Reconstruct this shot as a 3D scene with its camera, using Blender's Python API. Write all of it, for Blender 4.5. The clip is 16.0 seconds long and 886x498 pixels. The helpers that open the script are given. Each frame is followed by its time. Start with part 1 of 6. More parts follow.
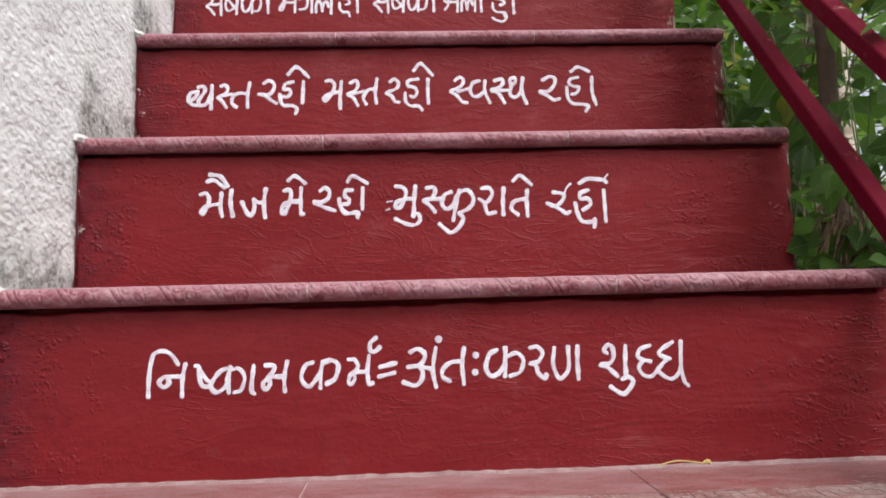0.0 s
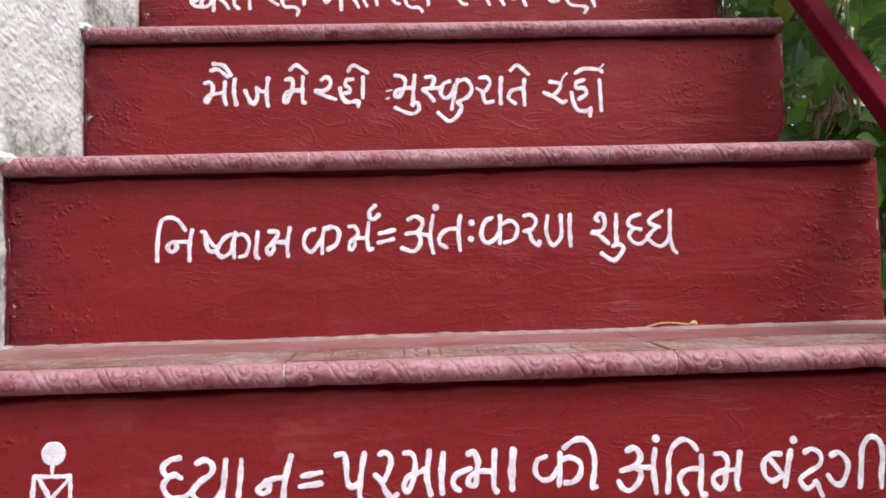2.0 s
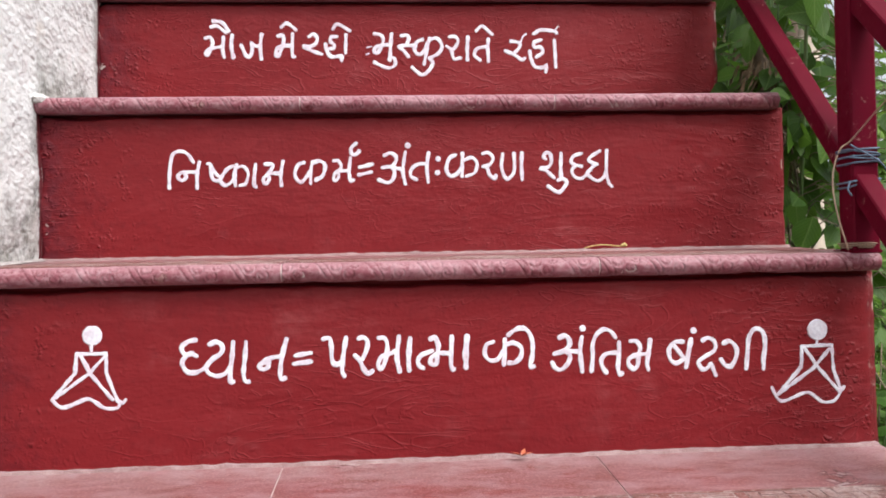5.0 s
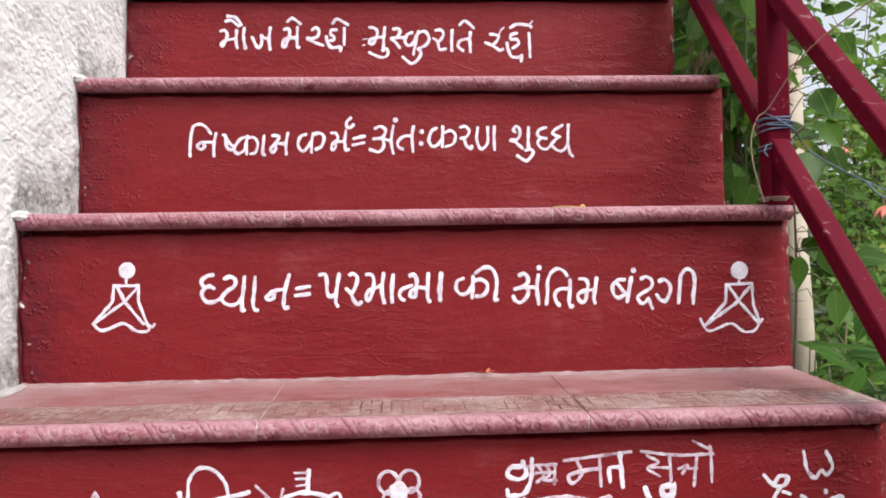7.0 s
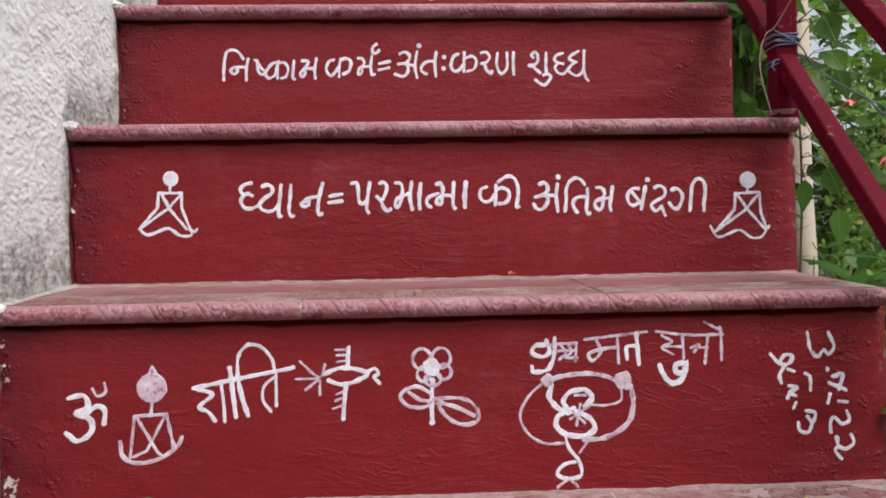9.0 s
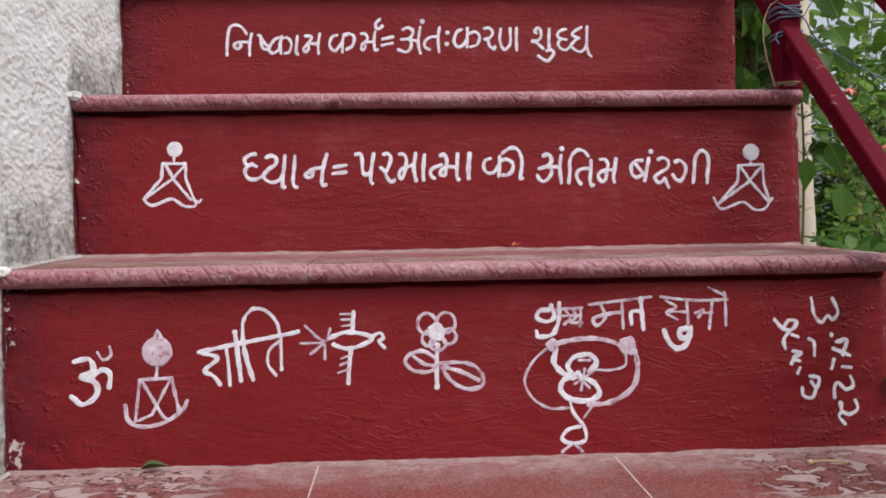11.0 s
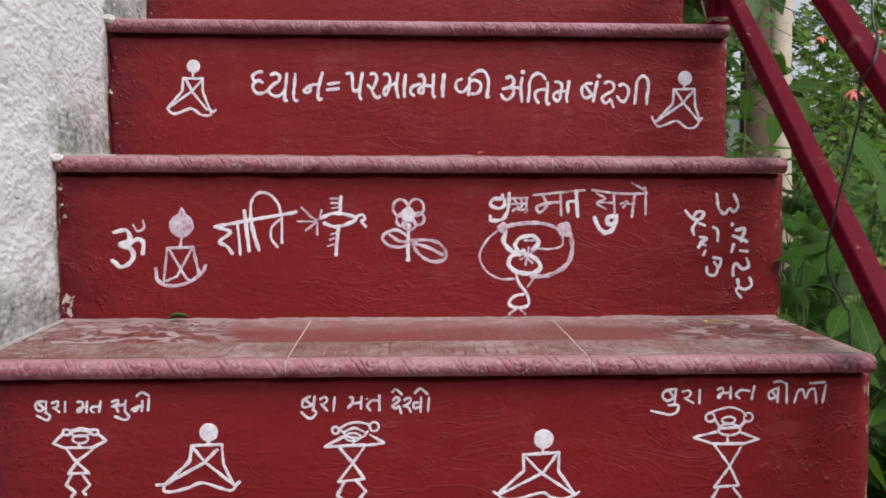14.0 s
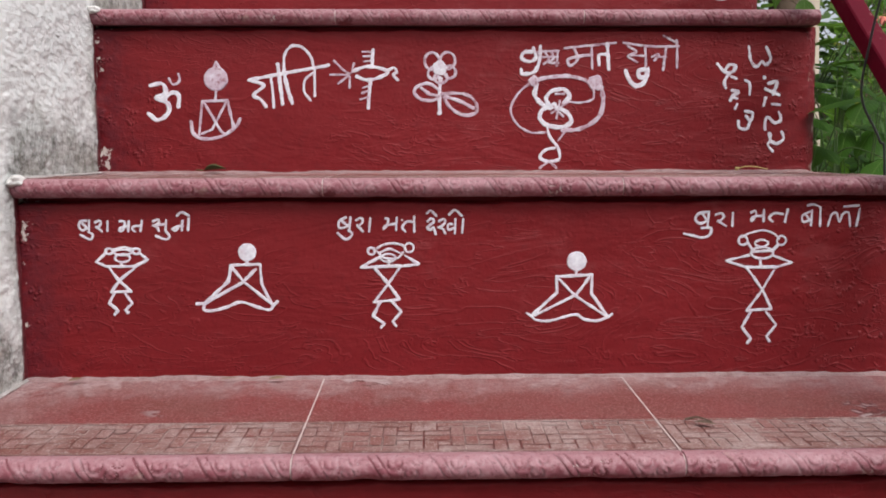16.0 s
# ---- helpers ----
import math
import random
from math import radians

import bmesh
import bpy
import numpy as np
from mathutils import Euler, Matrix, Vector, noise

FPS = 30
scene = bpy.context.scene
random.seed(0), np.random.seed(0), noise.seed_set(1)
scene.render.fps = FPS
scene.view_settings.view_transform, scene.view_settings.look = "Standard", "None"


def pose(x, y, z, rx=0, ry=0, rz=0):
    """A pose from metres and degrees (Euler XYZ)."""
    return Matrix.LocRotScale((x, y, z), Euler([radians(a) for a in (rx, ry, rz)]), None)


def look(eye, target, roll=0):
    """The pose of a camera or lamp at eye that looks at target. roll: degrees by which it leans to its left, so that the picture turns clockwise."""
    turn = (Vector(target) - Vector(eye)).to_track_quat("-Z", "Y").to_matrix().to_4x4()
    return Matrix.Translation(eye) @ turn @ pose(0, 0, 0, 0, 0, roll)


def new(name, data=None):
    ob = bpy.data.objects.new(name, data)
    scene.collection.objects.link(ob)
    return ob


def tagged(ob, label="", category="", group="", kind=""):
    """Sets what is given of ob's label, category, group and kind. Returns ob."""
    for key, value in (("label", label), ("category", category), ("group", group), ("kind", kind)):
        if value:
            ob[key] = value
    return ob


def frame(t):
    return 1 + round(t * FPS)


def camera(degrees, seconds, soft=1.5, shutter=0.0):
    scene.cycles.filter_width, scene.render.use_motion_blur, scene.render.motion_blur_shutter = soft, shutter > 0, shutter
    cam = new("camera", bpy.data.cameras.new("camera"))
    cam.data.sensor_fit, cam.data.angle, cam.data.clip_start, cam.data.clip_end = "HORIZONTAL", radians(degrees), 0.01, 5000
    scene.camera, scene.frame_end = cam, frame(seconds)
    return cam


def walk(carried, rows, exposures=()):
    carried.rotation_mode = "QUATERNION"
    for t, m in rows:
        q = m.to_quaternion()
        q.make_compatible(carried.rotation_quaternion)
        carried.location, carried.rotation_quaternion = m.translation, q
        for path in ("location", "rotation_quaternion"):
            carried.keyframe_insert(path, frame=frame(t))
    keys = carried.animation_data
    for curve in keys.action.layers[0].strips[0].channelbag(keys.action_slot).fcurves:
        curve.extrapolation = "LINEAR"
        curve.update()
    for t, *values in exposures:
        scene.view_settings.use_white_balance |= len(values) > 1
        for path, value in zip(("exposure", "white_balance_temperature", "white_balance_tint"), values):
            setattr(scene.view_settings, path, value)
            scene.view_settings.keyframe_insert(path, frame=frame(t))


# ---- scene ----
cam = camera(54.8, 16.0, 1.8)
PATH = [
    (0, (0.367, -0.235, 1.089), (0.467, 1.752, 1.296), -1.6),
    (0.5, (0.369, -0.239, 1.066), (0.466, 1.75, 1.249), -1.6),
    (1, (0.373, -0.244, 1.047), (0.466, 1.748, 1.197), -1.6),
    (1.5, (0.374, -0.249, 1.03), (0.464, 1.745, 1.155), -1.6),
    (2, (0.372, -0.256, 1.007), (0.456, 1.739, 1.111), -1.6),
    (2.5, (0.377, -0.257, 0.992), (0.455, 1.739, 1.08), -1.6),
    (3, (0.38, -0.266, 0.976), (0.459, 1.732, 1.044), -1.5),
    (3.5, (0.38, -0.29, 0.963), (0.46, 1.708, 1.018), -1.6),
    (5.8, (0.375, -0.472, 0.952), (0.519, 1.522, 0.982), -0.9),
    (6, (0.392, -0.491, 0.937), (0.506, 1.504, 0.995), -1.0),
    (6.5, (0.395, -0.517, 0.915), (0.511, 1.478, 0.979), -1.0),
    (7, (0.399, -0.543, 0.888), (0.507, 1.453, 0.951), -1.0),
    (7.5, (0.386, -0.561, 0.865), (0.488, 1.436, 0.931), -1.1),
    (8, (0.377, -0.583, 0.838), (0.473, 1.413, 0.896), -1.1),
    (8.5, (0.378, -0.599, 0.822), (0.47, 1.398, 0.858), -1.1),
    (9, (0.372, -0.596, 0.807), (0.468, 1.402, 0.823), -1.1),
    (11.5, (0.362, -0.597, 0.773), (0.463, 1.4, 0.788), -1.0),
    (12, (0.357, -0.623, 0.769), (0.458, 1.375, 0.781), -0.8),
    (12.5, (0.356, -0.657, 0.751), (0.458, 1.341, 0.749), -0.8),
    (13, (0.35, -0.683, 0.74), (0.452, 1.314, 0.71), -0.6),
    (13.5, (0.372, -0.722, 0.719), (0.469, 1.275, 0.656), -0.2),
    (14, (0.394, -0.779, 0.709), (0.482, 1.217, 0.618), -0.0),
    (14.5, (0.393, -0.822, 0.701), (0.461, 1.173, 0.583), -0.0),
    (15, (0.391, -0.844, 0.676), (0.446, 1.151, 0.553), -0.0),
    (15.5, (0.387, -0.826, 0.614), (0.438, 1.17, 0.487), -0.1),
    (16, (0.381, -0.795, 0.563), (0.42, 1.2, 0.427), -0.2),
]
EXPOSURES = [(t, stops, 6300, 11) for t, stops in ((0.0, 0.17), (3.5, 0.43), (6.5, 0.45), (7.5, 0.48), (8.0, 0.18), (9.0, 0.03), (12.5, -0.09), (14.5, -0.04), (16.0, -0.02))]
walk(cam, [(t, look(eye, target, roll)) for t, eye, target, roll in PATH], EXPOSURES)

SKY, SUN = 0.175, 2.35
# riser face and tread level of each step, from the bottom up
STEPS = [(-0.385, 0.195), (-0.192, 0.388), (0.0, 0.584), (0.198, 0.780), (0.378, 0.968), (0.543, 1.143), (0.738, 1.329), (0.946, 1.526), (1.140, 1.715), (1.335, 1.905)]

# ---- light ----
world = bpy.data.worlds.new("overcast_sky")
scene.world = world
world.use_nodes = True
wn = world.node_tree
sky = wn.nodes.new("ShaderNodeTexSky")
sky.sky_type, sky.sun_disc = "NISHITA", False
sky.sun_elevation, sky.sun_rotation = radians(57), radians(147)
sky.air_density, sky.dust_density, sky.ozone_density = 1.0, 4.0, 1.0
haze = wn.nodes.new("ShaderNodeHueSaturation")
haze.inputs["Saturation"].default_value = 0.25
wn.links.new(sky.outputs["Color"], haze.inputs["Color"])
wn.links.new(haze.outputs["Color"], wn.nodes["Background"].inputs["Color"])
wn.nodes["Background"].inputs["Strength"].default_value = SKY
sun = new("sun", bpy.data.lights.new("sun", "SUN"))
sun.data.energy, sun.data.angle, sun.data.color = SUN, radians(30), (1.0, 0.95, 0.89)
sun.matrix_world = look((2.3, -2.5, 5.7), (0.4, 0.4, 0.8))

# ---- materials ----


class Mat:
    """A small helper round one node material."""

    def __init__(self, name, rough=0.7, metal=0.0, spec=0.5):
        self.m = bpy.data.materials.new(name)
        self.m.use_nodes = True
        self.t = self.m.node_tree
        self.b = self.t.nodes["Principled BSDF"]
        self.b.inputs["Roughness"].default_value = rough
        self.b.inputs["Metallic"].default_value = metal
        self.b.inputs["Specular IOR Level"].default_value = spec
        self.co = self.n("ShaderNodeTexCoord").outputs["Object"]

    def n(self, kind, **props):
        node = self.t.nodes.new(kind)
        for key, value in props.items():
            if key == "op":
                node.operation = value
            elif key == "blend":
                node.blend_type = value
            elif key == "feature":
                node.feature = value
        return node

    def link(self, a, b):
        if isinstance(a, (int, float)):
            b.default_value = a
        elif isinstance(a, tuple):
            b.default_value = (*a, 1.0) if len(a) == 3 else a
        else:
            self.t.links.new(a, b)

    def stretch(self, sx, sy, sz):
        node = self.n("ShaderNodeMapping")
        self.t.links.new(self.co, node.inputs["Vector"])
        node.inputs["Scale"].default_value = (sx, sy, sz)
        return node.outputs["Vector"]

    def noise(self, scale, detail=4.0, rough=0.55, distort=0.0, co=None):
        node = self.n("ShaderNodeTexNoise")
        self.t.links.new(co or self.co, node.inputs["Vector"])
        node.inputs["Scale"].default_value = scale
        node.inputs["Detail"].default_value = detail
        node.inputs["Roughness"].default_value = rough
        node.inputs["Distortion"].default_value = distort
        return node.outputs["Fac"]

    def cells(self, scale, feature="DISTANCE_TO_EDGE", co=None):
        node = self.n("ShaderNodeTexVoronoi", feature=feature)
        self.t.links.new(co or self.co, node.inputs["Vector"])
        node.inputs["Scale"].default_value = scale
        return node.outputs["Distance"]

    def axis(self, name):
        node = self.n("ShaderNodeSeparateXYZ")
        self.t.links.new(self.co, node.inputs["Vector"])
        return node.outputs[name]

    def ramp(self, value, a, b, low=0.0, high=1.0):
        node = self.n("ShaderNodeMapRange")
        self.link(value, node.inputs["Value"])
        for key, v in (("From Min", a), ("From Max", b), ("To Min", low), ("To Max", high)):
            node.inputs[key].default_value = v
        return node.outputs["Result"]

    def math(self, op, a, b=0.0):
        node = self.n("ShaderNodeMath", op=op)
        self.link(a, node.inputs[0])
        self.link(b, node.inputs[1])
        return node.outputs["Value"]

    def mix(self, fac, a, b, blend="MIX"):
        node = self.n("ShaderNodeMixRGB", blend=blend)
        self.link(fac, node.inputs["Fac"])
        self.link(a, node.inputs["Color1"])
        self.link(b, node.inputs["Color2"])
        return node.outputs["Color"]

    def upward(self):
        node = self.n("ShaderNodeSeparateXYZ")
        self.t.links.new(self.n("ShaderNodeNewGeometry").outputs["Normal"], node.inputs["Vector"])
        return node.outputs["Z"]

    def sideways(self):
        node = self.n("ShaderNodeSeparateXYZ")
        self.t.links.new(self.n("ShaderNodeNewGeometry").outputs["True Normal"], node.inputs["Vector"])
        return node.outputs["X"]

    def island(self):
        return self.n("ShaderNodeNewGeometry").outputs["Random Per Island"]

    def piece(self):
        return self.n("ShaderNodeObjectInfo").outputs["Random"]

    def bump(self, *layers):
        """Layers of (height, strength, metres)."""
        last = None
        for height, strength, depth in layers:
            node = self.n("ShaderNodeBump")
            node.inputs["Strength"].default_value = strength
            node.inputs["Distance"].default_value = depth
            self.link(height, node.inputs["Height"])
            if last:
                self.t.links.new(last, node.inputs["Normal"])
            last = node.outputs["Normal"]
        self.t.links.new(last, self.b.inputs["Normal"])

    def color(self, c):
        self.link(c, self.b.inputs["Base Color"])

    def roughness(self, r):
        self.link(r, self.b.inputs["Roughness"])


def red_paint():
    m = Mat("red_oxide_paint", 0.5, spec=0.22)
    big = m.noise(7, 3, co=m.stretch(0.5, 1, 1.6))
    fine = m.noise(90, 5, 0.65)
    brush = m.noise(75, 5, 0.65, 0.8, m.stretch(0.22, 1, 1.0))
    waves = m.noise(16, 3, 0.5, 2.4, m.stretch(0.45, 1, 1.5))
    c = m.mix(big, (0.135, 0.0062, 0.0088), (0.196, 0.0115, 0.0145))
    c = m.mix(m.ramp(brush, 0.52, 0.80, 0, 0.30), c, (0.25, 0.030, 0.033))
    c = m.mix(m.ramp(fine, 0.52, 0.72, 0, 0.28), c, (0.085, 0.006, 0.009))
    chalk = m.math("MULTIPLY", m.ramp(m.noise(11, 5, 0.7), 0.55, 0.75), m.ramp(brush, 0.4, 0.7))
    c = m.mix(m.math("MULTIPLY", chalk, 0.32), c, (0.34, 0.12, 0.12))
    specks = m.ramp(m.cells(62, "F1"), 0.05, 0.09, 1.0, 0.0)
    rare = m.ramp(m.noise(23, 2), 0.70, 0.74)
    c = m.mix(m.math("MULTIPLY", specks, rare), c, (0.62, 0.52, 0.5))
    # flaked, darker strip against the plastered wall
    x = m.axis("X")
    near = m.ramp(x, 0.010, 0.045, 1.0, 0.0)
    # darker, coarser paint with a ragged edge by the wall and at the open end
    ragged = m.math("MULTIPLY", m.math("SUBTRACT", m.noise(30, 5, 0.7), 0.5), 0.16)
    old = m.math("MAXIMUM", m.ramp(m.math("ADD", x, ragged), 0.075, 0.025), m.ramp(m.math("ADD", x, ragged), 0.77, 0.85, 0.0, 0.6))
    c = m.mix(m.math("MULTIPLY", old, m.ramp(fine, 0.3, 0.65, 0.2, 0.65)), c, (0.088, 0.0060, 0.0115))
    flake = m.ramp(m.math("ADD", m.noise(38, 5, 0.7), m.math("MULTIPLY", near, 0.16)), 0.750, 0.775)
    flake = m.math("MULTIPLY", flake, near)
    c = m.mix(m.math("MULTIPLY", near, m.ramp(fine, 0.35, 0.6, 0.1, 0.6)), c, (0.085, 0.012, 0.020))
    c = m.mix(flake, c, (0.58, 0.53, 0.49))
    bare = m.ramp(m.math("ADD", m.sideways(), m.math("MULTIPLY", m.noise(70, 4, 0.6), 0.3)), 0.80, 0.84)
    c = m.mix(bare, c, (0.34, 0.25, 0.21))
    m.color(c)
    m.roughness(m.ramp(fine, 0.3, 0.7, 0.44, 0.62))
    lines = m.math("ABSOLUTE", m.math("SUBTRACT", m.ramp(waves, 0, 1, 0, 6), m.math("ROUND", m.ramp(waves, 0, 1, 0, 6))))
    ridge = m.ramp(lines, 0.0, 0.12, 1.0, 0.0)
    ridge = m.math("MULTIPLY", ridge, m.ramp(m.noise(6, 3), 0.44, 0.56))
    ends = m.math("MAXIMUM", m.ramp(x, 0.64, 0.80), m.ramp(x, 0.14, 0.02))
    warp = m.n("ShaderNodeVectorMath", op="ADD")
    m.t.links.new(m.co, warp.inputs[0])
    shift = m.n("ShaderNodeTexNoise")
    m.t.links.new(m.co, shift.inputs["Vector"])
    shift.inputs["Scale"].default_value = 90
    scaled = m.n("ShaderNodeVectorMath", op="SCALE")
    m.t.links.new(shift.outputs["Color"], scaled.inputs[0])
    scaled.inputs["Scale"].default_value = 0.012
    m.t.links.new(scaled.outputs["Vector"], warp.inputs[1])
    dots = m.ramp(m.cells(170, "F1", warp.outputs["Vector"]), 0.10, 0.50, 1.0, 0.0)
    dots = m.math("MULTIPLY", dots, m.ramp(m.noise(48, 3, 0.6), 0.50, 0.62))
    dots = m.math("MULTIPLY", dots, m.ramp(ends, 0, 1, 0.12, 1.0))
    m.bump((ridge, 0.38, 0.0014), (m.noise(9, 4, 0.6, 0.8, m.stretch(0.5, 1, 1.3)), 0.45, 0.008), (brush, 0.24, 0.0018), (dots, 0.75, 0.0022), (fine, 0.45, 0.0013), (m.math("MULTIPLY", old, m.noise(110, 3, 0.6)), 0.45, 0.0026), (m.noise(320, 3), 0.22, 0.0006))
    return m.m


def white_ink(thin=0.0):
    m = Mat("white_brush_paint", 0.5, spec=0.35)
    streak = m.noise(210, 4, 0.7)
    patch = m.noise(75, 4, 0.65)
    c = m.mix(m.ramp(streak, 0.3, 0.7), (0.58, 0.56, 0.63), (0.84, 0.84, 0.89))
    bare = m.ramp(patch, 0.46 - thin, 0.66 - thin, 1.6 * thin, 0.50 + 3 * thin)
    c = m.mix(bare, c, (0.50, 0.36, 0.44))
    gone = m.ramp(m.math("ADD", m.math("MULTIPLY", streak, 0.6), m.math("MULTIPLY", patch, 0.4)), 0.60 - 0.6 * thin, 0.68 - 0.6 * thin, 0.0, 0.65)
    c = m.mix(gone, c, (0.20, 0.025, 0.03))
    m.color(c)
    m.bump((m.noise(75, 5, 0.65, 0.8, m.stretch(0.22, 1, 1.0)), 0.22, 0.0018), (streak, 0.35, 0.0006))
    return m.m


def worn_tread(m, dirt):
    """Shared colour of the old red tiles: fine speckle, brown grime, dust swept to the riser foot."""
    y = m.axis("Y")
    big = m.noise(8, 4, 0.6, 0.4)
    speck = m.noise(420, 3, 0.7)
    fine = m.noise(120, 6, 0.75)
    c = m.mix(big, (0.135, 0.017, 0.018), (0.20, 0.034, 0.033))
    c = m.mix(m.ramp(m.noise(6, 5, 0.65), 0.42, 0.64, 0, dirt), c, (0.115, 0.050, 0.037))
    c = m.mix(m.ramp(fine, 0.44, 0.70, 0, 0.55), c, (0.27, 0.115, 0.11))
    c = m.mix(m.ramp(speck, 0.53, 0.66, 0, 0.75), c, (0.37, 0.24, 0.225))
    c = m.mix(m.ramp(speck, 0.44, 0.34, 0, 0.75), c, (0.060, 0.010, 0.011))
    # grey film along the riser foot and by the wall
    edge = m.math("ADD", y, m.math("MULTIPLY", m.math("SUBTRACT", m.noise(17, 5, 0.7), 0.5), 0.11))
    film = m.math("ADD", m.ramp(edge, 0.135, 0.200, 0.0, 0.95), m.ramp(m.axis("X"), 0.10, 0.02, 0.0, 0.4))
    film = m.math("MULTIPLY", film, m.math("MULTIPLY", m.ramp(fine, 0.36, 0.58, 0.15, 1.0), m.ramp(m.noise(38, 5, 0.7), 0.36, 0.58, 0.25, 1.0)))
    c = m.mix(film, c, (0.36, 0.265, 0.265))
    return c, film, fine


def groove_fill(m, c):
    """Bottom of the relief grooves: dark brown here, filled with dust there."""
    filled = m.mix(m.ramp(m.noise(20, 4, 0.65), 0.46, 0.62), (0.095, 0.026, 0.022), (0.30, 0.22, 0.205))
    return m.mix(m.ramp(m.axis("Y"), 0.0845, 0.0835, 0.0, 0.9), c, filled)


def flakes(m, c, where):
    """Patches where the red skin has come off, each with a dark rim."""
    n = m.noise(50, 4, 0.55, 0.8, m.stretch(0.75, 1, 1))
    c = m.mix(m.math("MULTIPLY", m.ramp(n, 0.475, 0.490), where), c, (0.075, 0.016, 0.016))
    grain = m.mix(m.noise(160, 5, 0.7), (0.25, 0.165, 0.165), (0.44, 0.35, 0.345))
    lose = m.math("MULTIPLY", m.ramp(n, 0.520, 0.530), where)
    return m.mix(lose, c, grain), lose


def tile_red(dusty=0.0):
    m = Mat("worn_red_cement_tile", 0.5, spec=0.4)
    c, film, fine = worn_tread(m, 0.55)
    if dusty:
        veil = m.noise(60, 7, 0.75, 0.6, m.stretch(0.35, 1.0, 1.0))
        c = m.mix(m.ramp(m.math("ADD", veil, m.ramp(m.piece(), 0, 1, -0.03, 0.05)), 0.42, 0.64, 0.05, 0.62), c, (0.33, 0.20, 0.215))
    c = groove_fill(m, c)
    c, lose = flakes(m, c, m.ramp(m.noise(7, 2), 0.62, 0.65))
    m.color(c)
    m.roughness(m.ramp(film, 0, 1, 0.42, 0.85))
    m.bump((fine, 0.35, 0.0010), (lose, 0.3, -0.0006), (m.noise(300, 3), 0.3, 0.0004))
    return m.m


def tile_flaked():
    m = Mat("flaking_red_cement_tile", 0.6, spec=0.35)
    c, film, fine = worn_tread(m, 0.8)
    x = m.math("ADD", m.axis("X"), m.math("MULTIPLY", m.noise(8, 4, 0.6), 0.16))
    where = m.math("MAXIMUM", m.ramp(x, 0.33, 0.24), m.ramp(x, 0.72, 0.78))
    c = groove_fill(m, c)
    c, lose = flakes(m, c, where)
    m.color(c)
    m.roughness(m.ramp(film, 0, 1, 0.5, 0.88))
    m.bump((lose, 0.4, -0.0008), (fine, 0.35, 0.0010))
    return m.m


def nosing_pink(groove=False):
    m = Mat("nosing_groove_shade" if groove else "dusty_embossed_nosing", 0.5, spec=0.35)
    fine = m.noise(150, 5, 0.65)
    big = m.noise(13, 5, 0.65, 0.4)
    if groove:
        # Groove shade is put into the colour here: darker red, with dust in patches.
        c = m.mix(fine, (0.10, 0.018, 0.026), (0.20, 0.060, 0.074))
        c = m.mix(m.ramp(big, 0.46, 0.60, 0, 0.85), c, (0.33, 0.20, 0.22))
    else:
        c = m.mix(m.noise(45, 4, 0.6), (0.185, 0.043, 0.060), (0.25, 0.082, 0.102))
        c = m.mix(m.ramp(m.upward(), 0.35, 0.95, 0.0, 0.55), c, (0.36, 0.205, 0.225))
        c = m.mix(m.ramp(big, 0.48, 0.66, 0, 0.55), c, (0.37, 0.20, 0.225))
        c = m.mix(m.ramp(fine, 0.46, 0.70, 0, 0.6), c, (0.43, 0.28, 0.30))
        c = m.mix(m.ramp(m.noise(260, 4, 0.7), 0.46, 0.34, 0, 0.6), c, (0.12, 0.024, 0.033))
        c = m.mix(m.ramp(m.noise(31, 4, 0.7), 0.64, 0.74, 0, 0.45), c, (0.36, 0.28, 0.23))
        chip = m.ramp(m.noise(19, 5, 0.7), 0.64, 0.68, 0, 0.8)
        c = m.mix(chip, c, (0.115, 0.012, 0.018))
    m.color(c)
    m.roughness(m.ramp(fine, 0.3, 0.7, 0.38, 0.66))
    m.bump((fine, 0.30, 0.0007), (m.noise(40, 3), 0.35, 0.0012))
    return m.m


def key_plates():
    m = Mat("dusty_relief_pattern", 0.75, spec=0.2)
    r = m.math("FRACT", m.math("ADD", m.island(), m.piece()))
    c = m.mix(m.ramp(m.noise(7, 5, 0.65, 0.5), 0.42, 0.60), (0.135, 0.050, 0.040), (0.33, 0.245, 0.23))
    c = m.mix(m.ramp(m.noise(16, 5, 0.7), 0.47, 0.60, 0, 0.85), c, (0.175, 0.050, 0.043))
    c = m.mix(m.ramp(r, 0, 1, 0, 0.35), c, (0.36, 0.27, 0.26))
    c = m.mix(m.ramp(m.noise(110, 6, 0.75), 0.44, 0.66, 0, 0.75), c, (0.16, 0.062, 0.052))
    c = m.mix(m.ramp(m.noise(420, 3, 0.7), 0.55, 0.66, 0, 0.65), c, (0.44, 0.35, 0.33))
    m.color(c)
    m.bump((m.noise(160, 4), 0.4, 0.0008))
    return m.m


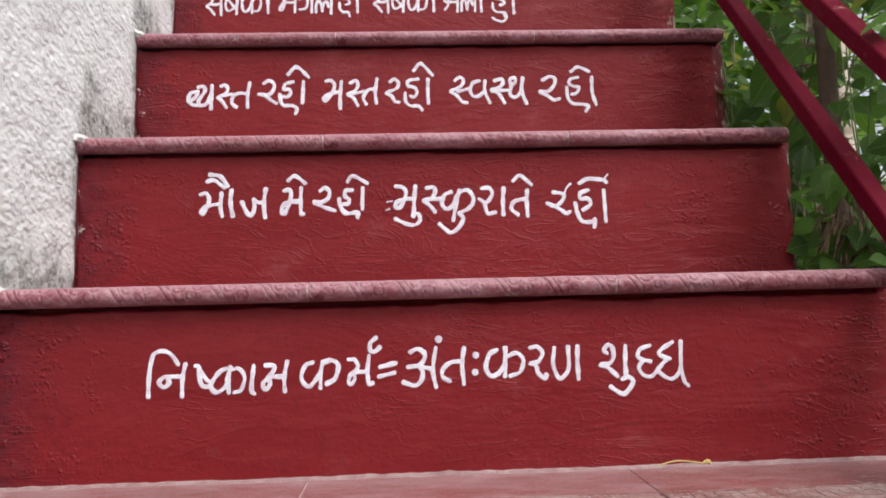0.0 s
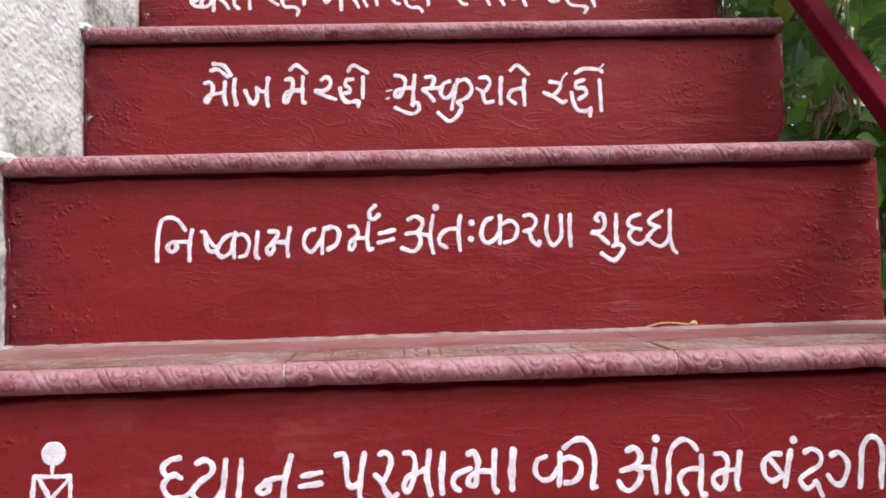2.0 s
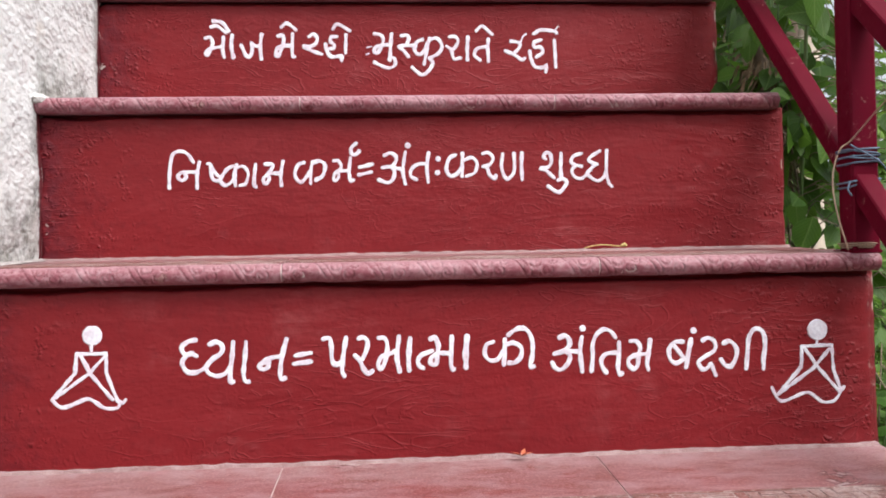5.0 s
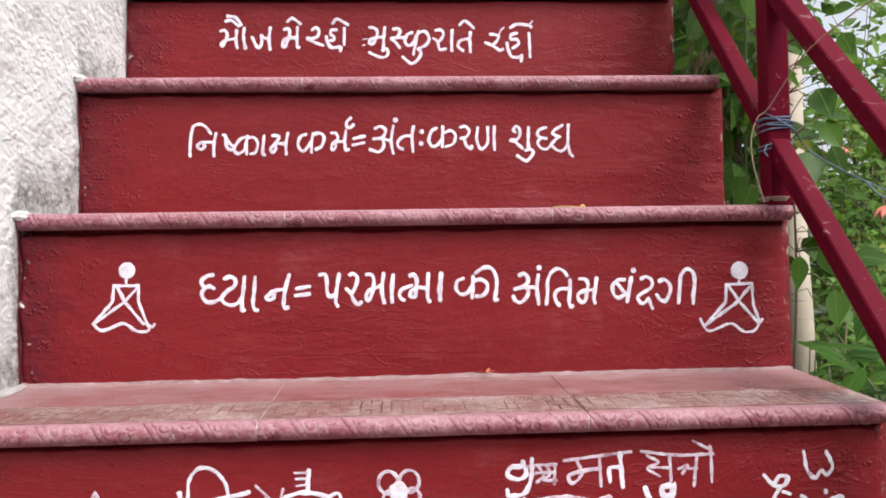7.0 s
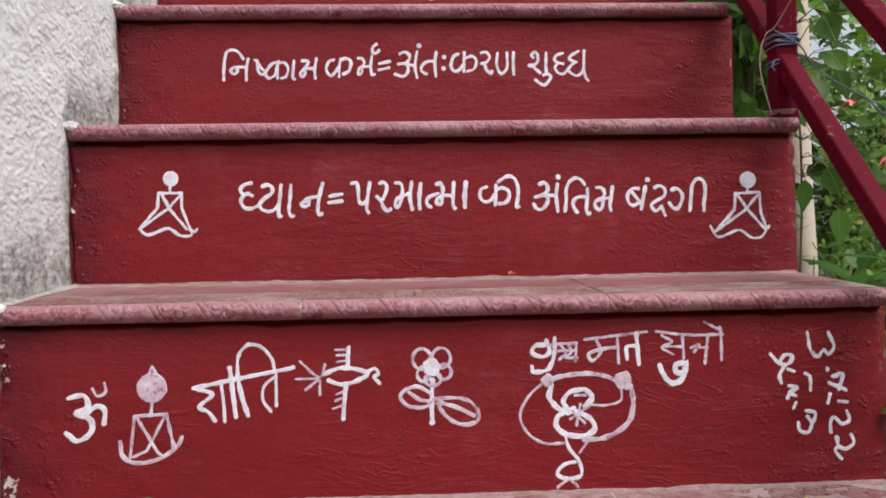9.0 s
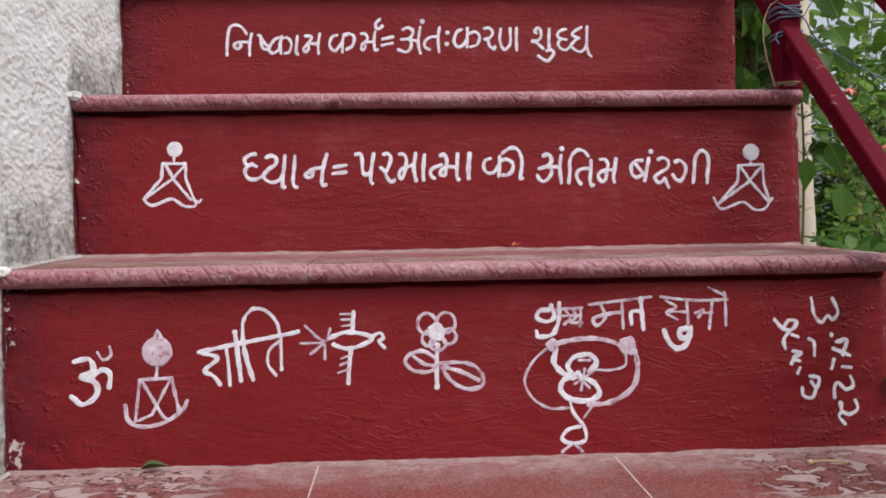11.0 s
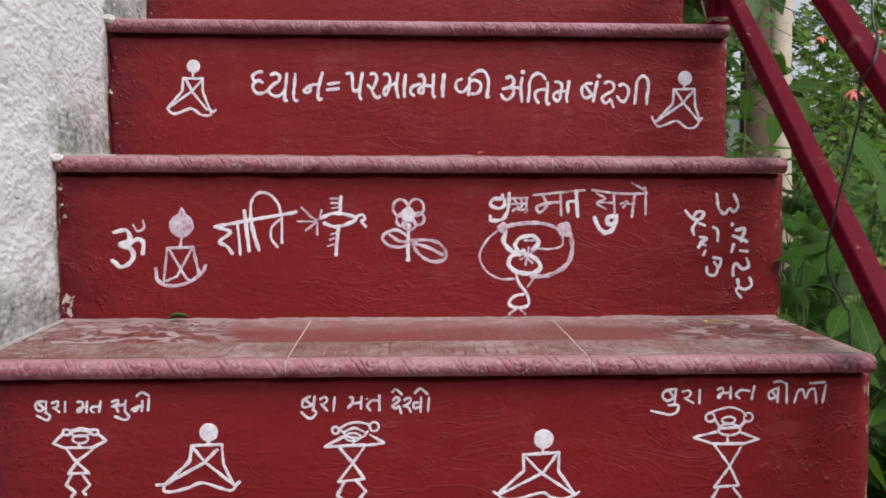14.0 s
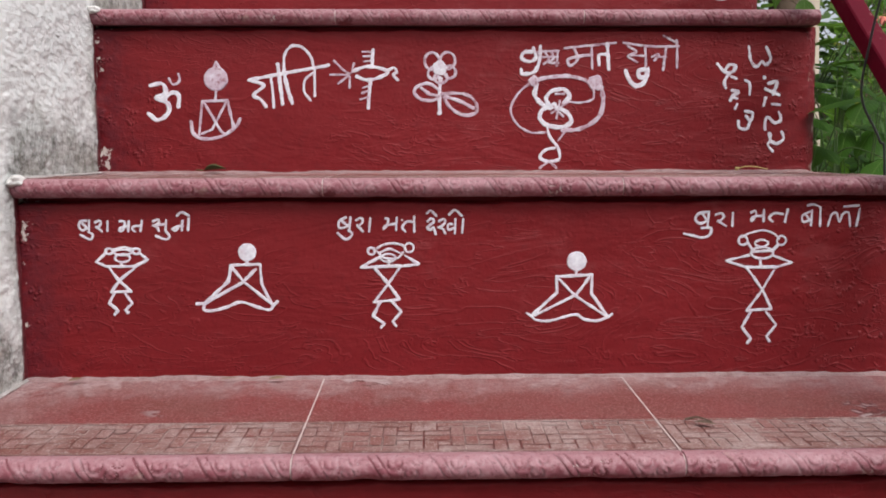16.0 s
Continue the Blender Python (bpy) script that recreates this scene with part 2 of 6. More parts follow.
def plaster_wall():
    m = Mat("rough_lime_plaster", 0.9, spec=0.2)
    flat = m.stretch(1, 0.6, 1)
    lumps = m.noise(85, 5, 0.62, 0.2, flat)
    knobs = m.ramp(m.cells(170, "SMOOTH_F1", flat), 0.1, 0.75, 1.0, 0.0)
    grain = m.noise(260, 4, 0.6)
    big = m.noise(3.2, 5, 0.6)
    y, z = m.axis("Y"), m.axis("Z")
    c = m.mix(big, (0.74, 0.765, 0.75), (0.85, 0.87, 0.855))
    streak = m.noise(9, 5, 0.62, 0.4, m.stretch(1, 1.3, 0.32))
    c = m.mix(m.ramp(streak, 0.58, 0.80, 0, 0.30), c, (0.47, 0.475, 0.45))
    c = m.mix(m.ramp(m.noise(17, 5, 0.7), 0.60, 0.76, 0, 0.5), c, (0.62, 0.56, 0.46))
    c = m.mix(m.ramp(m.noise(150, 4, 0.7, 0.0, flat), 0.40, 0.30, 0, 0.55), c, (0.30, 0.29, 0.27))
    # mould and dirt in ragged patches, denser and darker just above every tread
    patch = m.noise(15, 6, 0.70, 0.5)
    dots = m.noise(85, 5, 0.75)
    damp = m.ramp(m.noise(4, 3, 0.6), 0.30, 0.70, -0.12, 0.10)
    above_tread = red = None
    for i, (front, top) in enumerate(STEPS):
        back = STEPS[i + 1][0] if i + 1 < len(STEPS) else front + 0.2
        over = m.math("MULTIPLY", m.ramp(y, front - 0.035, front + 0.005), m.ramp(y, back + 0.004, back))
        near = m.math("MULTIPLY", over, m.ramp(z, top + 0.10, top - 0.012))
        above_tread = m.math("MAXIMUM", above_tread, near) if above_tread else near
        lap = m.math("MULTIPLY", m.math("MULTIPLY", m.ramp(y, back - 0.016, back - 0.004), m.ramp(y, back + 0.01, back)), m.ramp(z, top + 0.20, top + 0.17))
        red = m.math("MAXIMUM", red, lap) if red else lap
    level = m.math("ADD", m.math("MULTIPLY", above_tread, 0.46), m.math("ADD", patch, damp))
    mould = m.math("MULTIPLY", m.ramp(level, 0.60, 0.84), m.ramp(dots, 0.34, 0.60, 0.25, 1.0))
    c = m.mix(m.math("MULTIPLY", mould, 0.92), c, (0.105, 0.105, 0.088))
    c = m.mix(m.ramp(m.math("ADD", m.math("MULTIPLY", above_tread, 0.25), m.noise(24, 5, 0.7)), 0.60, 0.80, 0, 0.45), c, (0.40, 0.385, 0.34))
    # red paint that slipped on to the plaster at each riser
    slip = m.ramp(m.math("ADD", m.math("MULTIPLY", red, 0.45), m.noise(48, 5, 0.7)), 0.80, 0.82)
    c = m.mix(m.math("MULTIPLY", slip, red), c, (0.11, 0.012, 0.018))
    m.color(c)
    m.bump((lumps, 0.52, 0.006), (knobs, 0.35, 0.003), (m.noise(28, 3, 0.5, 0.0, flat), 0.6, 0.009), (grain, 0.45, 0.002))
    return m.m


def side_plaster():
    m = Mat("cream_plaster_edge", 0.9, spec=0.2)
    c = m.mix(m.noise(20, 5, 0.6), (0.40, 0.33, 0.26), (0.54, 0.47, 0.40))
    c = m.mix(m.ramp(m.noise(55, 5, 0.7), 0.56, 0.66), c, (0.25, 0.04, 0.04))
    m.color(c)
    m.bump((m.noise(90, 5), 0.5, 0.003))
    return m.m


def rail_paint():
    m = Mat("maroon_enamel", 0.36, spec=0.05)
    fine = m.noise(130, 5, 0.6)
    c = m.mix(m.noise(12, 4), (0.078, 0.0017, 0.0095), (0.112, 0.0032, 0.0145))
    scratch = m.noise(46, 6, 0.75, 0.3)
    c = m.mix(m.ramp(scratch, 0.62, 0.69, 0, 0.65), c, (0.36, 0.22, 0.20))
    c = m.mix(m.math("MULTIPLY", m.ramp(m.upward(), 0.3, 0.8, 0, 0.12), m.ramp(fine, 0.35, 0.7)), c, (0.20, 0.05, 0.065))
    rust = m.math("MULTIPLY", m.ramp(m.noise(28, 5, 0.7), 0.64, 0.70), 0.7)
    c = m.mix(m.math("MULTIPLY", rust, 0.35), c, (0.25, 0.14, 0.10))
    m.color(c)
    m.roughness(m.ramp(fine, 0.3, 0.7, 0.38, 0.6))
    m.bump((fine, 0.15, 0.0006), (m.noise(24, 3), 0.2, 0.001))
    return m.m


def leaf_mat(name, dark, light, yellow=0.025, gloss=0.4, spec=0.24):
    m = Mat(name, gloss, spec=spec)
    r = m.island()
    c = m.mix(r, dark, light)
    c = m.mix(m.ramp(m.noise(60, 4), 0.35, 0.7, 0, 0.35), c, light)
    c = m.mix(m.ramp(m.math("FRACT", m.math("MULTIPLY", r, 17.0)), 1.0 - yellow, 1.0 - yellow + 0.01), c, (0.26, 0.27, 0.04))
    at = m.n("ShaderNodeSeparateXYZ")
    m.t.links.new(m.n("ShaderNodeTexCoord").outputs["UV"], at.inputs["Vector"])
    across = m.math("ABSOLUTE", m.math("SUBTRACT", at.outputs["X"], 0.5))
    rib = m.ramp(across, 0.012, 0.03, 1.0, 0.0)
    along = m.math("SUBTRACT", m.math("MULTIPLY", at.outputs["Y"], 9.0), m.math("MULTIPLY", across, 7.0))
    vein = m.ramp(m.math("ABSOLUTE", m.math("SUBTRACT", m.math("FRACT", along), 0.5)), 0.04, 0.10, 0.55, 0.0)
    lines = m.math("MAXIMUM", rib, vein)
    c = m.mix(m.math("MULTIPLY", lines, 0.55), c, (0.17, 0.26, 0.07))
    m.color(c)
    m.b.inputs["Transmission Weight"].default_value = 0.0
    glow = m.n("ShaderNodeBsdfTranslucent")
    m.link(m.mix(0.5, c, (0.16, 0.30, 0.03)), glow.inputs["Color"])
    both = m.n("ShaderNodeMixShader")
    both.inputs["Fac"].default_value = 0.42
    m.t.links.new(m.b.outputs["BSDF"], both.inputs[1])
    m.t.links.new(glow.outputs["BSDF"], both.inputs[2])
    m.t.links.new(both.outputs["Shader"], m.t.nodes["Material Output"].inputs["Surface"])
    m.bump((lines, 0.5, -0.0012), (m.noise(140, 4), 0.3, 0.001))
    return m.m


def plain(name, a, b, scale=20, rough=0.7, depth=0.001, spec=0.4):
    m = Mat(name, rough, spec=spec)
    m.color(m.mix(m.noise(scale, 5, 0.65), a, b))
    m.bump((m.noise(scale * 4, 4), 0.5, depth))
    return m.m


def bark_pale():
    m = Mat("pale_smooth_bark", 0.8, spec=0.2)
    c = m.mix(m.noise(14, 5, 0.6), (0.44, 0.36, 0.28), (0.62, 0.54, 0.44))
    rings = m.ramp(m.noise(26, 3, 0.5, 0.3, m.stretch(0.2, 0.2, 1.0)), 0.58, 0.68, 0, 0.6)
    c = m.mix(rings, c, (0.24, 0.18, 0.13))
    m.color(c)
    m.bump((m.noise(60, 4), 0.4, 0.003))
    return m.m


def soil_mat():
    m = Mat("garden_soil", 0.95, spec=0.15)
    c = m.mix(m.noise(6, 5, 0.6), (0.075, 0.055, 0.040), (0.17, 0.13, 0.095))
    c = m.mix(m.ramp(m.noise(40, 5, 0.7), 0.55, 0.7, 0, 0.7), c, (0.27, 0.21, 0.14))
    m.color(c)
    m.bump((m.noise(25, 6, 0.7), 0.8, 0.02), (m.noise(120, 4), 0.5, 0.004))
    return m.m


RED, INK, INK_THIN = red_paint(), white_ink(), white_ink(0.115)
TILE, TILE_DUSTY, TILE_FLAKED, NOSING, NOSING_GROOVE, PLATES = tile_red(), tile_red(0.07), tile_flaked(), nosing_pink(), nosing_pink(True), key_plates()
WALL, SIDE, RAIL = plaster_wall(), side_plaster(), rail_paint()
LIME = plain("crumbling_white_plaster", (0.10, 0.07, 0.065), (0.62, 0.59, 0.57), 75, 0.9, 0.004)
LIME_WHITE = plain("fresh_lime_lump", (0.45, 0.43, 0.41), (0.78, 0.77, 0.75), 70, 0.9, 0.004)
FILLET = plain("dusty_cement_fillet", (0.13, 0.035, 0.035), (0.40, 0.31, 0.305), 95, 0.95, 0.003)
GROUT = plain("pale_cement_joint", (0.32, 0.22, 0.21), (0.56, 0.50, 0.48), 60, 0.9)
VINE_LEAF = leaf_mat("vine_leaf_green", (0.020, 0.058, 0.008), (0.075, 0.165, 0.020))
BROAD_LEAF = leaf_mat("broad_leaf_green", (0.014, 0.050, 0.008), (0.046, 0.125, 0.014), 0.03, 0.42, 0.16)
HEDGE_LEAF = leaf_mat("hedge_leaf_green", (0.022, 0.06, 0.010), (0.14, 0.28, 0.040), 0.05)
FERN_LEAF = leaf_mat("pale_leaf_green", (0.06, 0.14, 0.03), (0.22, 0.36, 0.07), 0.06)
DRY_LEAF = plain("dry_brown_leaf", (0.022, 0.013, 0.008), (0.30, 0.20, 0.115), 110, 0.85)
STEM = plain("brown_vine_stem", (0.09, 0.075, 0.045), (0.22, 0.17, 0.11), 50, 0.8)
BARK = bark_pale()
DARK_BARK = plain("dark_rough_bark", (0.055, 0.036, 0.024), (0.15, 0.10, 0.07), 24, 0.9, 0.006)
PETAL = plain("coral_petal", (0.55, 0.10, 0.09), (0.75, 0.26, 0.20), 40, 0.6)
TENDRIL = plain("dry_tendril_brown", (0.24, 0.16, 0.11), (0.42, 0.31, 0.23), 60, 0.8)
GREEN_STEM = plain("green_stalk", (0.05, 0.10, 0.03), (0.12, 0.18, 0.06), 40, 0.6)
TWINE = plain("blue_grey_twine", (0.05, 0.08, 0.13), (0.16, 0.20, 0.27), 200, 0.8)
CABLE = plain("black_cable", (0.02, 0.02, 0.02), (0.05, 0.05, 0.05), 80, 0.5)
PIPE = plain("grey_plastic_pipe", (0.14, 0.20, 0.24), (0.22, 0.28, 0.32), 30, 0.5)
SOIL = soil_mat()
STONE = plain("grey_stone", (0.17, 0.16, 0.145), (0.34, 0.33, 0.31), 18, 0.9, 0.004)
BACK_WALL = plain("weathered_grey_wall", (0.13, 0.155, 0.16), (0.24, 0.27, 0.275), 3, 0.9, 0.004)
OLIVE_LEAF = plain("withered_olive_leaf", (0.030, 0.040, 0.010), (0.085, 0.105, 0.028), 60, 0.7)
FLOWER_RED = plain("dried_red_petal", (0.30, 0.05, 0.03), (0.45, 0.14, 0.06), 90, 0.7)
STRAW = plain("yellow_straw", (0.40, 0.30, 0.10), (0.58, 0.48, 0.20), 90, 0.7)

# ---- builders ----


def part(name, bm, material, parent=None, label="", smooth=False):
    """Links a bmesh as one mesh object under a thing or a part."""
    mesh = bpy.data.meshes.new(name)
    if smooth:
        for f in bm.faces:
            f.smooth = True
    bm.to_mesh(mesh)
    bm.free()
    mesh.materials.append(material)
    ob = new(name, mesh)
    if parent:
        ob.parent = parent
    if label:
        ob["label"] = label
    return ob


def thing(name, label, category, at=(0, 0, 0), group="", kind=""):
    ob = new(name)
    ob.location = at
    ob.empty_display_size = 0.05
    return tagged(ob, label, category, group, kind)


def box(bm, x0, x1, y0, y1, z0, z1, bevel=0.0):
    r = bmesh.ops.create_cube(bm, size=1.0)
    bmesh.ops.scale(bm, vec=(x1 - x0, y1 - y0, z1 - z0), verts=r["verts"])
    bmesh.ops.translate(bm, vec=((x0 + x1) / 2, (y0 + y1) / 2, (z0 + z1) / 2), verts=r["verts"])
    if bevel:
        edges = list({e for v in r["verts"] for e in v.link_edges})
        bmesh.ops.bevel(bm, geom=edges, offset=bevel, segments=2, affect="EDGES")


def spline(points, steps=6):
    """A smooth curve through the points."""
    p = [Vector(q) for q in points]
    if len(p) < 3:
        return [p[0].lerp(p[-1], i / steps) for i in range(steps + 1)]
    p = [2 * p[0] - p[1]] + p + [2 * p[-1] - p[-2]]
    out = []
    for i in range(1, len(p) - 2):
        for k in range(steps):
            t = k / steps
            a, b, c, d = p[i - 1:i + 3]
            out.append(0.5 * ((2 * b) + (c - a) * t + (2 * a - 5 * b + 4 * c - d) * t * t + (3 * b - a - 3 * c + d) * t ** 3))
    return out + [p[-2]]


def tube(bm, points, radius, sides=6, end=None):
    """A round stem along the points, tapering to the end radius."""
    pts = [Vector(p) for p in points]
    end = radius if end is None else end
    rings = []
    for i, p in enumerate(pts):
        d = (pts[min(i + 1, len(pts) - 1)] - pts[max(i - 1, 0)]).normalized()
        u = d.orthogonal().normalized() if abs(d.z) > 0.9 else d.cross(Vector((0, 0, 1))).normalized()
        v = d.cross(u)
        r = radius + (end - radius) * i / max(1, len(pts) - 1)
        rings.append([bm.verts.new(p + r * (math.cos(a) * u + math.sin(a) * v)) for a in (2 * math.pi * k / sides for k in range(sides))])
    for a, b in zip(rings, rings[1:]):
        for k in range(sides):
            bm.faces.new((a[k], a[(k + 1) % sides], b[(k + 1) % sides], b[k]))
    bm.faces.new(rings[0][::-1])
    bm.faces.new(rings[-1])


def square_tube(bm, a, b, half):
    """A square steel section from a to b, with softened edges."""
    a, b = Vector(a), Vector(b)
    d = (b - a).normalized()
    u = Vector((1, 0, 0))
    v = d.cross(u).normalized()
    c = half * 0.14
    prof = [(half - c, half), (half, half - c), (half, c - half), (half - c, -half), (c - half, -half), (-half, c - half), (-half, half - c), (c - half, half)]
    r0 = [bm.verts.new(a + p * u + q * v) for p, q in prof]
    r1 = [bm.verts.new(b + p * u + q * v) for p, q in prof]
    for k in range(8):
        bm.faces.new((r0[k], r0[(k + 1) % 8], r1[(k + 1) % 8], r1[k]))
    bm.faces.new(r0[::-1])
    bm.faces.new(r1)
    bmesh.ops.recalc_face_normals(bm, faces=bm.faces[:])


def leaf(bm, base, tip_dir, side_dir, length, width, droop=0.25, fold=0.2, shape=(0.0, 0.60, 0.92, 1.0, 0.86, 0.62, 0.32, 0.0)):
    """One leaf blade with a midrib fold and a drooping tip."""
    d = Vector(tip_dir).normalized()
    s = (Vector(side_dir) - Vector(side_dir).dot(d) * d).normalized()
    n = d.cross(s)
    rows, uv, place = [], bm.loops.layers.uv.verify(), {}
    for i, w in enumerate(shape):
        t = i / (len(shape) - 1)
        mid = Vector(base) + d * (length * t) - Vector((0, 0, 1)) * (droop * length * t * t)
        half = 0.5 * width * w
        if w == 0.0:
            rows.append([bm.verts.new(mid)])
            place[rows[-1][0]] = (0.5, t)
        else:
            lift = n * (fold * half)
            rows.append([bm.verts.new(mid + s * half + lift), bm.verts.new(mid), bm.verts.new(mid - s * half + lift)])
            for v, q in zip(rows[-1], (0.5 - 0.5 * w, 0.5, 0.5 + 0.5 * w)):
                place[v] = (q, t)
    made = []
    for a, b in zip(rows, rows[1:]):
        if len(a) == 1:
            made += [bm.faces.new((a[0], b[0], b[1])), bm.faces.new((a[0], b[1], b[2]))]
        elif len(b) == 1:
            made += [bm.faces.new((a[0], b[0], a[1])), bm.faces.new((a[1], b[0], a[2]))]
        else:
            made += [bm.faces.new((a[0], b[0], b[1], a[1])), bm.faces.new((a[1], b[1], b[2], a[2]))]
    for f in made:
        for loop in f.loops:
            loop[uv].uv = place[loop.vert]


def rnd(a, b):
    return random.uniform(a, b)


def any_dir(up=0.0):
    a = rnd(0, 2 * math.pi)
    return Vector((math.cos(a), math.sin(a), up))

# ---- the stair ----
X0, X1 = 0.004, 0.828
LIP, THICK = 0.0165, 0.0165
RISER_END = (0.830, 0.832, 0.836, 0.837, 0.836, 0.826, 0.832, 0.845, 0.845, 0.845)  # open end of each riser
TREAD_END = (0.827, 0.828, 0.829, 0.832, 0.831, 0.817, 0.824, 0.838, 0.838, 0.838)  # and of its tread

DROP = (0.006, 0.014, 0.010, 0.0125, 0.009, 0.0015, 0.005, 0.004, 0.004, 0.004)  # fall of each tread towards its nosing

staircase = thing("staircase", "narrow masonry stair with red painted risers beside a plastered wall", "staircase", kind="structure")

bm = bmesh.new()
outline, foot = [(-0.355, 0.0)], 0.0
for i, (y, z) in enumerate(STEPS):
    back = STEPS[i + 1][0] + 0.03 if i + 1 < len(STEPS) else 1.75
    outline += [(y + 0.03, z - THICK - 0.0005 - DROP[i]), (back, z - THICK - 0.0005)]
outline += [(1.75, 0.0)]
ring0 = [bm.verts.new((X0 - 0.02, y, z)) for y, z in outline]
ring1 = [bm.verts.new((0.812, y, z)) for y, z in outline]
for k in range(len(outline)):
    j = (k + 1) % len(outline)
    bm.faces.new((ring0[k], ring0[j], ring1[j], ring1[k]))
bm.faces.new(ring0)
bm.faces.new(ring1[::-1])
bmesh.ops.recalc_face_normals(bm, faces=bm.faces[:])
part("stair_core", bm, SIDE, staircase, "cream plastered side of the stair")


def nosing_relief(x, a):
    """How deep the pressed pattern lies, 0 to 1, at x along the nosing and a, 0 at the top edge to 1 underneath."""
    pitch = 0.0445

    def groove(d, half):
        return max(0.0, 1 - (d / half) ** 2)
    u = x / pitch - 0.38 * a
    deep = 0.0
    for at, half in ((0.05, 0.026), (0.20, 0.022)):
        deep = max(deep, groove((u - at + 0.5) % 1.0 - 0.5, half))
    u = (x / pitch) % 1.0
    # two curls and a leaf between the slanting bars
    for cu, ca, r, cut in ((0.50, 0.28, 0.0052, -0.3), (0.76, 0.56, 0.0046, -0.9), (0.52, 0.70, 0.0038, -0.4), (0.86, 0.22, 0.0036, 0.0)):
        du, da = ((u - cu + 0.5) % 1.0 - 0.5) * pitch, (a - ca) * 0.030
        if da > cut * r:
            deep = max(deep, groove(math.hypot(du, da) - r, 0.0012))
        deep = max(deep, 0.8 * groove(math.hypot(du, da), 0.0014))
    return min(1.0, deep)


def bullnose(x0, x1, seed):
    """The rounded front of one tile with its relief; local y runs back from the front edge, z down from the tread."""
    bm = bmesh.new()
    n, arc = int((x1 - x0) / (0.0008 if seed < 20 else 0.0016)), 20
    rows, pressed = [], set()
    for i in range(n + 1):
        x = x0 + (x1 - x0) * i / n
        row = [bm.verts.new((x, 0.0175, 0.0)), bm.verts.new((x, 0.0150, 0.0003))]
        wear = 0.75 + 0.35 * noise.noise(Vector((x * 9 + seed, seed, 0)))
        for k in range(arc + 1):
            a = k / arc
            ang = math.pi * (0.5 + a)
            deep = nosing_relief(x + seed * 0.013, a)
            edge = min(1.0, a / 0.10)
            h = -0.0013 * deep * wear * edge + 0.0003 * noise.noise(Vector((x * 90, a * 5, seed))) + 0.0002 * noise.noise(Vector((x * 260, a * 12, seed)))
            # chipped and lumpy lower edge
            h -= 0.0030 * max(0.0, noise.noise(Vector((x * 31, a * 1.5, seed * 2.0))) - 0.30) * min(1.0, max(0.0, (a - 0.35) / 0.3))
            r = THICK / 2 + 0.0006 + h
            v = bm.verts.new((x, 0.0115 + math.cos(ang) * r * 1.2, -THICK / 2 + math.sin(ang) * r))
            row.append(v)
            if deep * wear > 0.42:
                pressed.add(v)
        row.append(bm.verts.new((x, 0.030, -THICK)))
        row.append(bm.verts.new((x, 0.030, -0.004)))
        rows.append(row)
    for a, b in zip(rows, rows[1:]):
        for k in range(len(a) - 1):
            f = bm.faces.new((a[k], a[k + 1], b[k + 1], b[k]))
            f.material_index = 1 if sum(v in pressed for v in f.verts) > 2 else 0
    bm.faces.new(rows[0])
    bm.faces.new(rows[-1][::-1])
    bmesh.ops.recalc_face_normals(bm, faces=bm.faces[:])
    return bm


def plain_field(x0, x1, y0, y1, seed):
    bm = bmesh.new()
    nx, ny = 14, 9
    g = [[bm.verts.new((x0 + (x1 - x0) * i / nx, y0 + (y1 - y0) * j / ny, -0.0002 + 0.0006 * noise.noise(Vector((i * 0.5 + seed, j * 0.5, seed))))) for j in range(ny + 1)] for i in range(nx + 1)]
    for i in range(nx):
        for j in range(ny):
            bm.faces.new((g[i][j], g[i + 1][j], g[i + 1][j + 1], g[i][j + 1]))
    low = [(bm.verts.new((x0, y0, -0.0165)), g[0][0]), (bm.verts.new((x1, y0, -0.0165)), g[nx][0]), (bm.verts.new((x1, y1, -0.0165)), g[nx][ny]), (bm.verts.new((x0, y1, -0.0165)), g[0][ny])]
    sides = [[g[i][0] for i in range(nx + 1)], [g[nx][j] for j in range(ny + 1)], [g[i][ny] for i in range(nx, -1, -1)], [g[0][j] for j in range(ny, -1, -1)]]
    for k, line in enumerate(sides):
        bm.faces.new([low[k][0], low[(k + 1) % 4][0]] + line[::-1])
    bmesh.ops.recalc_face_normals(bm, faces=bm.faces[:])
    return bm


def plate(bm, x0, x1, y0, y1, z, h, b=0.0007):
    lo = [bm.verts.new(p) for p in ((x0, y0, z), (x1, y0, z), (x1, y1, z), (x0, y1, z))]
    hi = [bm.verts.new(p) for p in ((x0 + b, y0 + b, z + h), (x1 - b, y0 + b, z + h), (x1 - b, y1 - b, z + h), (x0 + b, y1 - b, z + h))]
    bm.faces.new(hi)
    for k in range(4):
        bm.faces.new((lo[k], lo[(k + 1) % 4], hi[(k + 1) % 4], hi[k]))


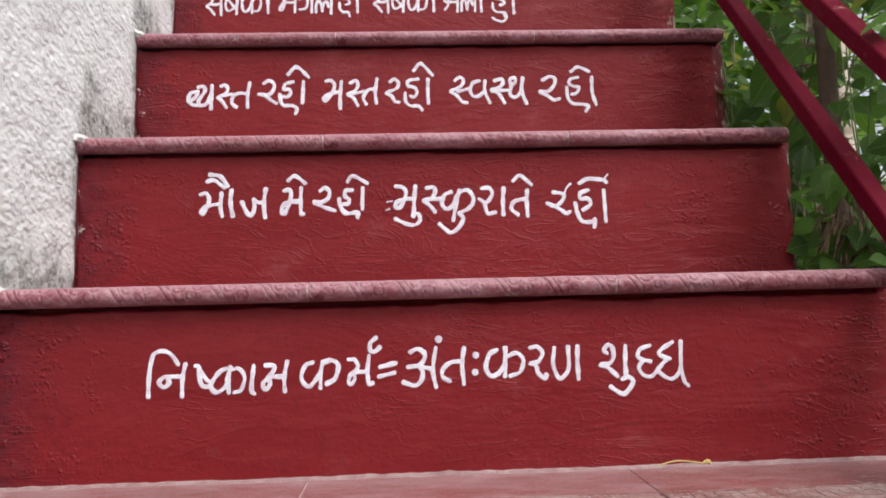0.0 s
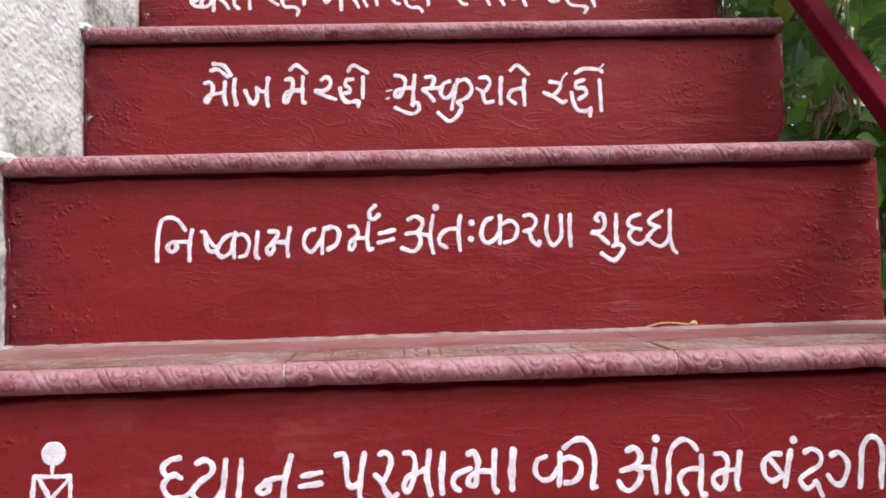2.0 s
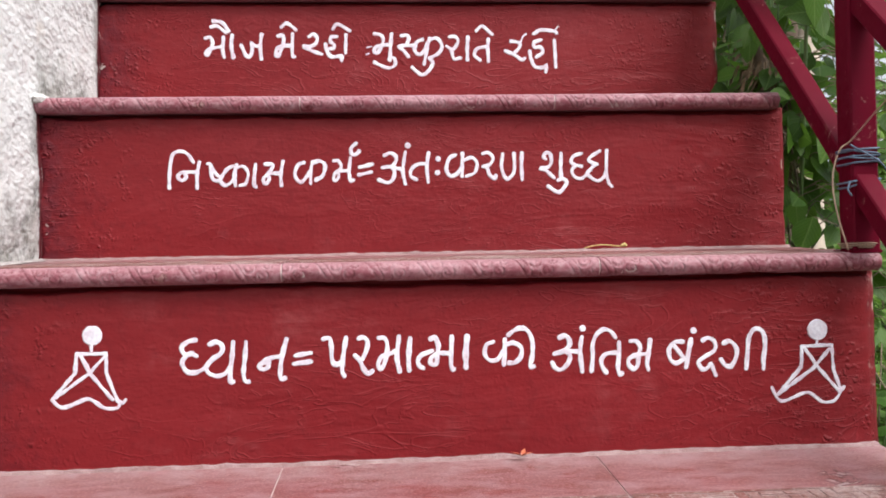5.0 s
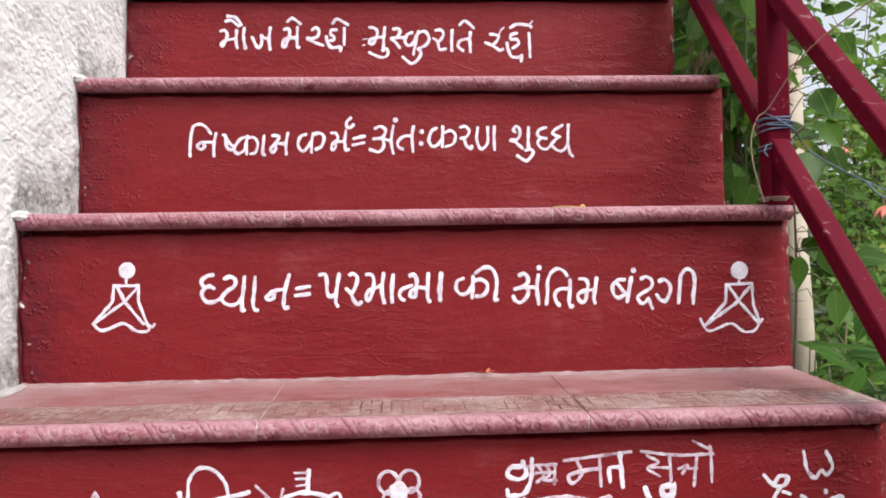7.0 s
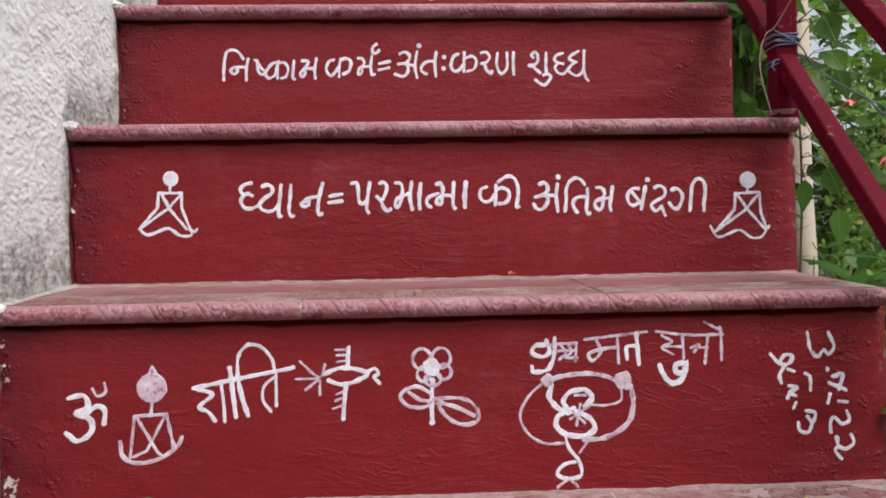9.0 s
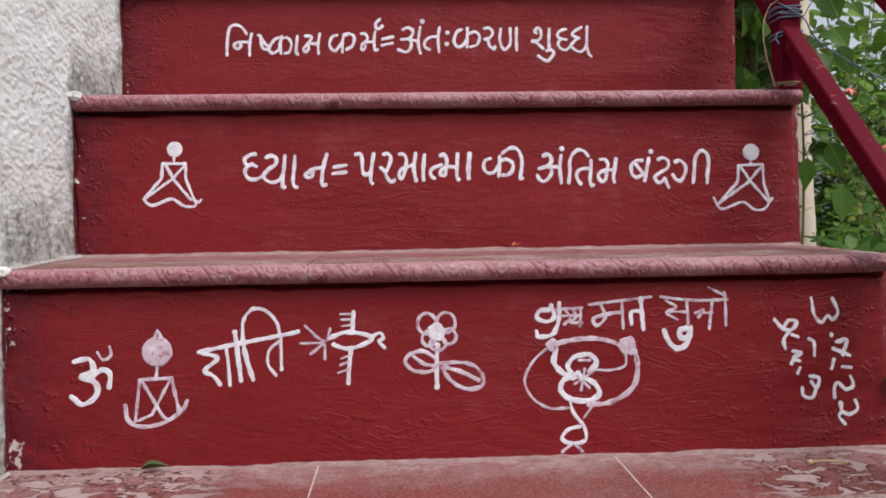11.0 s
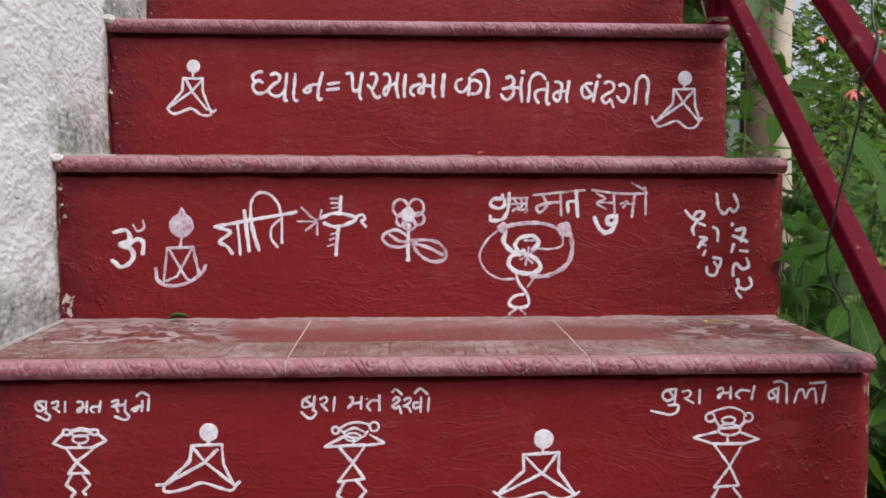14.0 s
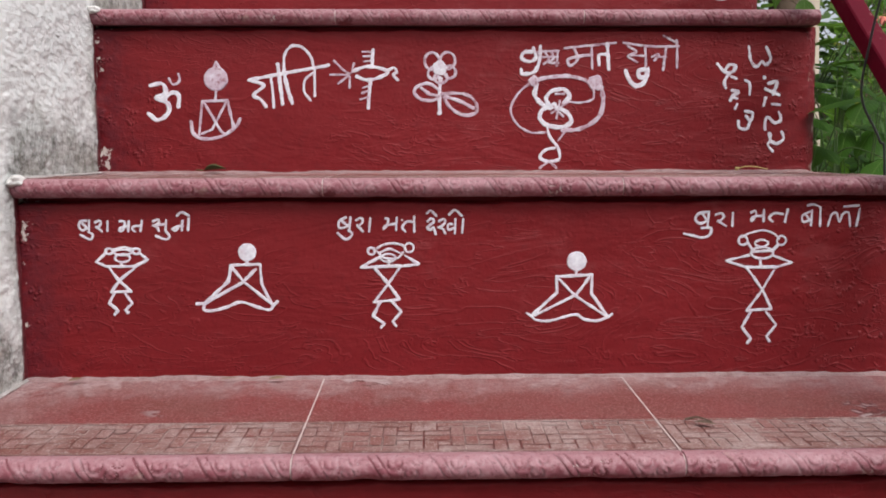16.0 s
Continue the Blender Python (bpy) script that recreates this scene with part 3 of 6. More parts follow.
def key_band(x0, x1, rng):
    """Hooked fret of raised plates behind the nosing, with two edge strips; pieces worn low here and there."""
    strips, plates = bmesh.new(), []
    rows, y0 = 2, 0.0207
    n = round((x1 - x0) / 0.0295)
    ux, uy, gap = (x1 - x0 - 0.001) / n / 3, 0.0101, 0.0007
    plate(strips, x0 + 0.001, x1 - 0.001, 0.0182, 0.0198, 0.0, 0.0009, 0.0003)
    plate(strips, x0 + 0.001, x1 - 0.001, y0 + rows * 3 * uy + 0.0005, y0 + rows * 3 * uy + 0.0022, 0.0, 0.0009, 0.0003)
    pieces = ((0, 0, 2, 1), (2, 0, 3, 2), (1, 2, 3, 3), (0, 1, 1, 3), (1, 1, 2, 2))
    for i in range(n):
        for j in range(rows):
            flip = (i + j) % 2
            for a, b, c, d in pieces:
                if flip:
                    a, c = 3 - c, 3 - a
                ax, ay = x0 + 0.0005 + i * 3 * ux, y0 + j * 3 * uy
                h = 0.0004 * rng.uniform(0.6, 1.0)
                g = [w if rng.random() < 0.78 else 0.0001 for w in (gap, gap, 0.0014, 0.0014)]
                plates.append((ax + a * ux + g[0], ax + c * ux - g[1], ay + b * uy + g[2], ay + d * uy - g[3], 0.0, h, 0.0002))
    return strips, plates


def unevenness(x, z, seed):
    """How far the trowelled face stands back at a place on a riser."""
    u = (x - X0) / (X1 - X0)
    p = Vector((x * 5, seed * 3.1, z * 7))
    dy = 0.0014 * noise.noise(p) + 0.0006 * noise.noise(p * 5) + 0.0012 * max(0.0, noise.noise(Vector((x * 18, seed, z * 60)))) * ((u > 0.84) + (u < 0.06))
    return dy + 0.004 * max(0.0, (u - 0.994) / 0.006) + 0.006 * max(0.0, (0.012 - u) / 0.012) * noise.noise(Vector((seed, z * 25, 5)))


def riser_face(y, z0, z1, seed, x1):
    """The hand-trowelled front of one step, slightly uneven."""
    bm = bmesh.new()
    nx, nz = 220, 96
    g = []
    for i in range(nx + 1):
        col = []
        for j in range(nz + 1):
            u, v = i / nx, j / nz
            x, z = X0 + (x1 - X0) * u, z0 + (z1 - z0) * v
            dy = unevenness(x, z, seed)
            gap = 0.0062 + 0.0022 * noise.noise(Vector((x * 22, seed, 1.5))) + 0.0010 * noise.noise(Vector((x * 90, seed, 2.5)))
            dy += 0.011 * min(1.0, max(0.0, (0.992 - u) / 0.006)) * min(1.0, max(0.0, (z - z1 + gap) / 0.0022))
            dx = 0.0
            if u == 1.0:
                dx = 0.0022 * noise.noise(Vector((seed, z * 40, 2.0)))
            col.append(bm.verts.new((x + dx, y + dy, z)))
        g.append(col)
    for i in range(nx):
        for j in range(nz):
            bm.faces.new((g[i][j], g[i + 1][j], g[i + 1][j + 1], g[i][j + 1]))
    back = [bm.verts.new((x, y + 0.03, z)) for x, z in ((X0, z0), (x1, z0), (x1, z1), (X0, z1))]
    edge = [[g[i][0] for i in range(nx + 1)], [g[nx][j] for j in range(nz + 1)], [g[i][nz] for i in range(nx, -1, -1)], [g[0][j] for j in range(nz, -1, -1)]]
    for k, line in enumerate(edge):
        bm.faces.new([back[k], back[(k + 1) % 4]] + line[::-1])
    bm.faces.new(back)
    bmesh.ops.recalc_face_normals(bm, faces=bm.faces[:])
    return bm


step_of = {}
rng = random.Random(4)
for i, (y, z) in enumerate(STEPS):
    below = STEPS[i - 1][1] if i else 0.0
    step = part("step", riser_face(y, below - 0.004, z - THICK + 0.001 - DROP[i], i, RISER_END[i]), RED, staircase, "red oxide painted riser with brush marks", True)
    step_of["ihGFEDCBAz"[i]] = (step, y, i)
    front = y - LIP
    back = STEPS[i + 1][0] + 0.012 if i + 1 < len(STEPS) else front + 0.24
    fall = math.atan(DROP[i] / (back - front - 0.012))
    set_to = Matrix.Translation((0, front, z - DROP[i])) @ Matrix.Rotation(fall, 4, "X")
    joints = [X0 + 0.001, 0.282 + rng.uniform(-0.003, 0.005), 0.563 + rng.uniform(-0.004, 0.004), TREAD_END[i]]
    for k, (a, b) in enumerate(zip(joints, joints[1:])):
        a, b = a + 0.0007, b - 0.0007
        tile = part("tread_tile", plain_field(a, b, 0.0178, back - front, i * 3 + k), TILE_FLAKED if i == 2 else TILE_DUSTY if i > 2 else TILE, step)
        tile.matrix_basis = set_to
        nose = part("nosing", bullnose(a, b, i * 3 + k + 1), NOSING, step, "dusty pink embossed bullnose", True)
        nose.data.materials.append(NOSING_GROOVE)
        nose.matrix_basis = set_to
        strips, plates = key_band(a, b, rng)
        if i == 1:
            for p in plates:
                bm = bmesh.new()
                plate(bm, *p)
                part("relief_plate", bm, PLATES, step).matrix_basis = set_to
        else:
            for p in plates:
                plate(strips, *p)
        band = part("relief_band", strips, PLATES, step, "worn raised fret pattern")
        band.matrix_basis = set_to
        tagged(band, kind="stuff")
    bm = bmesh.new()
    box(bm, X0 + 0.001, TREAD_END[i] - 0.001, 0.0115, back - front + 0.004, -THICK + 0.0005, -0.0012)
    for x in joints[1:3] if i < 3 else ():
        box(bm, x - 0.0007, x + 0.0007, 0.0170, back - front, -0.0030, 0.0001)
    core = [(0.0115 + 0.0092 * math.cos(math.pi * (0.5 + q / 8)), -THICK / 2 + 0.0077 * math.sin(math.pi * (0.5 + q / 8))) for q in range(9)]
    ends = [[bm.verts.new((x, p, q)) for p, q in core] for x in (X0 + 0.002, TREAD_END[i] - 0.002)]
    for q in range(8):
        bm.faces.new((ends[0][q], ends[0][q + 1], ends[1][q + 1], ends[1][q]))
    part("mortar_bed", bm, GROUT, step).matrix_basis = set_to
    # lime that has run down from the wall on to the tread
    bm = bmesh.new()
    rows = []
    for q in range(61):
        t = q / 60
        yy = front + 0.004 + (back - front - 0.014) * t
        zz = z - DROP[i] * (1 - t)
        w = max(0.001, 0.0005 + 0.007 * noise.noise(Vector((yy * 16, i, 8))) + 0.004 * noise.noise(Vector((yy * 60, i, 9))))
        rows.append([bm.verts.new((-0.004, yy, zz + 0.005 + 0.3 * w)), bm.verts.new((0.008 + 0.4 * w, yy, zz + 0.0020)), bm.verts.new((0.010 + 1.2 * w, yy, zz + 0.0008))])
    for a, b in zip(rows, rows[1:]):
        for k in range(2):
            bm.faces.new((a[k], a[k + 1], b[k + 1], b[k]))
    part("lime_smear", bm, LIME, step, "white lime smear along the wall", True)
    bm = bmesh.new()
    bmesh.ops.create_icosphere(bm, subdivisions=3, radius=1.0)
    for v in bm.verts:
        f = 1 + 0.45 * noise.noise(v.co * 1.6 + Vector((i * 3.0, 0, 0))) + 0.2 * noise.noise(v.co * 5 + Vector((i, 2, 0)))
        v.co = Vector((0.009 + v.co.x * 0.008 * f, front + 0.009 + v.co.y * 0.014 * f, z - DROP[i] - 0.0015 + v.co.z * 0.0058 * f))
    part("lime_lump", bm, LIME_WHITE, step, "white lump of lime plaster at the wall", True)
    if i + 1 < len(STEPS):
        # crumbly fillet of cement along the foot of the next riser
        bm = bmesh.new()
        yb, xe = STEPS[i + 1][0], TREAD_END[i] - 0.002
        n = 220
        rows = []
        for q in range(n + 1):
            x = X0 + (xe - X0) * q / n
            w = max(0.0012, 0.0042 + 0.004 * noise.noise(Vector((x * 11, i, 0))) + 0.0025 * noise.noise(Vector((x * 70, i, 3))))
            h = max(0.0010, 0.0028 + 0.0022 * noise.noise(Vector((x * 16, i, 6))) + 0.0014 * noise.noise(Vector((x * 85, i, 9))))
            rows.append([bm.verts.new((x, yb - w - 0.002, z - 0.0012)), bm.verts.new((x, yb - 0.62 * w, z + 0.0009)), bm.verts.new((x, yb - 0.0016, z + 0.75 * h)), bm.verts.new((x, yb + 0.003, z + h))])
        for a, b in zip(rows, rows[1:]):
            for k in range(3):
                bm.faces.new((a[k], b[k], b[k + 1], a[k + 1]))
        part("cement_fillet", bm, FILLET, step, "", True)

# ---- the house wall beside the stair ----
bm = bmesh.new()
ny, nz = 170, 170
ya, yb, za, zb = -2.6, 2.4, 0.0, 2.9
grid = []
for i in range(ny + 1):
    col = []
    for j in range(nz + 1):
        y, z = ya + (yb - ya) * i / ny, za + (zb - za) * j / nz
        x = 0.006 + 0.005 * noise.noise(Vector((y * 4, z * 4, 0))) + 0.0025 * noise.noise(Vector((y * 14, z * 14, 4)))
        col.append(bm.verts.new((x, y, z)))
    grid.append(col)
for i in range(ny):
    for j in range(nz):
        bm.faces.new((grid[i][j], grid[i][j + 1], grid[i + 1][j + 1], grid[i + 1][j]))
back = [bm.verts.new((-0.22, y, z)) for y, z in ((ya, za), (yb, za), (yb, zb), (ya, zb))]
edge = [[grid[i][0] for i in range(ny + 1)], [grid[ny][j] for j in range(nz + 1)], [grid[i][nz] for i in range(ny, -1, -1)], [grid[0][j] for j in range(nz, -1, -1)]]
for k, line in enumerate(edge):
    bm.faces.new([back[k], back[(k + 1) % 4]] + line[::-1])
bm.faces.new(back)
bmesh.ops.recalc_face_normals(bm, faces=bm.faces[:])
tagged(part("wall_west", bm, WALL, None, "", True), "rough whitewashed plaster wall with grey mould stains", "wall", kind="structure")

# ---- ground and far boundary ----
bm = bmesh.new()
n = 90
grid = []
for i in range(n + 1):
    col = []
    for j in range(n + 1):
        u, v = 2 * i / n - 1, 2 * j / n - 1
        x, y = 1.5 + (4 * u + 56 * u ** 5), 0.5 + (4 * v + 56 * v ** 5)
        lump = 0.03 * noise.noise(Vector((x * 1.3, y * 1.3, 0))) + 0.015 * noise.noise(Vector((x * 5, y * 5, 1)))
        bed = 0.16 * min(1.0, max(0.0, (x - 0.75) / 0.5)) * min(1.0, max(0.0, (y + 0.6) / 0.7))
        col.append(bm.verts.new((x, y, -0.02 + lump + bed)))
    grid.append(col)
for i in range(n):
    for j in range(n):
        bm.faces.new((grid[i][j], grid[i + 1][j], grid[i + 1][j + 1], grid[i][j + 1]))
tagged(part("ground", bm, SOIL, None, "", True), "bare garden soil strewn with dry leaves", "ground", kind="structure")

bm = bmesh.new()
box(bm, 0.4, 9.0, 6.2, 6.4, -0.1, 1.55, 0.02)
tagged(part("wall_garden", bm, BACK_WALL), "weathered grey boundary wall behind the garden", "wall", kind="structure")

# Unseen wall, added to keep low sky off the risers and their reflections.
bm = bmesh.new()
box(bm, -0.2, 9.0, -5.2, -5.0, -0.1, 2.3, 0.02)
tagged(part("wall_south", bm, BACK_WALL), "plain grey unseen wall added to block the low sky", "wall", kind="structure")

# ---- hand rail of square steel tube ----
RX, HALF = 0.822, 0.0100
rail = thing("handrail", "maroon enamelled square steel handrail on the open side", "handrail", (RX, 0.385, 0.964))


def rail_piece(name, a, b, half=HALF):
    bm = bmesh.new()
    o = Vector((RX, 0.385, 0.964))
    square_tube(bm, Vector(a) - o, Vector(b) - o, half)
    return part(name, bm, RAIL, rail)


def low_z(y):
    return 1.0245 + (y - 0.378) * (0.973 if y < 0.378 else 1.041)


def high_z(y):
    return 1.2025 + (y - 0.378) * 0.936


# the lower rail is welded in two lengths to the middle post
rail_piece("lower_rail", (RX, -0.62, low_z(-0.62)), (RX, 0.3845, low_z(0.3845)))
rail_piece("lower_rail", (RX, 0.3845, low_z(0.3845)), (RX, 1.50, low_z(1.50)))
rail_piece("upper_rail", (RX, -0.62, high_z(-0.62)), (RX, 1.50, high_z(1.50)))
for y, foot in ((0.3845, 0.9595), (-0.60, 0.0), (1.40, 1.905)):
    rail_piece("post", (RX, y, foot), (RX, y, high_z(y)), 0.0130)
bm = bmesh.new()
box(bm, -0.018, 0.012, -0.018, 0.018, -0.0055, -0.0015, 0.001)
foot = part("base_plate", bm, RAIL, rail, "rusty base plate")

# twine wound round the post and its loose end
bm = bmesh.new()
for z, tilt, r in ((1.044, 0.10, 0.0150), (1.047, -0.12, 0.0156), (1.050, 0.06, 0.0150), (1.053, -0.20, 0.0158), (1.056, 0.10, 0.0152), (1.024, 0.22, 0.0150), (1.027, 0.12, 0.0158)):
    loop = []
    for k in range(25):
        c, q = math.cos(2 * math.pi * k / 24), math.sin(2 * math.pi * k / 24)
        loop.append((RX + r * math.copysign(abs(c) ** 0.45, c), 0.3845 + r * math.copysign(abs(q) ** 0.45, q), z + tilt * r * c))
    tube(bm, loop, 0.0010, 5)
tube(bm, spline([(RX - 0.016, 0.369, 1.060), (RX + 0.014, 0.3685, 1.042), (0.87, 0.40, 1.022), (0.95, 0.431, 0.991), (1.02, 0.43, 0.965), (1.3, 0.5, 0.90)], 8), 0.0009, 5)
tube(bm, spline([(0.95, 0.431, 0.991), (0.97, 0.43, 0.972), (0.99, 0.43, 0.978), (0.98, 0.43, 0.992)], 6), 0.0011, 5)
tube(bm, spline([(RX - 0.015, 0.372, 1.026), (RX - 0.020, 0.367, 1.018), (RX - 0.017, 0.366, 1.012)], 6), 0.0009, 5)
tagged(part("twine", bm, TWINE, None, "", True), "blue-grey twine wound round the rail post", "twine")

# ---- garden plants ----


def vine(name, label, stems, count, size, mat, spread, rng_seed, hang=0.3, bare=0.0):
    """A climber: thin stems and leaves set along them on short stalks."""
    r = random.Random(rng_seed)
    top = thing(name, label, "plant", stems[0][0])
    o = Vector(stems[0][0])
    wood, leaves = bmesh.new(), bmesh.new()
    for line in stems:
        pts = spline([Vector(p) - o for p in line], 10)
        tube(wood, pts, 0.0021, 6, 0.0012)
        for q in range(count):
            p = pts[int((bare + (1 - bare) * r.random()) * (len(pts) - 1))]
            a = r.uniform(0, 2 * math.pi)
            out = Vector((math.cos(a), math.sin(a) - 0.25, r.uniform(-0.5, 0.5))) * spread * r.random() ** 0.6
            base = p + out
            tube(wood, [p, p + out * 0.5 + Vector((0, 0, 0.01)), base], 0.0009, 3, 0.0006)
            face = Vector((r.uniform(-0.7, 0.4), r.uniform(-1.1, 0.1), r.uniform(-0.1, 0.9))).normalized()
            d = Vector((math.cos(a) * 0.6, math.sin(a) * 0.4 - 0.1, r.uniform(-1.0, 0.25)))
            d -= d.dot(face) * face
            s = size * r.uniform(0.55, 1.15)
            leaf(leaves, base, d, face.cross(d), s, s * r.uniform(0.62, 0.8), hang * r.random(), r.uniform(0.1, 0.35))
    part("stem", wood, STEM, top, "", True)
    tagged(part("foliage", leaves, mat, top, "", True), kind="stuff")
    return top


def bush(name, label, centre, radii, count, size, mat, seed, slim=0.55, droop=0.3):
    """A shrub: branching stems under a ragged crown of separate leaves."""
    r = random.Random(seed)
    foot = Vector((centre[0], centre[1], GROUND))
    top = thing(name, label, "shrub", foot)
    wood, leaves = bmesh.new(), bmesh.new()
    c = Vector(centre) - foot
    twigs = []
    for k in range(9):
        a = r.uniform(0, 2 * math.pi)
        end = c + Vector((math.cos(a) * radii[0], math.sin(a) * radii[1], r.uniform(-0.2, 1.0) * radii[2])) * 0.85
        pts = spline([(0.02 * math.cos(a), 0.02 * math.sin(a), -0.03), c * 0.45 + Vector((r.uniform(-.08, .08), r.uniform(-.08, .08), 0)), end], 6)
        tube(wood, pts, 0.004, 5, 0.0015)
        twigs += pts[3:]
    for k in range(count):
        t = r.choice(twigs)
        a = r.uniform(0, 2 * math.pi)
        ball = Vector((math.cos(a) * radii[0], math.sin(a) * radii[1], r.uniform(-1, 1) * radii[2]))
        base = t + ball * (0.55 * r.random() ** 0.7)
        at = base + foot
        if 0.45 < at.y < 2.3 and 0.35 < at.z < 1.5 and abs(at.x - 0.90 - (at.y - 0.45) * 0.481) < 0.055:
            continue  # bare strip in front of the pale trunk
        d = Vector((r.uniform(-1, 1), r.uniform(-1, 0.6), r.uniform(-0.6, 0.6)))
        face = Vector((r.uniform(-0.5, 0.5), r.uniform(-0.9, 0.3), r.uniform(0.2, 1.0))).normalized()
        d -= d.dot(face) * face
        s = size * r.uniform(0.5, 1.2)
        leaf(leaves, base, d, face.cross(d), s, s * slim * r.uniform(0.8, 1.2), droop * r.random(), r.uniform(0.1, 0.4), (0.0, 0.7, 1.0, 0.75, 0.4, 0.0))
    part("stem", wood, STEM, top, "", True)
    tagged(part("foliage", leaves, mat, top, "", True), kind="stuff")
    return top


def broad_plant(name, label, foot, stalks, mat, seed):
    """A plant with a few large lobed leaves, each a blade of its own on a stalk."""
    r = random.Random(seed)
    top = thing(name, label, "plant", foot)
    o = Vector(foot)
    wood = bmesh.new()
    stalks = sorted(stalks, key=lambda q: (round(q[0][0] * 14), q[0][1]))
    hubs, few = [], 6
    for k in range(0, len(stalks), few):
        some = [Vector(q[0]) - o for q in stalks[k:k + few]]
        hub = sum(some, Vector((0, 0.18, 0))) / len(some)
        hub.z = max(0.1, min(p.z for p in some) - 0.02)
        tube(wood, spline([(0, 0, -0.02), hub * 0.5 + Vector((r.uniform(-0.03, 0.03), 0.05, 0)), hub], 8), 0.0034, 6, 0.0022)
        hubs.append(hub)
    for k, (end, d, size, lobes) in enumerate(stalks):
        e = Vector(end) - o
        tube(wood, spline([hubs[k // few], (hubs[k // few] + e) / 2 + Vector((0, 0.01, 0.025)), e], 6), 0.0011, 5, 0.0008)
    part("stem", wood, GREEN_STEM, top, "", True)
    for end, d, size, lobes in stalks:
        e = Vector(end) - o
        bm = bmesh.new()
        d = Vector(d).normalized()
        side = d.cross(Vector((0, 0, 1))).normalized()
        for k in range(lobes):
            turn = Matrix.Rotation((k - (lobes - 1) / 2) * 0.62, 3, side.cross(d))
            s = 0.52 * size * (1.0 - 0.16 * abs(k - (lobes - 1) / 2))
            leaf(bm, (0, 0, -0.002 * k), turn @ d, turn @ side, s, s * (0.46 if lobes > 1 else 0.42), 0.28 * r.uniform(0.6, 1.4), 0.18, (0.0, 0.45, 0.85, 1.0, 0.9, 0.6, 0.0))
        blade = part("leaf", bm, mat, top, "", True)
        blade.location = e
    return top


GROUND = 0.12
# climber along the rail and beside the upper steps
vine("climbing_vine", "green heart-leaved climber growing beside the upper steps", [
    [(0.96, 0.75, 0.14), (0.92, 0.72, 0.9), (0.93, 0.80, 1.25), (0.96, 0.90, 1.7), (0.98, 1.0, 2.1)],
    [(0.96, 0.75, 0.14), (0.97, 0.66, 0.8), (0.95, 0.62, 1.1), (1.00, 0.74, 1.5), (1.06, 0.70, 1.9)],
    [(0.96, 0.75, 0.14), (0.94, 0.84, 0.9), (0.96, 0.98, 1.4), (0.98, 1.2, 1.8), (0.98, 1.3, 2.2)],
], 150, 0.047, VINE_LEAF, 0.09, 11, bare=0.30)
vine("climbing_vine", "green heart-leaved climber hanging over the handrail", [
    [(0.97, 1.12, 0.14), (0.96, 1.10, 0.9), (0.98, 0.95, 1.5), (0.95, 0.68, 1.62), (0.93, 0.57, 1.44)],
    [(0.97, 1.12, 0.14), (0.99, 1.08, 1.0), (1.04, 0.88, 1.6), (0.98, 0.66, 1.60), (0.95, 0.58, 1.36)],
    [(0.97, 1.12, 0.14), (0.98, 1.15, 1.2), (1.08, 0.98, 1.75), (1.05, 0.72, 1.8), (0.98, 0.60, 1.62)],
], 70, 0.072, VINE_LEAF, 0.085, 12, 0.5)
vine("climbing_vine", "small green creeper between the rail and the steps", [
    [(0.92, 0.70, 0.14), (0.92, 0.70, 0.6), (0.90, 0.68, 1.00), (0.89, 0.72, 1.22)],
    [(0.92, 0.70, 0.14), (0.93, 0.68, 0.7), (0.90, 0.66, 1.04), (0.90, 0.76, 1.30)],
], 55, 0.044, VINE_LEAF, 0.045, 13, bare=0.62)
broad_plant("broad_leaved_plant", "dark green plant with large drooping leaves by the stair", (1.12, 0.74, 0.12), [
    ((0.905, 0.21, 0.672), (-1.0, -0.25, -0.05), 0.17, 3), ((0.93, 0.22, 0.60), (-0.2, -1.0, -0.35), 0.15, 3), ((0.99, 0.25, 0.70), (0.35, -1.0, 0.05), 0.17, 1),
    ((1.02, 0.30, 0.74), (0.8, -0.7, 0.10), 0.19, 1), ((0.92, 0.28, 0.56), (0.1, -0.9, -0.6), 0.15, 3), ((1.05, 0.32, 0.62), (0.5, -1.0, -0.1), 0.18, 1),
    ((1.0, 0.38, 0.80), (0.9, 0.1, 0.2), 0.18, 1), ((0.96, 0.40, 0.78), (-0.3, -0.8, 0.3), 0.13, 1), ((1.12, 0.34, 0.56), (0.3, -1.0, -0.2), 0.15, 1),
    ((0.97, 0.32, 0.52), (-0.1, -1.0, -0.3), 0.13, 3), ((1.10, 0.40, 0.83), (0.5, -0.9, 0.1), 0.18, 1), ((0.95, 0.22, 0.585), (-0.4, -0.7, -0.1), 0.10, 1),
    ((0.87, 0.27, 0.62), (-0.5, -0.9, -0.2), 0.11, 3), ((0.88, 0.30, 0.70), (-0.2, -1.0, 0.05), 0.12, 3), ((0.90, 0.26, 0.53), (0.2, -1.0, -0.5), 0.12, 3), ((0.94, 0.34, 0.74), (0.3, -0.9, 0.1), 0.13, 1),
    ((0.97, 0.24, 0.64), (0.1, -1.0, -0.2), 0.13, 3), ((0.885, 0.37, 0.715), (-0.1, -0.9, -0.1), 0.12, 3), ((0.885, 0.35, 0.665), (0.2, -1.0, -0.2), 0.13, 3), ((0.90, 0.36, 0.755), (0.3, -0.8, 0.2), 0.12, 1), ((1.14, 0.28, 0.70), (0.2, -1.0, 0.15), 0.17, 1), ((1.02, 0.16, 0.60), (-0.5, -0.8, -0.2), 0.13, 3),
], BROAD_LEAF, 21)
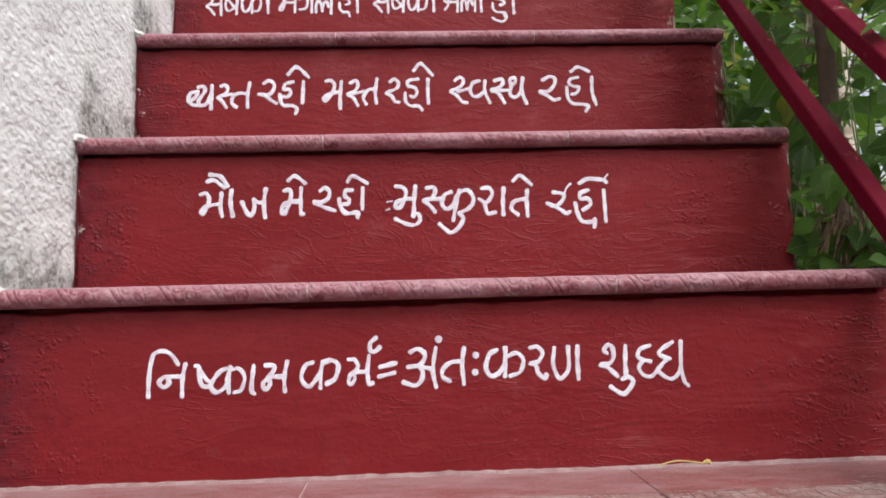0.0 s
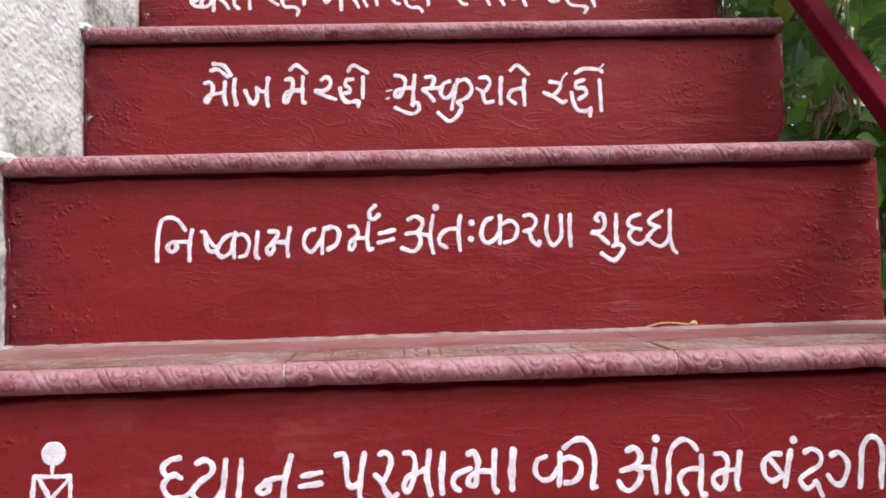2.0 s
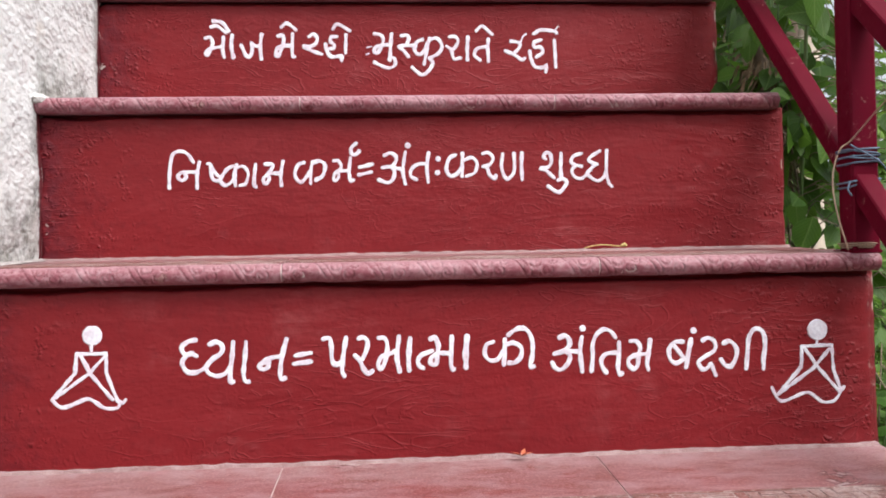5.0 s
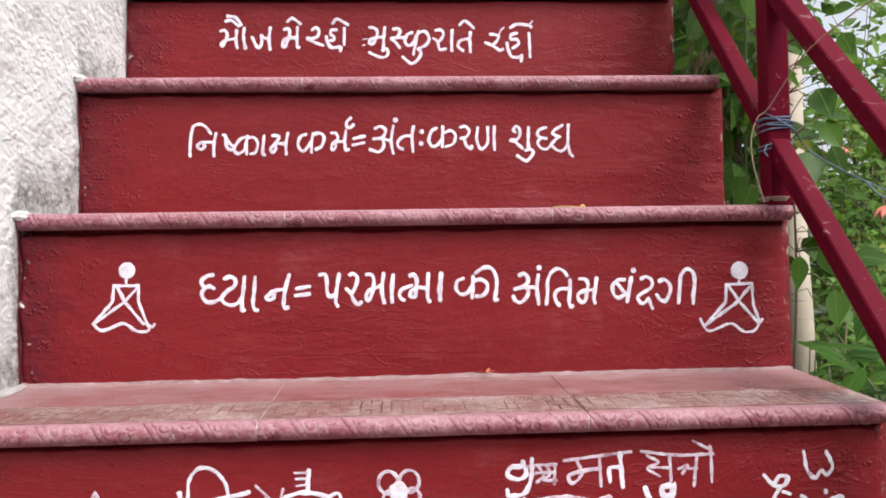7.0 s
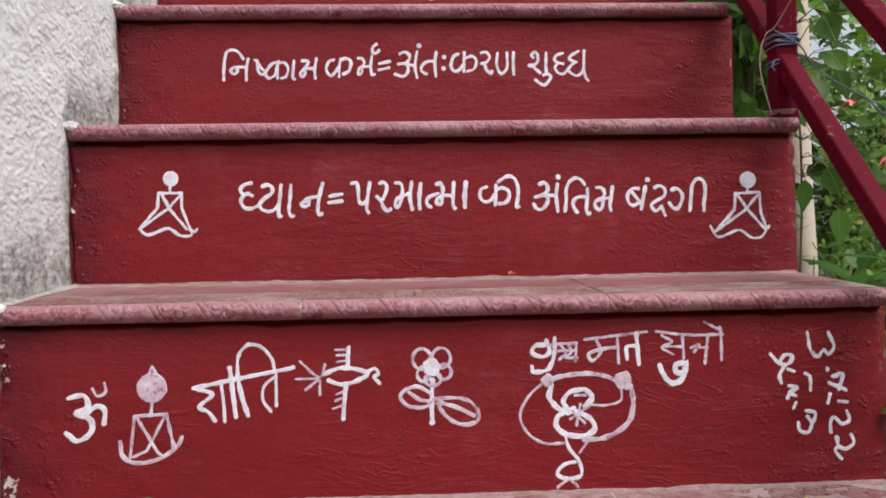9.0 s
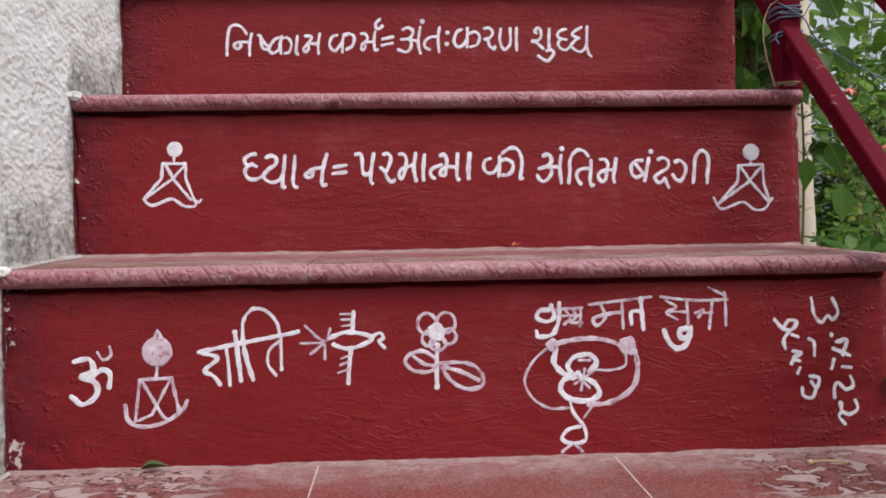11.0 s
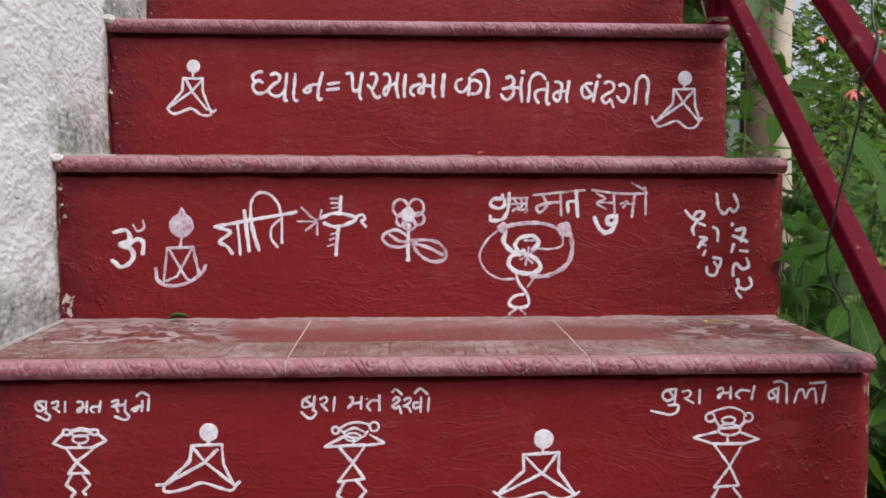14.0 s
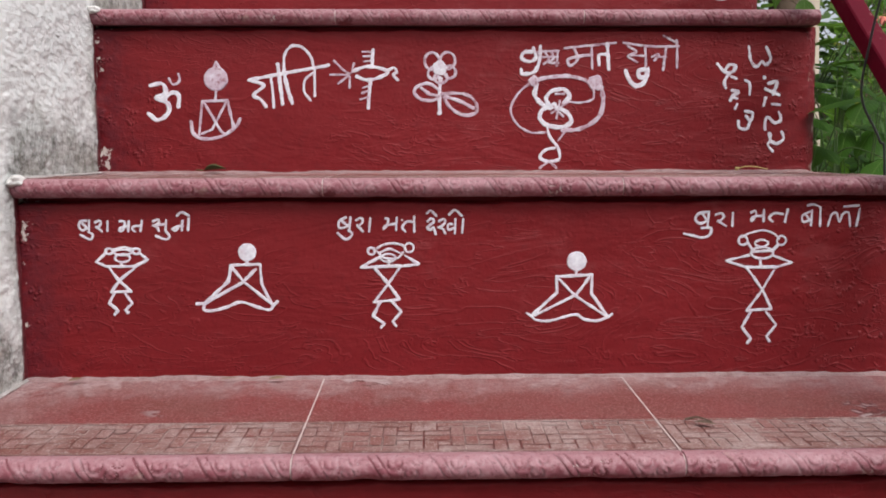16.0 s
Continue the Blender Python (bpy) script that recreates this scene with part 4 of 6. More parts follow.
broad_plant("climbing_vine", "leafy shoot of a climber reaching over the handrail", (0.98, 0.86, 0.13), [
    ((0.858, 0.530, 1.402), (-0.9, -0.25, -0.45), 0.135, 1), ((0.862, 0.560, 1.338), (-1.0, 0.05, -0.25), 0.120, 1), ((0.872, 0.545, 1.335), (-0.7, -0.6, -0.1), 0.095, 1),
    ((0.858, 0.525, 1.292), (-0.15, -0.25, -1.0), 0.120, 1), ((0.868, 0.680, 1.465), (-0.2, -0.2, -1.0), 0.105, 1), ((0.900, 0.720, 1.480), (0.2, -0.3, -0.9), 0.130, 1),
    ((0.858, 0.665, 1.282), (-0.2, -0.15, -1.0), 0.078, 1), ((0.885, 0.540, 1.420), (0.3, -0.5, -0.5), 0.120, 1), ((0.890, 0.520, 1.320), (0.4, -0.4, -0.7), 0.110, 1),
    ((0.880, 0.560, 1.255), (-0.1, -0.4, -0.8), 0.090, 1), ((0.900, 0.610, 1.235), (0.3, -0.6, -0.4), 0.090, 1), ((0.875, 0.600, 1.400), (-0.4, -0.5, -0.7), 0.085, 1),
], VINE_LEAF, 24)
r = random.Random(31)
broad_plant("broad_leaved_plant", "low dense plant with pointed dark green leaves", (1.18, 0.82, 0.12), [
    ((r.uniform(0.88, 1.20), r.uniform(0.30, 0.66), r.uniform(0.42, 0.84)), (r.uniform(-0.8, 0.6), r.uniform(-1.0, -0.2), r.uniform(-0.5, 0.3)), r.uniform(0.10, 0.17), 1) for k in range(120)
] + [
    ((r.uniform(0.875, 0.96), r.uniform(0.34, 0.52), r.uniform(0.50, 0.74)), (r.uniform(-0.5, 0.6), r.uniform(-1.0, -0.3), r.uniform(-0.4, 0.2)), r.uniform(0.10, 0.15), 3) for k in range(18)
], BROAD_LEAF, 23)
broad_plant("broad_leaved_plant", "light green plant with long pointed leaves", (1.28, 0.78, 0.13), [
    ((1.26, 0.70, 0.58), (-0.3, -0.8, 0.05), 0.18, 1), ((1.28, 0.66, 0.72), (0.1, -1.0, 0.1), 0.22, 1), ((1.35, 0.70, 0.70), (0.7, -0.7, 0.1), 0.22, 1),
    ((1.24, 0.75, 0.52), (-0.5, -0.6, -0.2), 0.16, 1), ((1.30, 0.60, 0.62), (0.3, -0.9, -0.3), 0.21, 1), ((1.40, 0.8, 0.78), (0.9, -0.2, 0.2), 0.2, 1),
    ((1.20, 0.62, 0.50), (-0.3, -0.9, -0.3), 0.17, 1), ((1.34, 0.84, 0.74), (0.2, -0.5, 0.5), 0.19, 1), ((1.36, 0.60, 0.56), (0.4, -0.9, -0.2), 0.2, 1),
    ((1.44, 0.66, 0.64), (0.8, -0.6, -0.1), 0.22, 1), ((1.20, 0.70, 0.56), (-0.6, -0.6, 0.1), 0.14, 1), ((1.32, 0.72, 0.84), (0.2, -0.8, 0.5), 0.18, 1),
], FERN_LEAF, 22)
for k, (c, rad, num, size, mat) in enumerate([
    ((1.30, 1.25, 0.62), (0.26, 0.26, 0.34), 1300, 0.05, HEDGE_LEAF), ((1.90, 1.9, 0.80), (0.35, 0.3, 0.42), 2100, 0.040, HEDGE_LEAF),
    ((1.62, 1.5, 0.40), (0.34, 0.34, 0.24), 900, 0.055, HEDGE_LEAF), ((2.15, 2.1, 0.68), (0.42, 0.36, 0.40), 1700, 0.036, FERN_LEAF),
    ((1.20, 2.9, 1.05), (0.36, 0.4, 0.45), 1000, 0.07, FERN_LEAF), ((2.6, 2.4, 0.72), (0.5, 0.45, 0.4), 1500, 0.042, FERN_LEAF),
    ((0.98, 2.0, 1.45), (0.20, 0.3, 0.45), 900, 0.07, VINE_LEAF), ((2.3, 2.9, 0.80), (0.6, 0.5, 0.35), 1500, 0.045, FERN_LEAF),
    ((1.2, 3.2, 1.35), (0.6, 0.5, 0.75), 1400, 0.085, HEDGE_LEAF), ((3.0, 3.6, 1.1), (0.8, 0.6, 0.7), 1400, 0.09, HEDGE_LEAF),
    ((0.98, 1.60, 0.85), (0.14, 0.25, 0.5), 800, 0.06, VINE_LEAF), ((1.16, 0.66, 0.48), (0.20, 0.15, 0.20), 380, 0.085, BROAD_LEAF), ((1.03, 1.40, 1.30), (0.17, 0.2, 0.48), 1700, 0.052, VINE_LEAF), ((1.00, 1.15, 0.85), (0.12, 0.15, 0.4), 700, 0.05, VINE_LEAF), ((1.42, 0.95, 0.55), (0.28, 0.2, 0.28), 520, 0.080, BROAD_LEAF), ((1.42, 1.15, 0.38), (0.25, 0.22, 0.20), 500, 0.07, BROAD_LEAF),
    ((1.3, 3.0, 2.3), (0.8, 0.6, 0.8), 3600, 0.12, HEDGE_LEAF), ((2.6, 3.4, 2.5), (0.9, 0.7, 0.9), 1300, 0.11, FERN_LEAF),
    ((0.8, 4.2, 2.5), (0.9, 0.7, 1.0), 3600, 0.13, FERN_LEAF), ((3.8, 4.4, 2.7), (1.0, 0.8, 1.1), 1200, 0.12, HEDGE_LEAF),
    ((1.02, 1.22, 1.55), (0.10, 0.14, 0.26), 1300, 0.042, VINE_LEAF), ((1.36, 2.0, 1.80), (0.24, 0.2, 0.38), 1700, 0.060, BROAD_LEAF),
    ((2.45, 3.1, 1.45), (0.36, 0.3, 0.42), 2000, 0.060, FERN_LEAF), ((2.62, 3.35, 1.30), (0.50, 0.3, 0.55), 1900, 0.070, BROAD_LEAF), ((2.12, 2.55, 1.32), (0.16, 0.16, 0.30), 900, 0.045, HEDGE_LEAF),
    ((3.2, 3.3, 1.55), (0.40, 0.3, 0.5), 1300, 0.065, HEDGE_LEAF),
    ((1.0, 2.1, 1.9), (0.35, 0.3, 0.6), 2200, 0.085, VINE_LEAF), ((1.4, 4.6, 2.2), (0.9, 0.7, 0.9), 1300, 0.09, FERN_LEAF), ((3.9, 4.8, 2.1), (1.1, 0.8, 0.9), 1000, 0.09, FERN_LEAF),
]):
    bush("garden_shrub", "leafy green garden shrub behind the stair", c, rad, num, size, mat, 40 + k)


def trunk(name, label, foot, top, r0, r1, mat, category="tree"):
    bm = bmesh.new()
    f, t = Vector(foot), Vector(top)
    pts = [f.lerp(t, i / 14) + Vector((0.02 * noise.noise(Vector((i * 0.4, r0 * 90, 0))), 0.02 * noise.noise(Vector((i * 0.4, r0 * 90, 5))), 0)) - f for i in range(15)]
    tube(bm, pts, r0, 14, r1)
    ob = part(name, bm, mat, None, "", True)
    ob.location = f
    return tagged(ob, label, category)


trunk("pale_tree_trunk", "slim pale ringed trunk rising among the shrubs", (1.778, 2.30, 0.08), (1.818, 2.5, 3.2), 0.042, 0.040, BARK)
trunk("tree_trunk", "dark rough trunk behind the climber", (1.62, 2.20, 0.08), (1.68, 2.3, 3.2), 0.055, 0.045, DARK_BARK)
trunk("vine_trunk", "old brown vine stem hung with dead leaves", (0.905, 0.75, 0.12), (0.93, 0.86, 2.2), 0.014, 0.010, DARK_BARK, "plant")

r = random.Random(77)
bm = bmesh.new()
for k in range(620):
    z = 1.05 + 0.19 * r.random() ** 1.2
    a = r.uniform(0, 2 * math.pi)
    d = Vector((0.5 * math.cos(a), 0.5 * math.sin(a), r.uniform(-1.6, -0.2)))
    reach = 0.010 + 0.026 * r.random()
    leaf(bm, Vector((reach * math.cos(a), 0.05 + reach * math.sin(a), z - 0.75)), d, any_dir(0.2), r.uniform(0.012, 0.030), r.uniform(0.002, 0.0055), r.uniform(-0.4, 0.8), r.uniform(0.5, 1.8))
dead = part("dead_leaves", bm, DRY_LEAF, None, "", True)
dead.location = (0.885, 0.66, 0.74)
tagged(dead, "withered brown leaves hanging on the vine", "dead leaves", kind="stuff")


def coral_flower(at, size):
    """A hanging bloom: a cup of narrow petals on a stalk."""
    f = thing("coral_flower", "small coral red garden flower hanging among leaves", "flower", at, "coral flowers")
    bm = bmesh.new()
    tube(bm, spline([(0, 0, 0), (0.004, 0.01, size * 1.1), (0.02, 0.05, size * 1.8)], 5), 0.0015, 5)
    part("stalk", bm, STEM, f)
    bm = bmesh.new()
    for k in range(11):
        a = 2 * math.pi * k / 11
        d = Vector((math.cos(a), math.sin(a), rnd(-0.7, 0.1)))
        leaf(bm, (0, 0, 0), d, d.cross(Vector((0, 0, 1))), size * rnd(0.8, 1.1), size * 0.34, 0.5, 0.3)
    part("petals", bm, PETAL, f, "", True)


for at, size in (((1.78, 1.72, 1.10), 0.040), ((1.66, 1.60, 1.05), 0.036), ((1.62, 1.72, 1.22), 0.030), ((1.66, 1.40, 0.62), 0.030), ((1.95, 2.0, 1.30), 0.03)):
    coral_flower(at, size)

# loose tendril and black wire hanging over the rails
bm = bmesh.new()
tube(bm, spline([(0.800, 0.366, 0.962), (0.790, 0.366, 0.998), (0.787, 0.366, 1.029), (0.796, 0.369, 1.055), (0.806, 0.366, 1.064), (0.808, 0.321, 1.087), (0.809, 0.277, 1.105), (0.811, 0.207, 1.116), (0.82, 0.10, 1.13), (0.86, 0.02, 1.17)], 8), 0.0008, 6, 0.0007)
tagged(part("dry_tendril", bm, TENDRIL, None, "", True), "dry brown tendril twisted across the rail post", "tendril")
bm = bmesh.new()
tube(bm, spline([(0.87, 0.09, 1.05), (0.850, 0.046, 0.903), (0.836, 0.010, 0.872), (0.812, -0.028, 0.842), (0.8095, -0.009, 0.823), (0.8095, -0.008, 0.810), (0.8095, -0.010, 0.799), (0.8095, 0.008, 0.757), (0.8090, 0.030, 0.707), (0.812, 0.050, 0.655), (0.834, 0.056, 0.613), (0.843, 0.060, 0.576), (0.848, 0.06, 0.30), (0.852, 0.06, 0.10)], 8), 0.0013, 6, 0.0012)
tagged(part("black_wire", bm, CABLE, None, "", True), "thin black wire hanging down past the rails", "wire")
bm = bmesh.new()
for k in range(3):
    tube(bm, [(RX - 0.002 + (0.0145 + 0.0016 * k) * math.cos(a), 0.3845 + (0.0145 + 0.001 * k) * math.sin(a), 0.9645 + 0.0018 * k) for a in (2 * math.pi * q / 18 for q in range(19))], 0.0008, 5)
tagged(part("wire_coil", bm, TENDRIL, None, "", True), "thin pale wire coiled round the post foot", "wire")

# things lying on the soil
bm = bmesh.new()
tube(bm, [(0, 0, 0), (0.5, -0.35, 0.03)], 0.012, 12)
pipe = part("water_pipe", bm, PIPE, None, "", True)
pipe.location = (0.88, 0.14, 0.10)
tagged(pipe, "grey plastic water pipe lying on the soil", "pipe")
r = random.Random(5)
for k in range(9):
    bm = bmesh.new()
    bmesh.ops.create_icosphere(bm, subdivisions=2, radius=1.0)
    s = Vector((r.uniform(0.03, 0.08), r.uniform(0.03, 0.07), r.uniform(0.02, 0.04)))
    for v in bm.verts:
        f = 1 + 0.25 * noise.noise(v.co * 1.7 + Vector((k, 0, 0)))
        v.co = Vector((v.co.x * s.x, v.co.y * s.y, v.co.z * s.z)) * f
    ob = part("stone", bm, STONE)
    ob.location = (r.uniform(0.87, 1.4), r.uniform(0.0, 0.5), 0.11 + 0.03 * r.random())
    tagged(ob, "grey garden stone half sunk in soil", "stone", "garden stones")
bm = bmesh.new()
for k in range(420):
    p = Vector((r.uniform(0.84, 2.2), r.uniform(-0.7, 1.4), 0))
    bed = 0.16 * min(1.0, max(0.0, (p.x - 0.75) / 0.5)) * min(1.0, max(0.0, (p.y + 0.6) / 0.7))
    p.z = -0.02 + bed + 0.03 * noise.noise(Vector((p.x * 1.3, p.y * 1.3, 0))) + 0.02
    d = any_dir(r.uniform(-0.1, 0.35))
    leaf(bm, p, d, d.cross(Vector((r.uniform(-.3, .3), r.uniform(-.3, .3), 1))), r.uniform(0.03, 0.08), r.uniform(0.015, 0.04), 0.3, r.uniform(0.1, 0.7))
tagged(part("leaf_litter", bm, DRY_LEAF, None, "", True), "dry fallen leaves scattered over the soil", "leaf litter", kind="stuff")

# ---- hand lettering: brush strokes of each letter in a box one high, baseline at 0 ----
LETTER = {}


def letter(name, advance, *strokes):
    LETTER[name] = (advance, strokes)


letter("ma", 0.98, [(.08, .86), (.24, .97), (.34, .80), (.24, .52), (.02, .12), (.16, .10), (.30, .42)], [(.24, .50), (.50, .46), (.80, .50)], [(.82, 1.0), (.80, .5), (.78, .0)])
letter("ka", 1.12, [(.40, .78), (.18, .84), (.02, .52), (.12, .12), (.34, .18), (.52, .60)], [(.54, .95), (.52, .5), (.50, .02)], [(.52, .58), (.74, .82), (.94, .56), (.84, .16), (.62, .10)])
letter("aa", 0.34, [(.14, 1.0), (.15, .5), (.16, .0)])
letter("o", 0.34, [(.14, 1.0), (.15, .5), (.16, .0)], [(-.46, 1.14), (-.12, 1.40), (.22, 1.12)])
letter("u", 0.0, [(-.20, .04), (-.12, -.20), (-.28, -.44), (-.52, -.38), (-.66, -.26)])
letter("dot", 0.0, [(-.16, 1.36), (-.13, 1.38), (-.12, 1.35)])
letter("sa", 0.92, [(.06, .84), (.24, .98), (.36, .80), (.26, .58), (.06, .42), (.22, .30), (.42, .04)], [(.26, .52), (.50, .50), (.74, .56)], [(.76, 1.0), (.74, .5), (.74, .0)])
letter("ha", 0.66, [(.44, .94), (.18, .94), (.16, .74), (.40, .66), (.46, .48), (.30, .40)], [(.02, .50), (.03, .22), (.16, .04), (.40, .02), (.46, -.18)])
letter("ba", 0.80, [(.42, .92), (.16, .82), (.03, .48), (.14, .18), (.36, .24), (.54, .42)], [(.20, .66), (.38, .44), (.56, .22)], [(.62, .98), (.59, .5), (.56, .02)])
letter("ga", 0.82, [(.06, .66), (.26, .82), (.44, .58), (.34, .22), (.04, .14)], [(.66, .98), (.65, .5), (.64, .02)])
letter("la", 0.98, [(.03, .04), (.06, .48), (.22, .60), (.32, .30), (.34, .08), (.40, .46), (.56, .60), (.66, .34)], [(.82, .96), (.80, .5), (.78, .0)])
letter("bha", 0.98, [(.04, .92), (.06, .58), (.20, .50), (.36, .52)], [(.30, .60), (.24, .30), (.08, .10)], [(.36, .50), (.60, .48), (.80, .52)], [(.82, 1.0), (.80, .5), (.78, .0)])


def ribbon(bm, pts, width, y, seed, rng, depth=0.00035, fray=0.20):
    """A raised stroke of paint along points (x, z) on a riser at y; rounded at both ends."""
    pts = [Vector((p[0], p[1])) for p in pts]
    line = [pts[0]]
    for p in pts[1:]:
        far = (p - line[-1]).length
        if far > 0.0006:
            a, n = line[-1], max(1, round(far / 0.0013))
            line += [a.lerp(p, q / n) for q in range(1, n + 1)]
    if len(line) < 2:
        line.append(line[0] + Vector((0.001, 0)))
    d0, d1 = (line[0] - line[1]).normalized(), (line[-1] - line[-2]).normalized()
    seq = [(line[0] + d0 * width * 0.46, 0.30), (line[0] + d0 * width * 0.30, 0.78)] + [(p, 1.0) for p in line] + [(line[-1] + d1 * width * 0.30, 0.78), (line[-1] + d1 * width * 0.46, 0.30)]
    rows = []
    phase = rng.uniform(0, 9)
    for i, (p, k) in enumerate(seq):
        a, b = seq[max(i - 1, 0)][0], seq[min(i + 1, len(seq) - 1)][0]
        t = (b - a).normalized()
        s = Vector((-t.y, t.x))
        w = 0.5 * width * k * (1 + fray * noise.noise(Vector((p.x * 160, p.y * 160, phase))) + 0.10 * math.sin(phase + i * 0.5))
        h = depth
        rough = [1 + 0.9 * fray * noise.noise(Vector((p.x * 420, p.y * 420, phase + 7 * q))) for q in (0, 1)]
        row = []
        for q, lift in ((-1.0, -0.0001), (-0.80, h * 0.9), (0.0, h), (0.80, h * 0.9), (1.0, -0.0001)):
            q *= rough[q > 0]
            x, z = p.x + s.x * w * q, p.y + s.y * w * q
            row.append(bm.verts.new((x, y + unevenness(x, z, seed) - 0.0003 - lift, z)))
        rows.append(row)
    for a, b in zip(rows, rows[1:]):
        for k in range(4):
            bm.faces.new((a[k], b[k], b[k + 1], a[k + 1]))


def word(step_key, letters, x0, x1, z0, z1, high, pen, slant=0.0):
    """One painted word, fitted between x0 and x1 on a baseline that runs from z0 to z1."""
    step, y, seed = step_of[step_key]
    names = letters.split()
    total = sum(LETTER[n][0] for n in names)
    k = (x1 - x0) / total
    rng = random.Random(letters + step_key)
    bm = bmesh.new()
    at, count = 0.0, 0
    for n in names:
        advance, strokes = LETTER[n]
        for stroke in strokes:
            pts = []
            for q in spline([(p[0], p[1], 0) for p in stroke], 6):
                f = (at + q.x) / total
                pts.append((x0 + k * (at + q.x) + slant * q.y * high, z0 + (z1 - z0) * f + q.y * high))
            count += 1
            ribbon(bm, pts, 0.63 * pen * rng.uniform(0.9, 1.1), y - 0.00004 * (count % 9), seed, rng)
        at += advance
    return part("painted_word", bm, INK, step, "white hand-painted lettering")


def letter_on(step_key, x, z, width, *strokes):
    """One hand-painted letter; strokes in millimetres from its lower left corner at (x, z)."""
    step, y, seed = step_of[step_key]
    rng = random.Random(str((step_key, x)))
    bm = bmesh.new()
    for i, stroke in enumerate(strokes):
        pts = [(x + q.x / 1000, z + q.y / 1000) for q in spline([(p[0], p[1], 0) for p in stroke], 6)]
        ribbon(bm, pts, 0.73 * width / 1000 * rng.uniform(0.92, 1.08), y - 0.00004 * (i % 9), seed, rng)
    return part("painted_letter", bm, INK, step, "white hand-painted letter")


def drawing(step_key, label, pen, *strokes, ink=None, smooth=True, name="painted_drawing"):
    """A small white line drawing on a riser; strokes in metres (x, z)."""
    step, y, seed = step_of[step_key]
    rng = random.Random(label + str(pen) + str(strokes[0][0]))
    bm = bmesh.new()
    for i, stroke in enumerate(strokes):
        if len(stroke) > 2 and smooth:
            pts = [(q.x, q.y) for q in spline([(p[0], p[1], 0) for p in stroke], 6)]
        else:
            pts = []
            for a, b in zip(stroke, stroke[1:]):
                n = max(2, int(math.hypot(b[0] - a[0], b[1] - a[1]) / 0.003))
                pts += [(a[0] + (b[0] - a[0]) * q / n, a[1] + (b[1] - a[1]) * q / n) for q in range(n)]
            pts.append(stroke[-1])
        ribbon(bm, pts, 0.86 * pen * rng.uniform(0.88, 1.12), y - 0.00004 * (i % 9), seed, rng, 0.0003, 0.32)
    return part(name, bm, ink or INK, step, label)


def disc(step_key, x, z, r, ink, label, ragged=0.06):
    """A filled round dab of paint."""
    step, y, seed = step_of[step_key]
    bm = bmesh.new()
    y += unevenness(x, z, seed) - 0.0006
    mid = bm.verts.new((x, y - 0.0004, z))
    rings = []
    for f, lift in ((0.5, 0.0004), (0.94, 0.0003), (1.0, -0.0006)):
        rings.append([bm.verts.new((x + r * f * (1 + ragged * noise.noise(Vector((k * 0.5, x * 70, 0)))) * math.cos(2 * math.pi * k / 28), y - lift, z + r * f * (1 + ragged * noise.noise(Vector((k * 0.5, x * 70, 0)))) * math.sin(2 * math.pi * k / 28))) for k in range(28)])
    for k in range(28):
        j = (k + 1) % 28
        bm.faces.new((mid, rings[0][k], rings[0][j]))
        for a, b in zip(rings, rings[1:]):
            bm.faces.new((a[k], b[k], b[j], a[j]))
    bmesh.ops.recalc_face_normals(bm, faces=bm.faces[:])
    return part("painted_dot", bm, ink, step, label)


def circle(x, z, rx, rz, a0=0.0, a1=6.6, n=14):
    return [(x + rx * math.cos(a0 + (a1 - a0) * k / n), z + rz * math.sin(a0 + (a1 - a0) * k / n)) for k in range(n + 1)]


# top riser in view
word("A", "sa ba ka aa", 0.056, 0.164, 1.627, 1.631, 0.036, 0.0068)
word("A", "ma dot ga la", 0.176, 0.268, 1.633, 1.628, 0.034, 0.0068)
word("A", "ha o", 0.275, 0.312, 1.630, 1.630, 0.034, 0.0068)
word("A", "sa ba ka aa", 0.331, 0.438, 1.629, 1.631, 0.036, 0.0068)
word("A", "bha la aa", 0.448, 0.517, 1.630, 1.630, 0.034, 0.0068)
word("A", "ha u o", 0.530, 0.574, 1.628, 1.626, 0.034, 0.0068)
SEATED, STANDING = "white seated line emblem with a round dot", "white standing line emblem with crossed triangles"

# second riser
letter_on("B", 0.0761, 1.4161, 6.8, [(13.2, 25.3), (3.1, 22.2), (0, 12.5), (7.8, 14.9), (13.2, 22.1)], [(0, 10.9), (7, 6), (17.9, 5)], [(14, 31), (20.2, 32.5), (23.4, 26.8), (18.7, 18.7), (14, 10.7), (17.9, 5), (25.7, 8.1), (30.4, 18.6)], [(32.7, 33.1), (32, 16.9), (31.2, -0)])
letter_on("B", 0.1167, 1.4177, 6.8, [(4.7, 30.6), (10.1, 32.1), (14.1, 27.2), (10.9, 19.9), (-0, 14.4), (5.4, 10.3), (11.7, 0.5)], [(8.6, 17.5), (19.5, 19)], [(25.7, 0.3), (19.5, 6.8), (21.9, 16.5), (31.3, 20.5), (41.5, 18.7)], [(44.7, 34.9), (41.5, 17.9), (41.4, 0)])
letter_on("B", 0.1739, 1.4228, 6.8, [(7.1, 28.7), (14.2, 32.7), (21.3, 27.7), (19.6, 18.8), (12.5, 12.4), (-0, 13.4)], [(-0, 13.4), (9.4, 10.8), (17.2, 4.2), (24.2, 0)])
letter_on("B", 0.2029, 1.4078, 6.8, [(19.1, 45.6), (8, 42.5), (5.6, 35.2), (12.7, 35.1), (15, 29.4), (10.2, 23.8), (5.5, 24.6)], [(0, 28), (1.5, 17.4), (6.2, 11.6), (17.2, 11.5), (23.5, 7.3), (21.8, 0)], [(33.3, 45.4), (32.4, 30.8), (31.4, 15.3)], [(12.1, 56.4), (24.1, 66.8), (40.5, 51.9)])
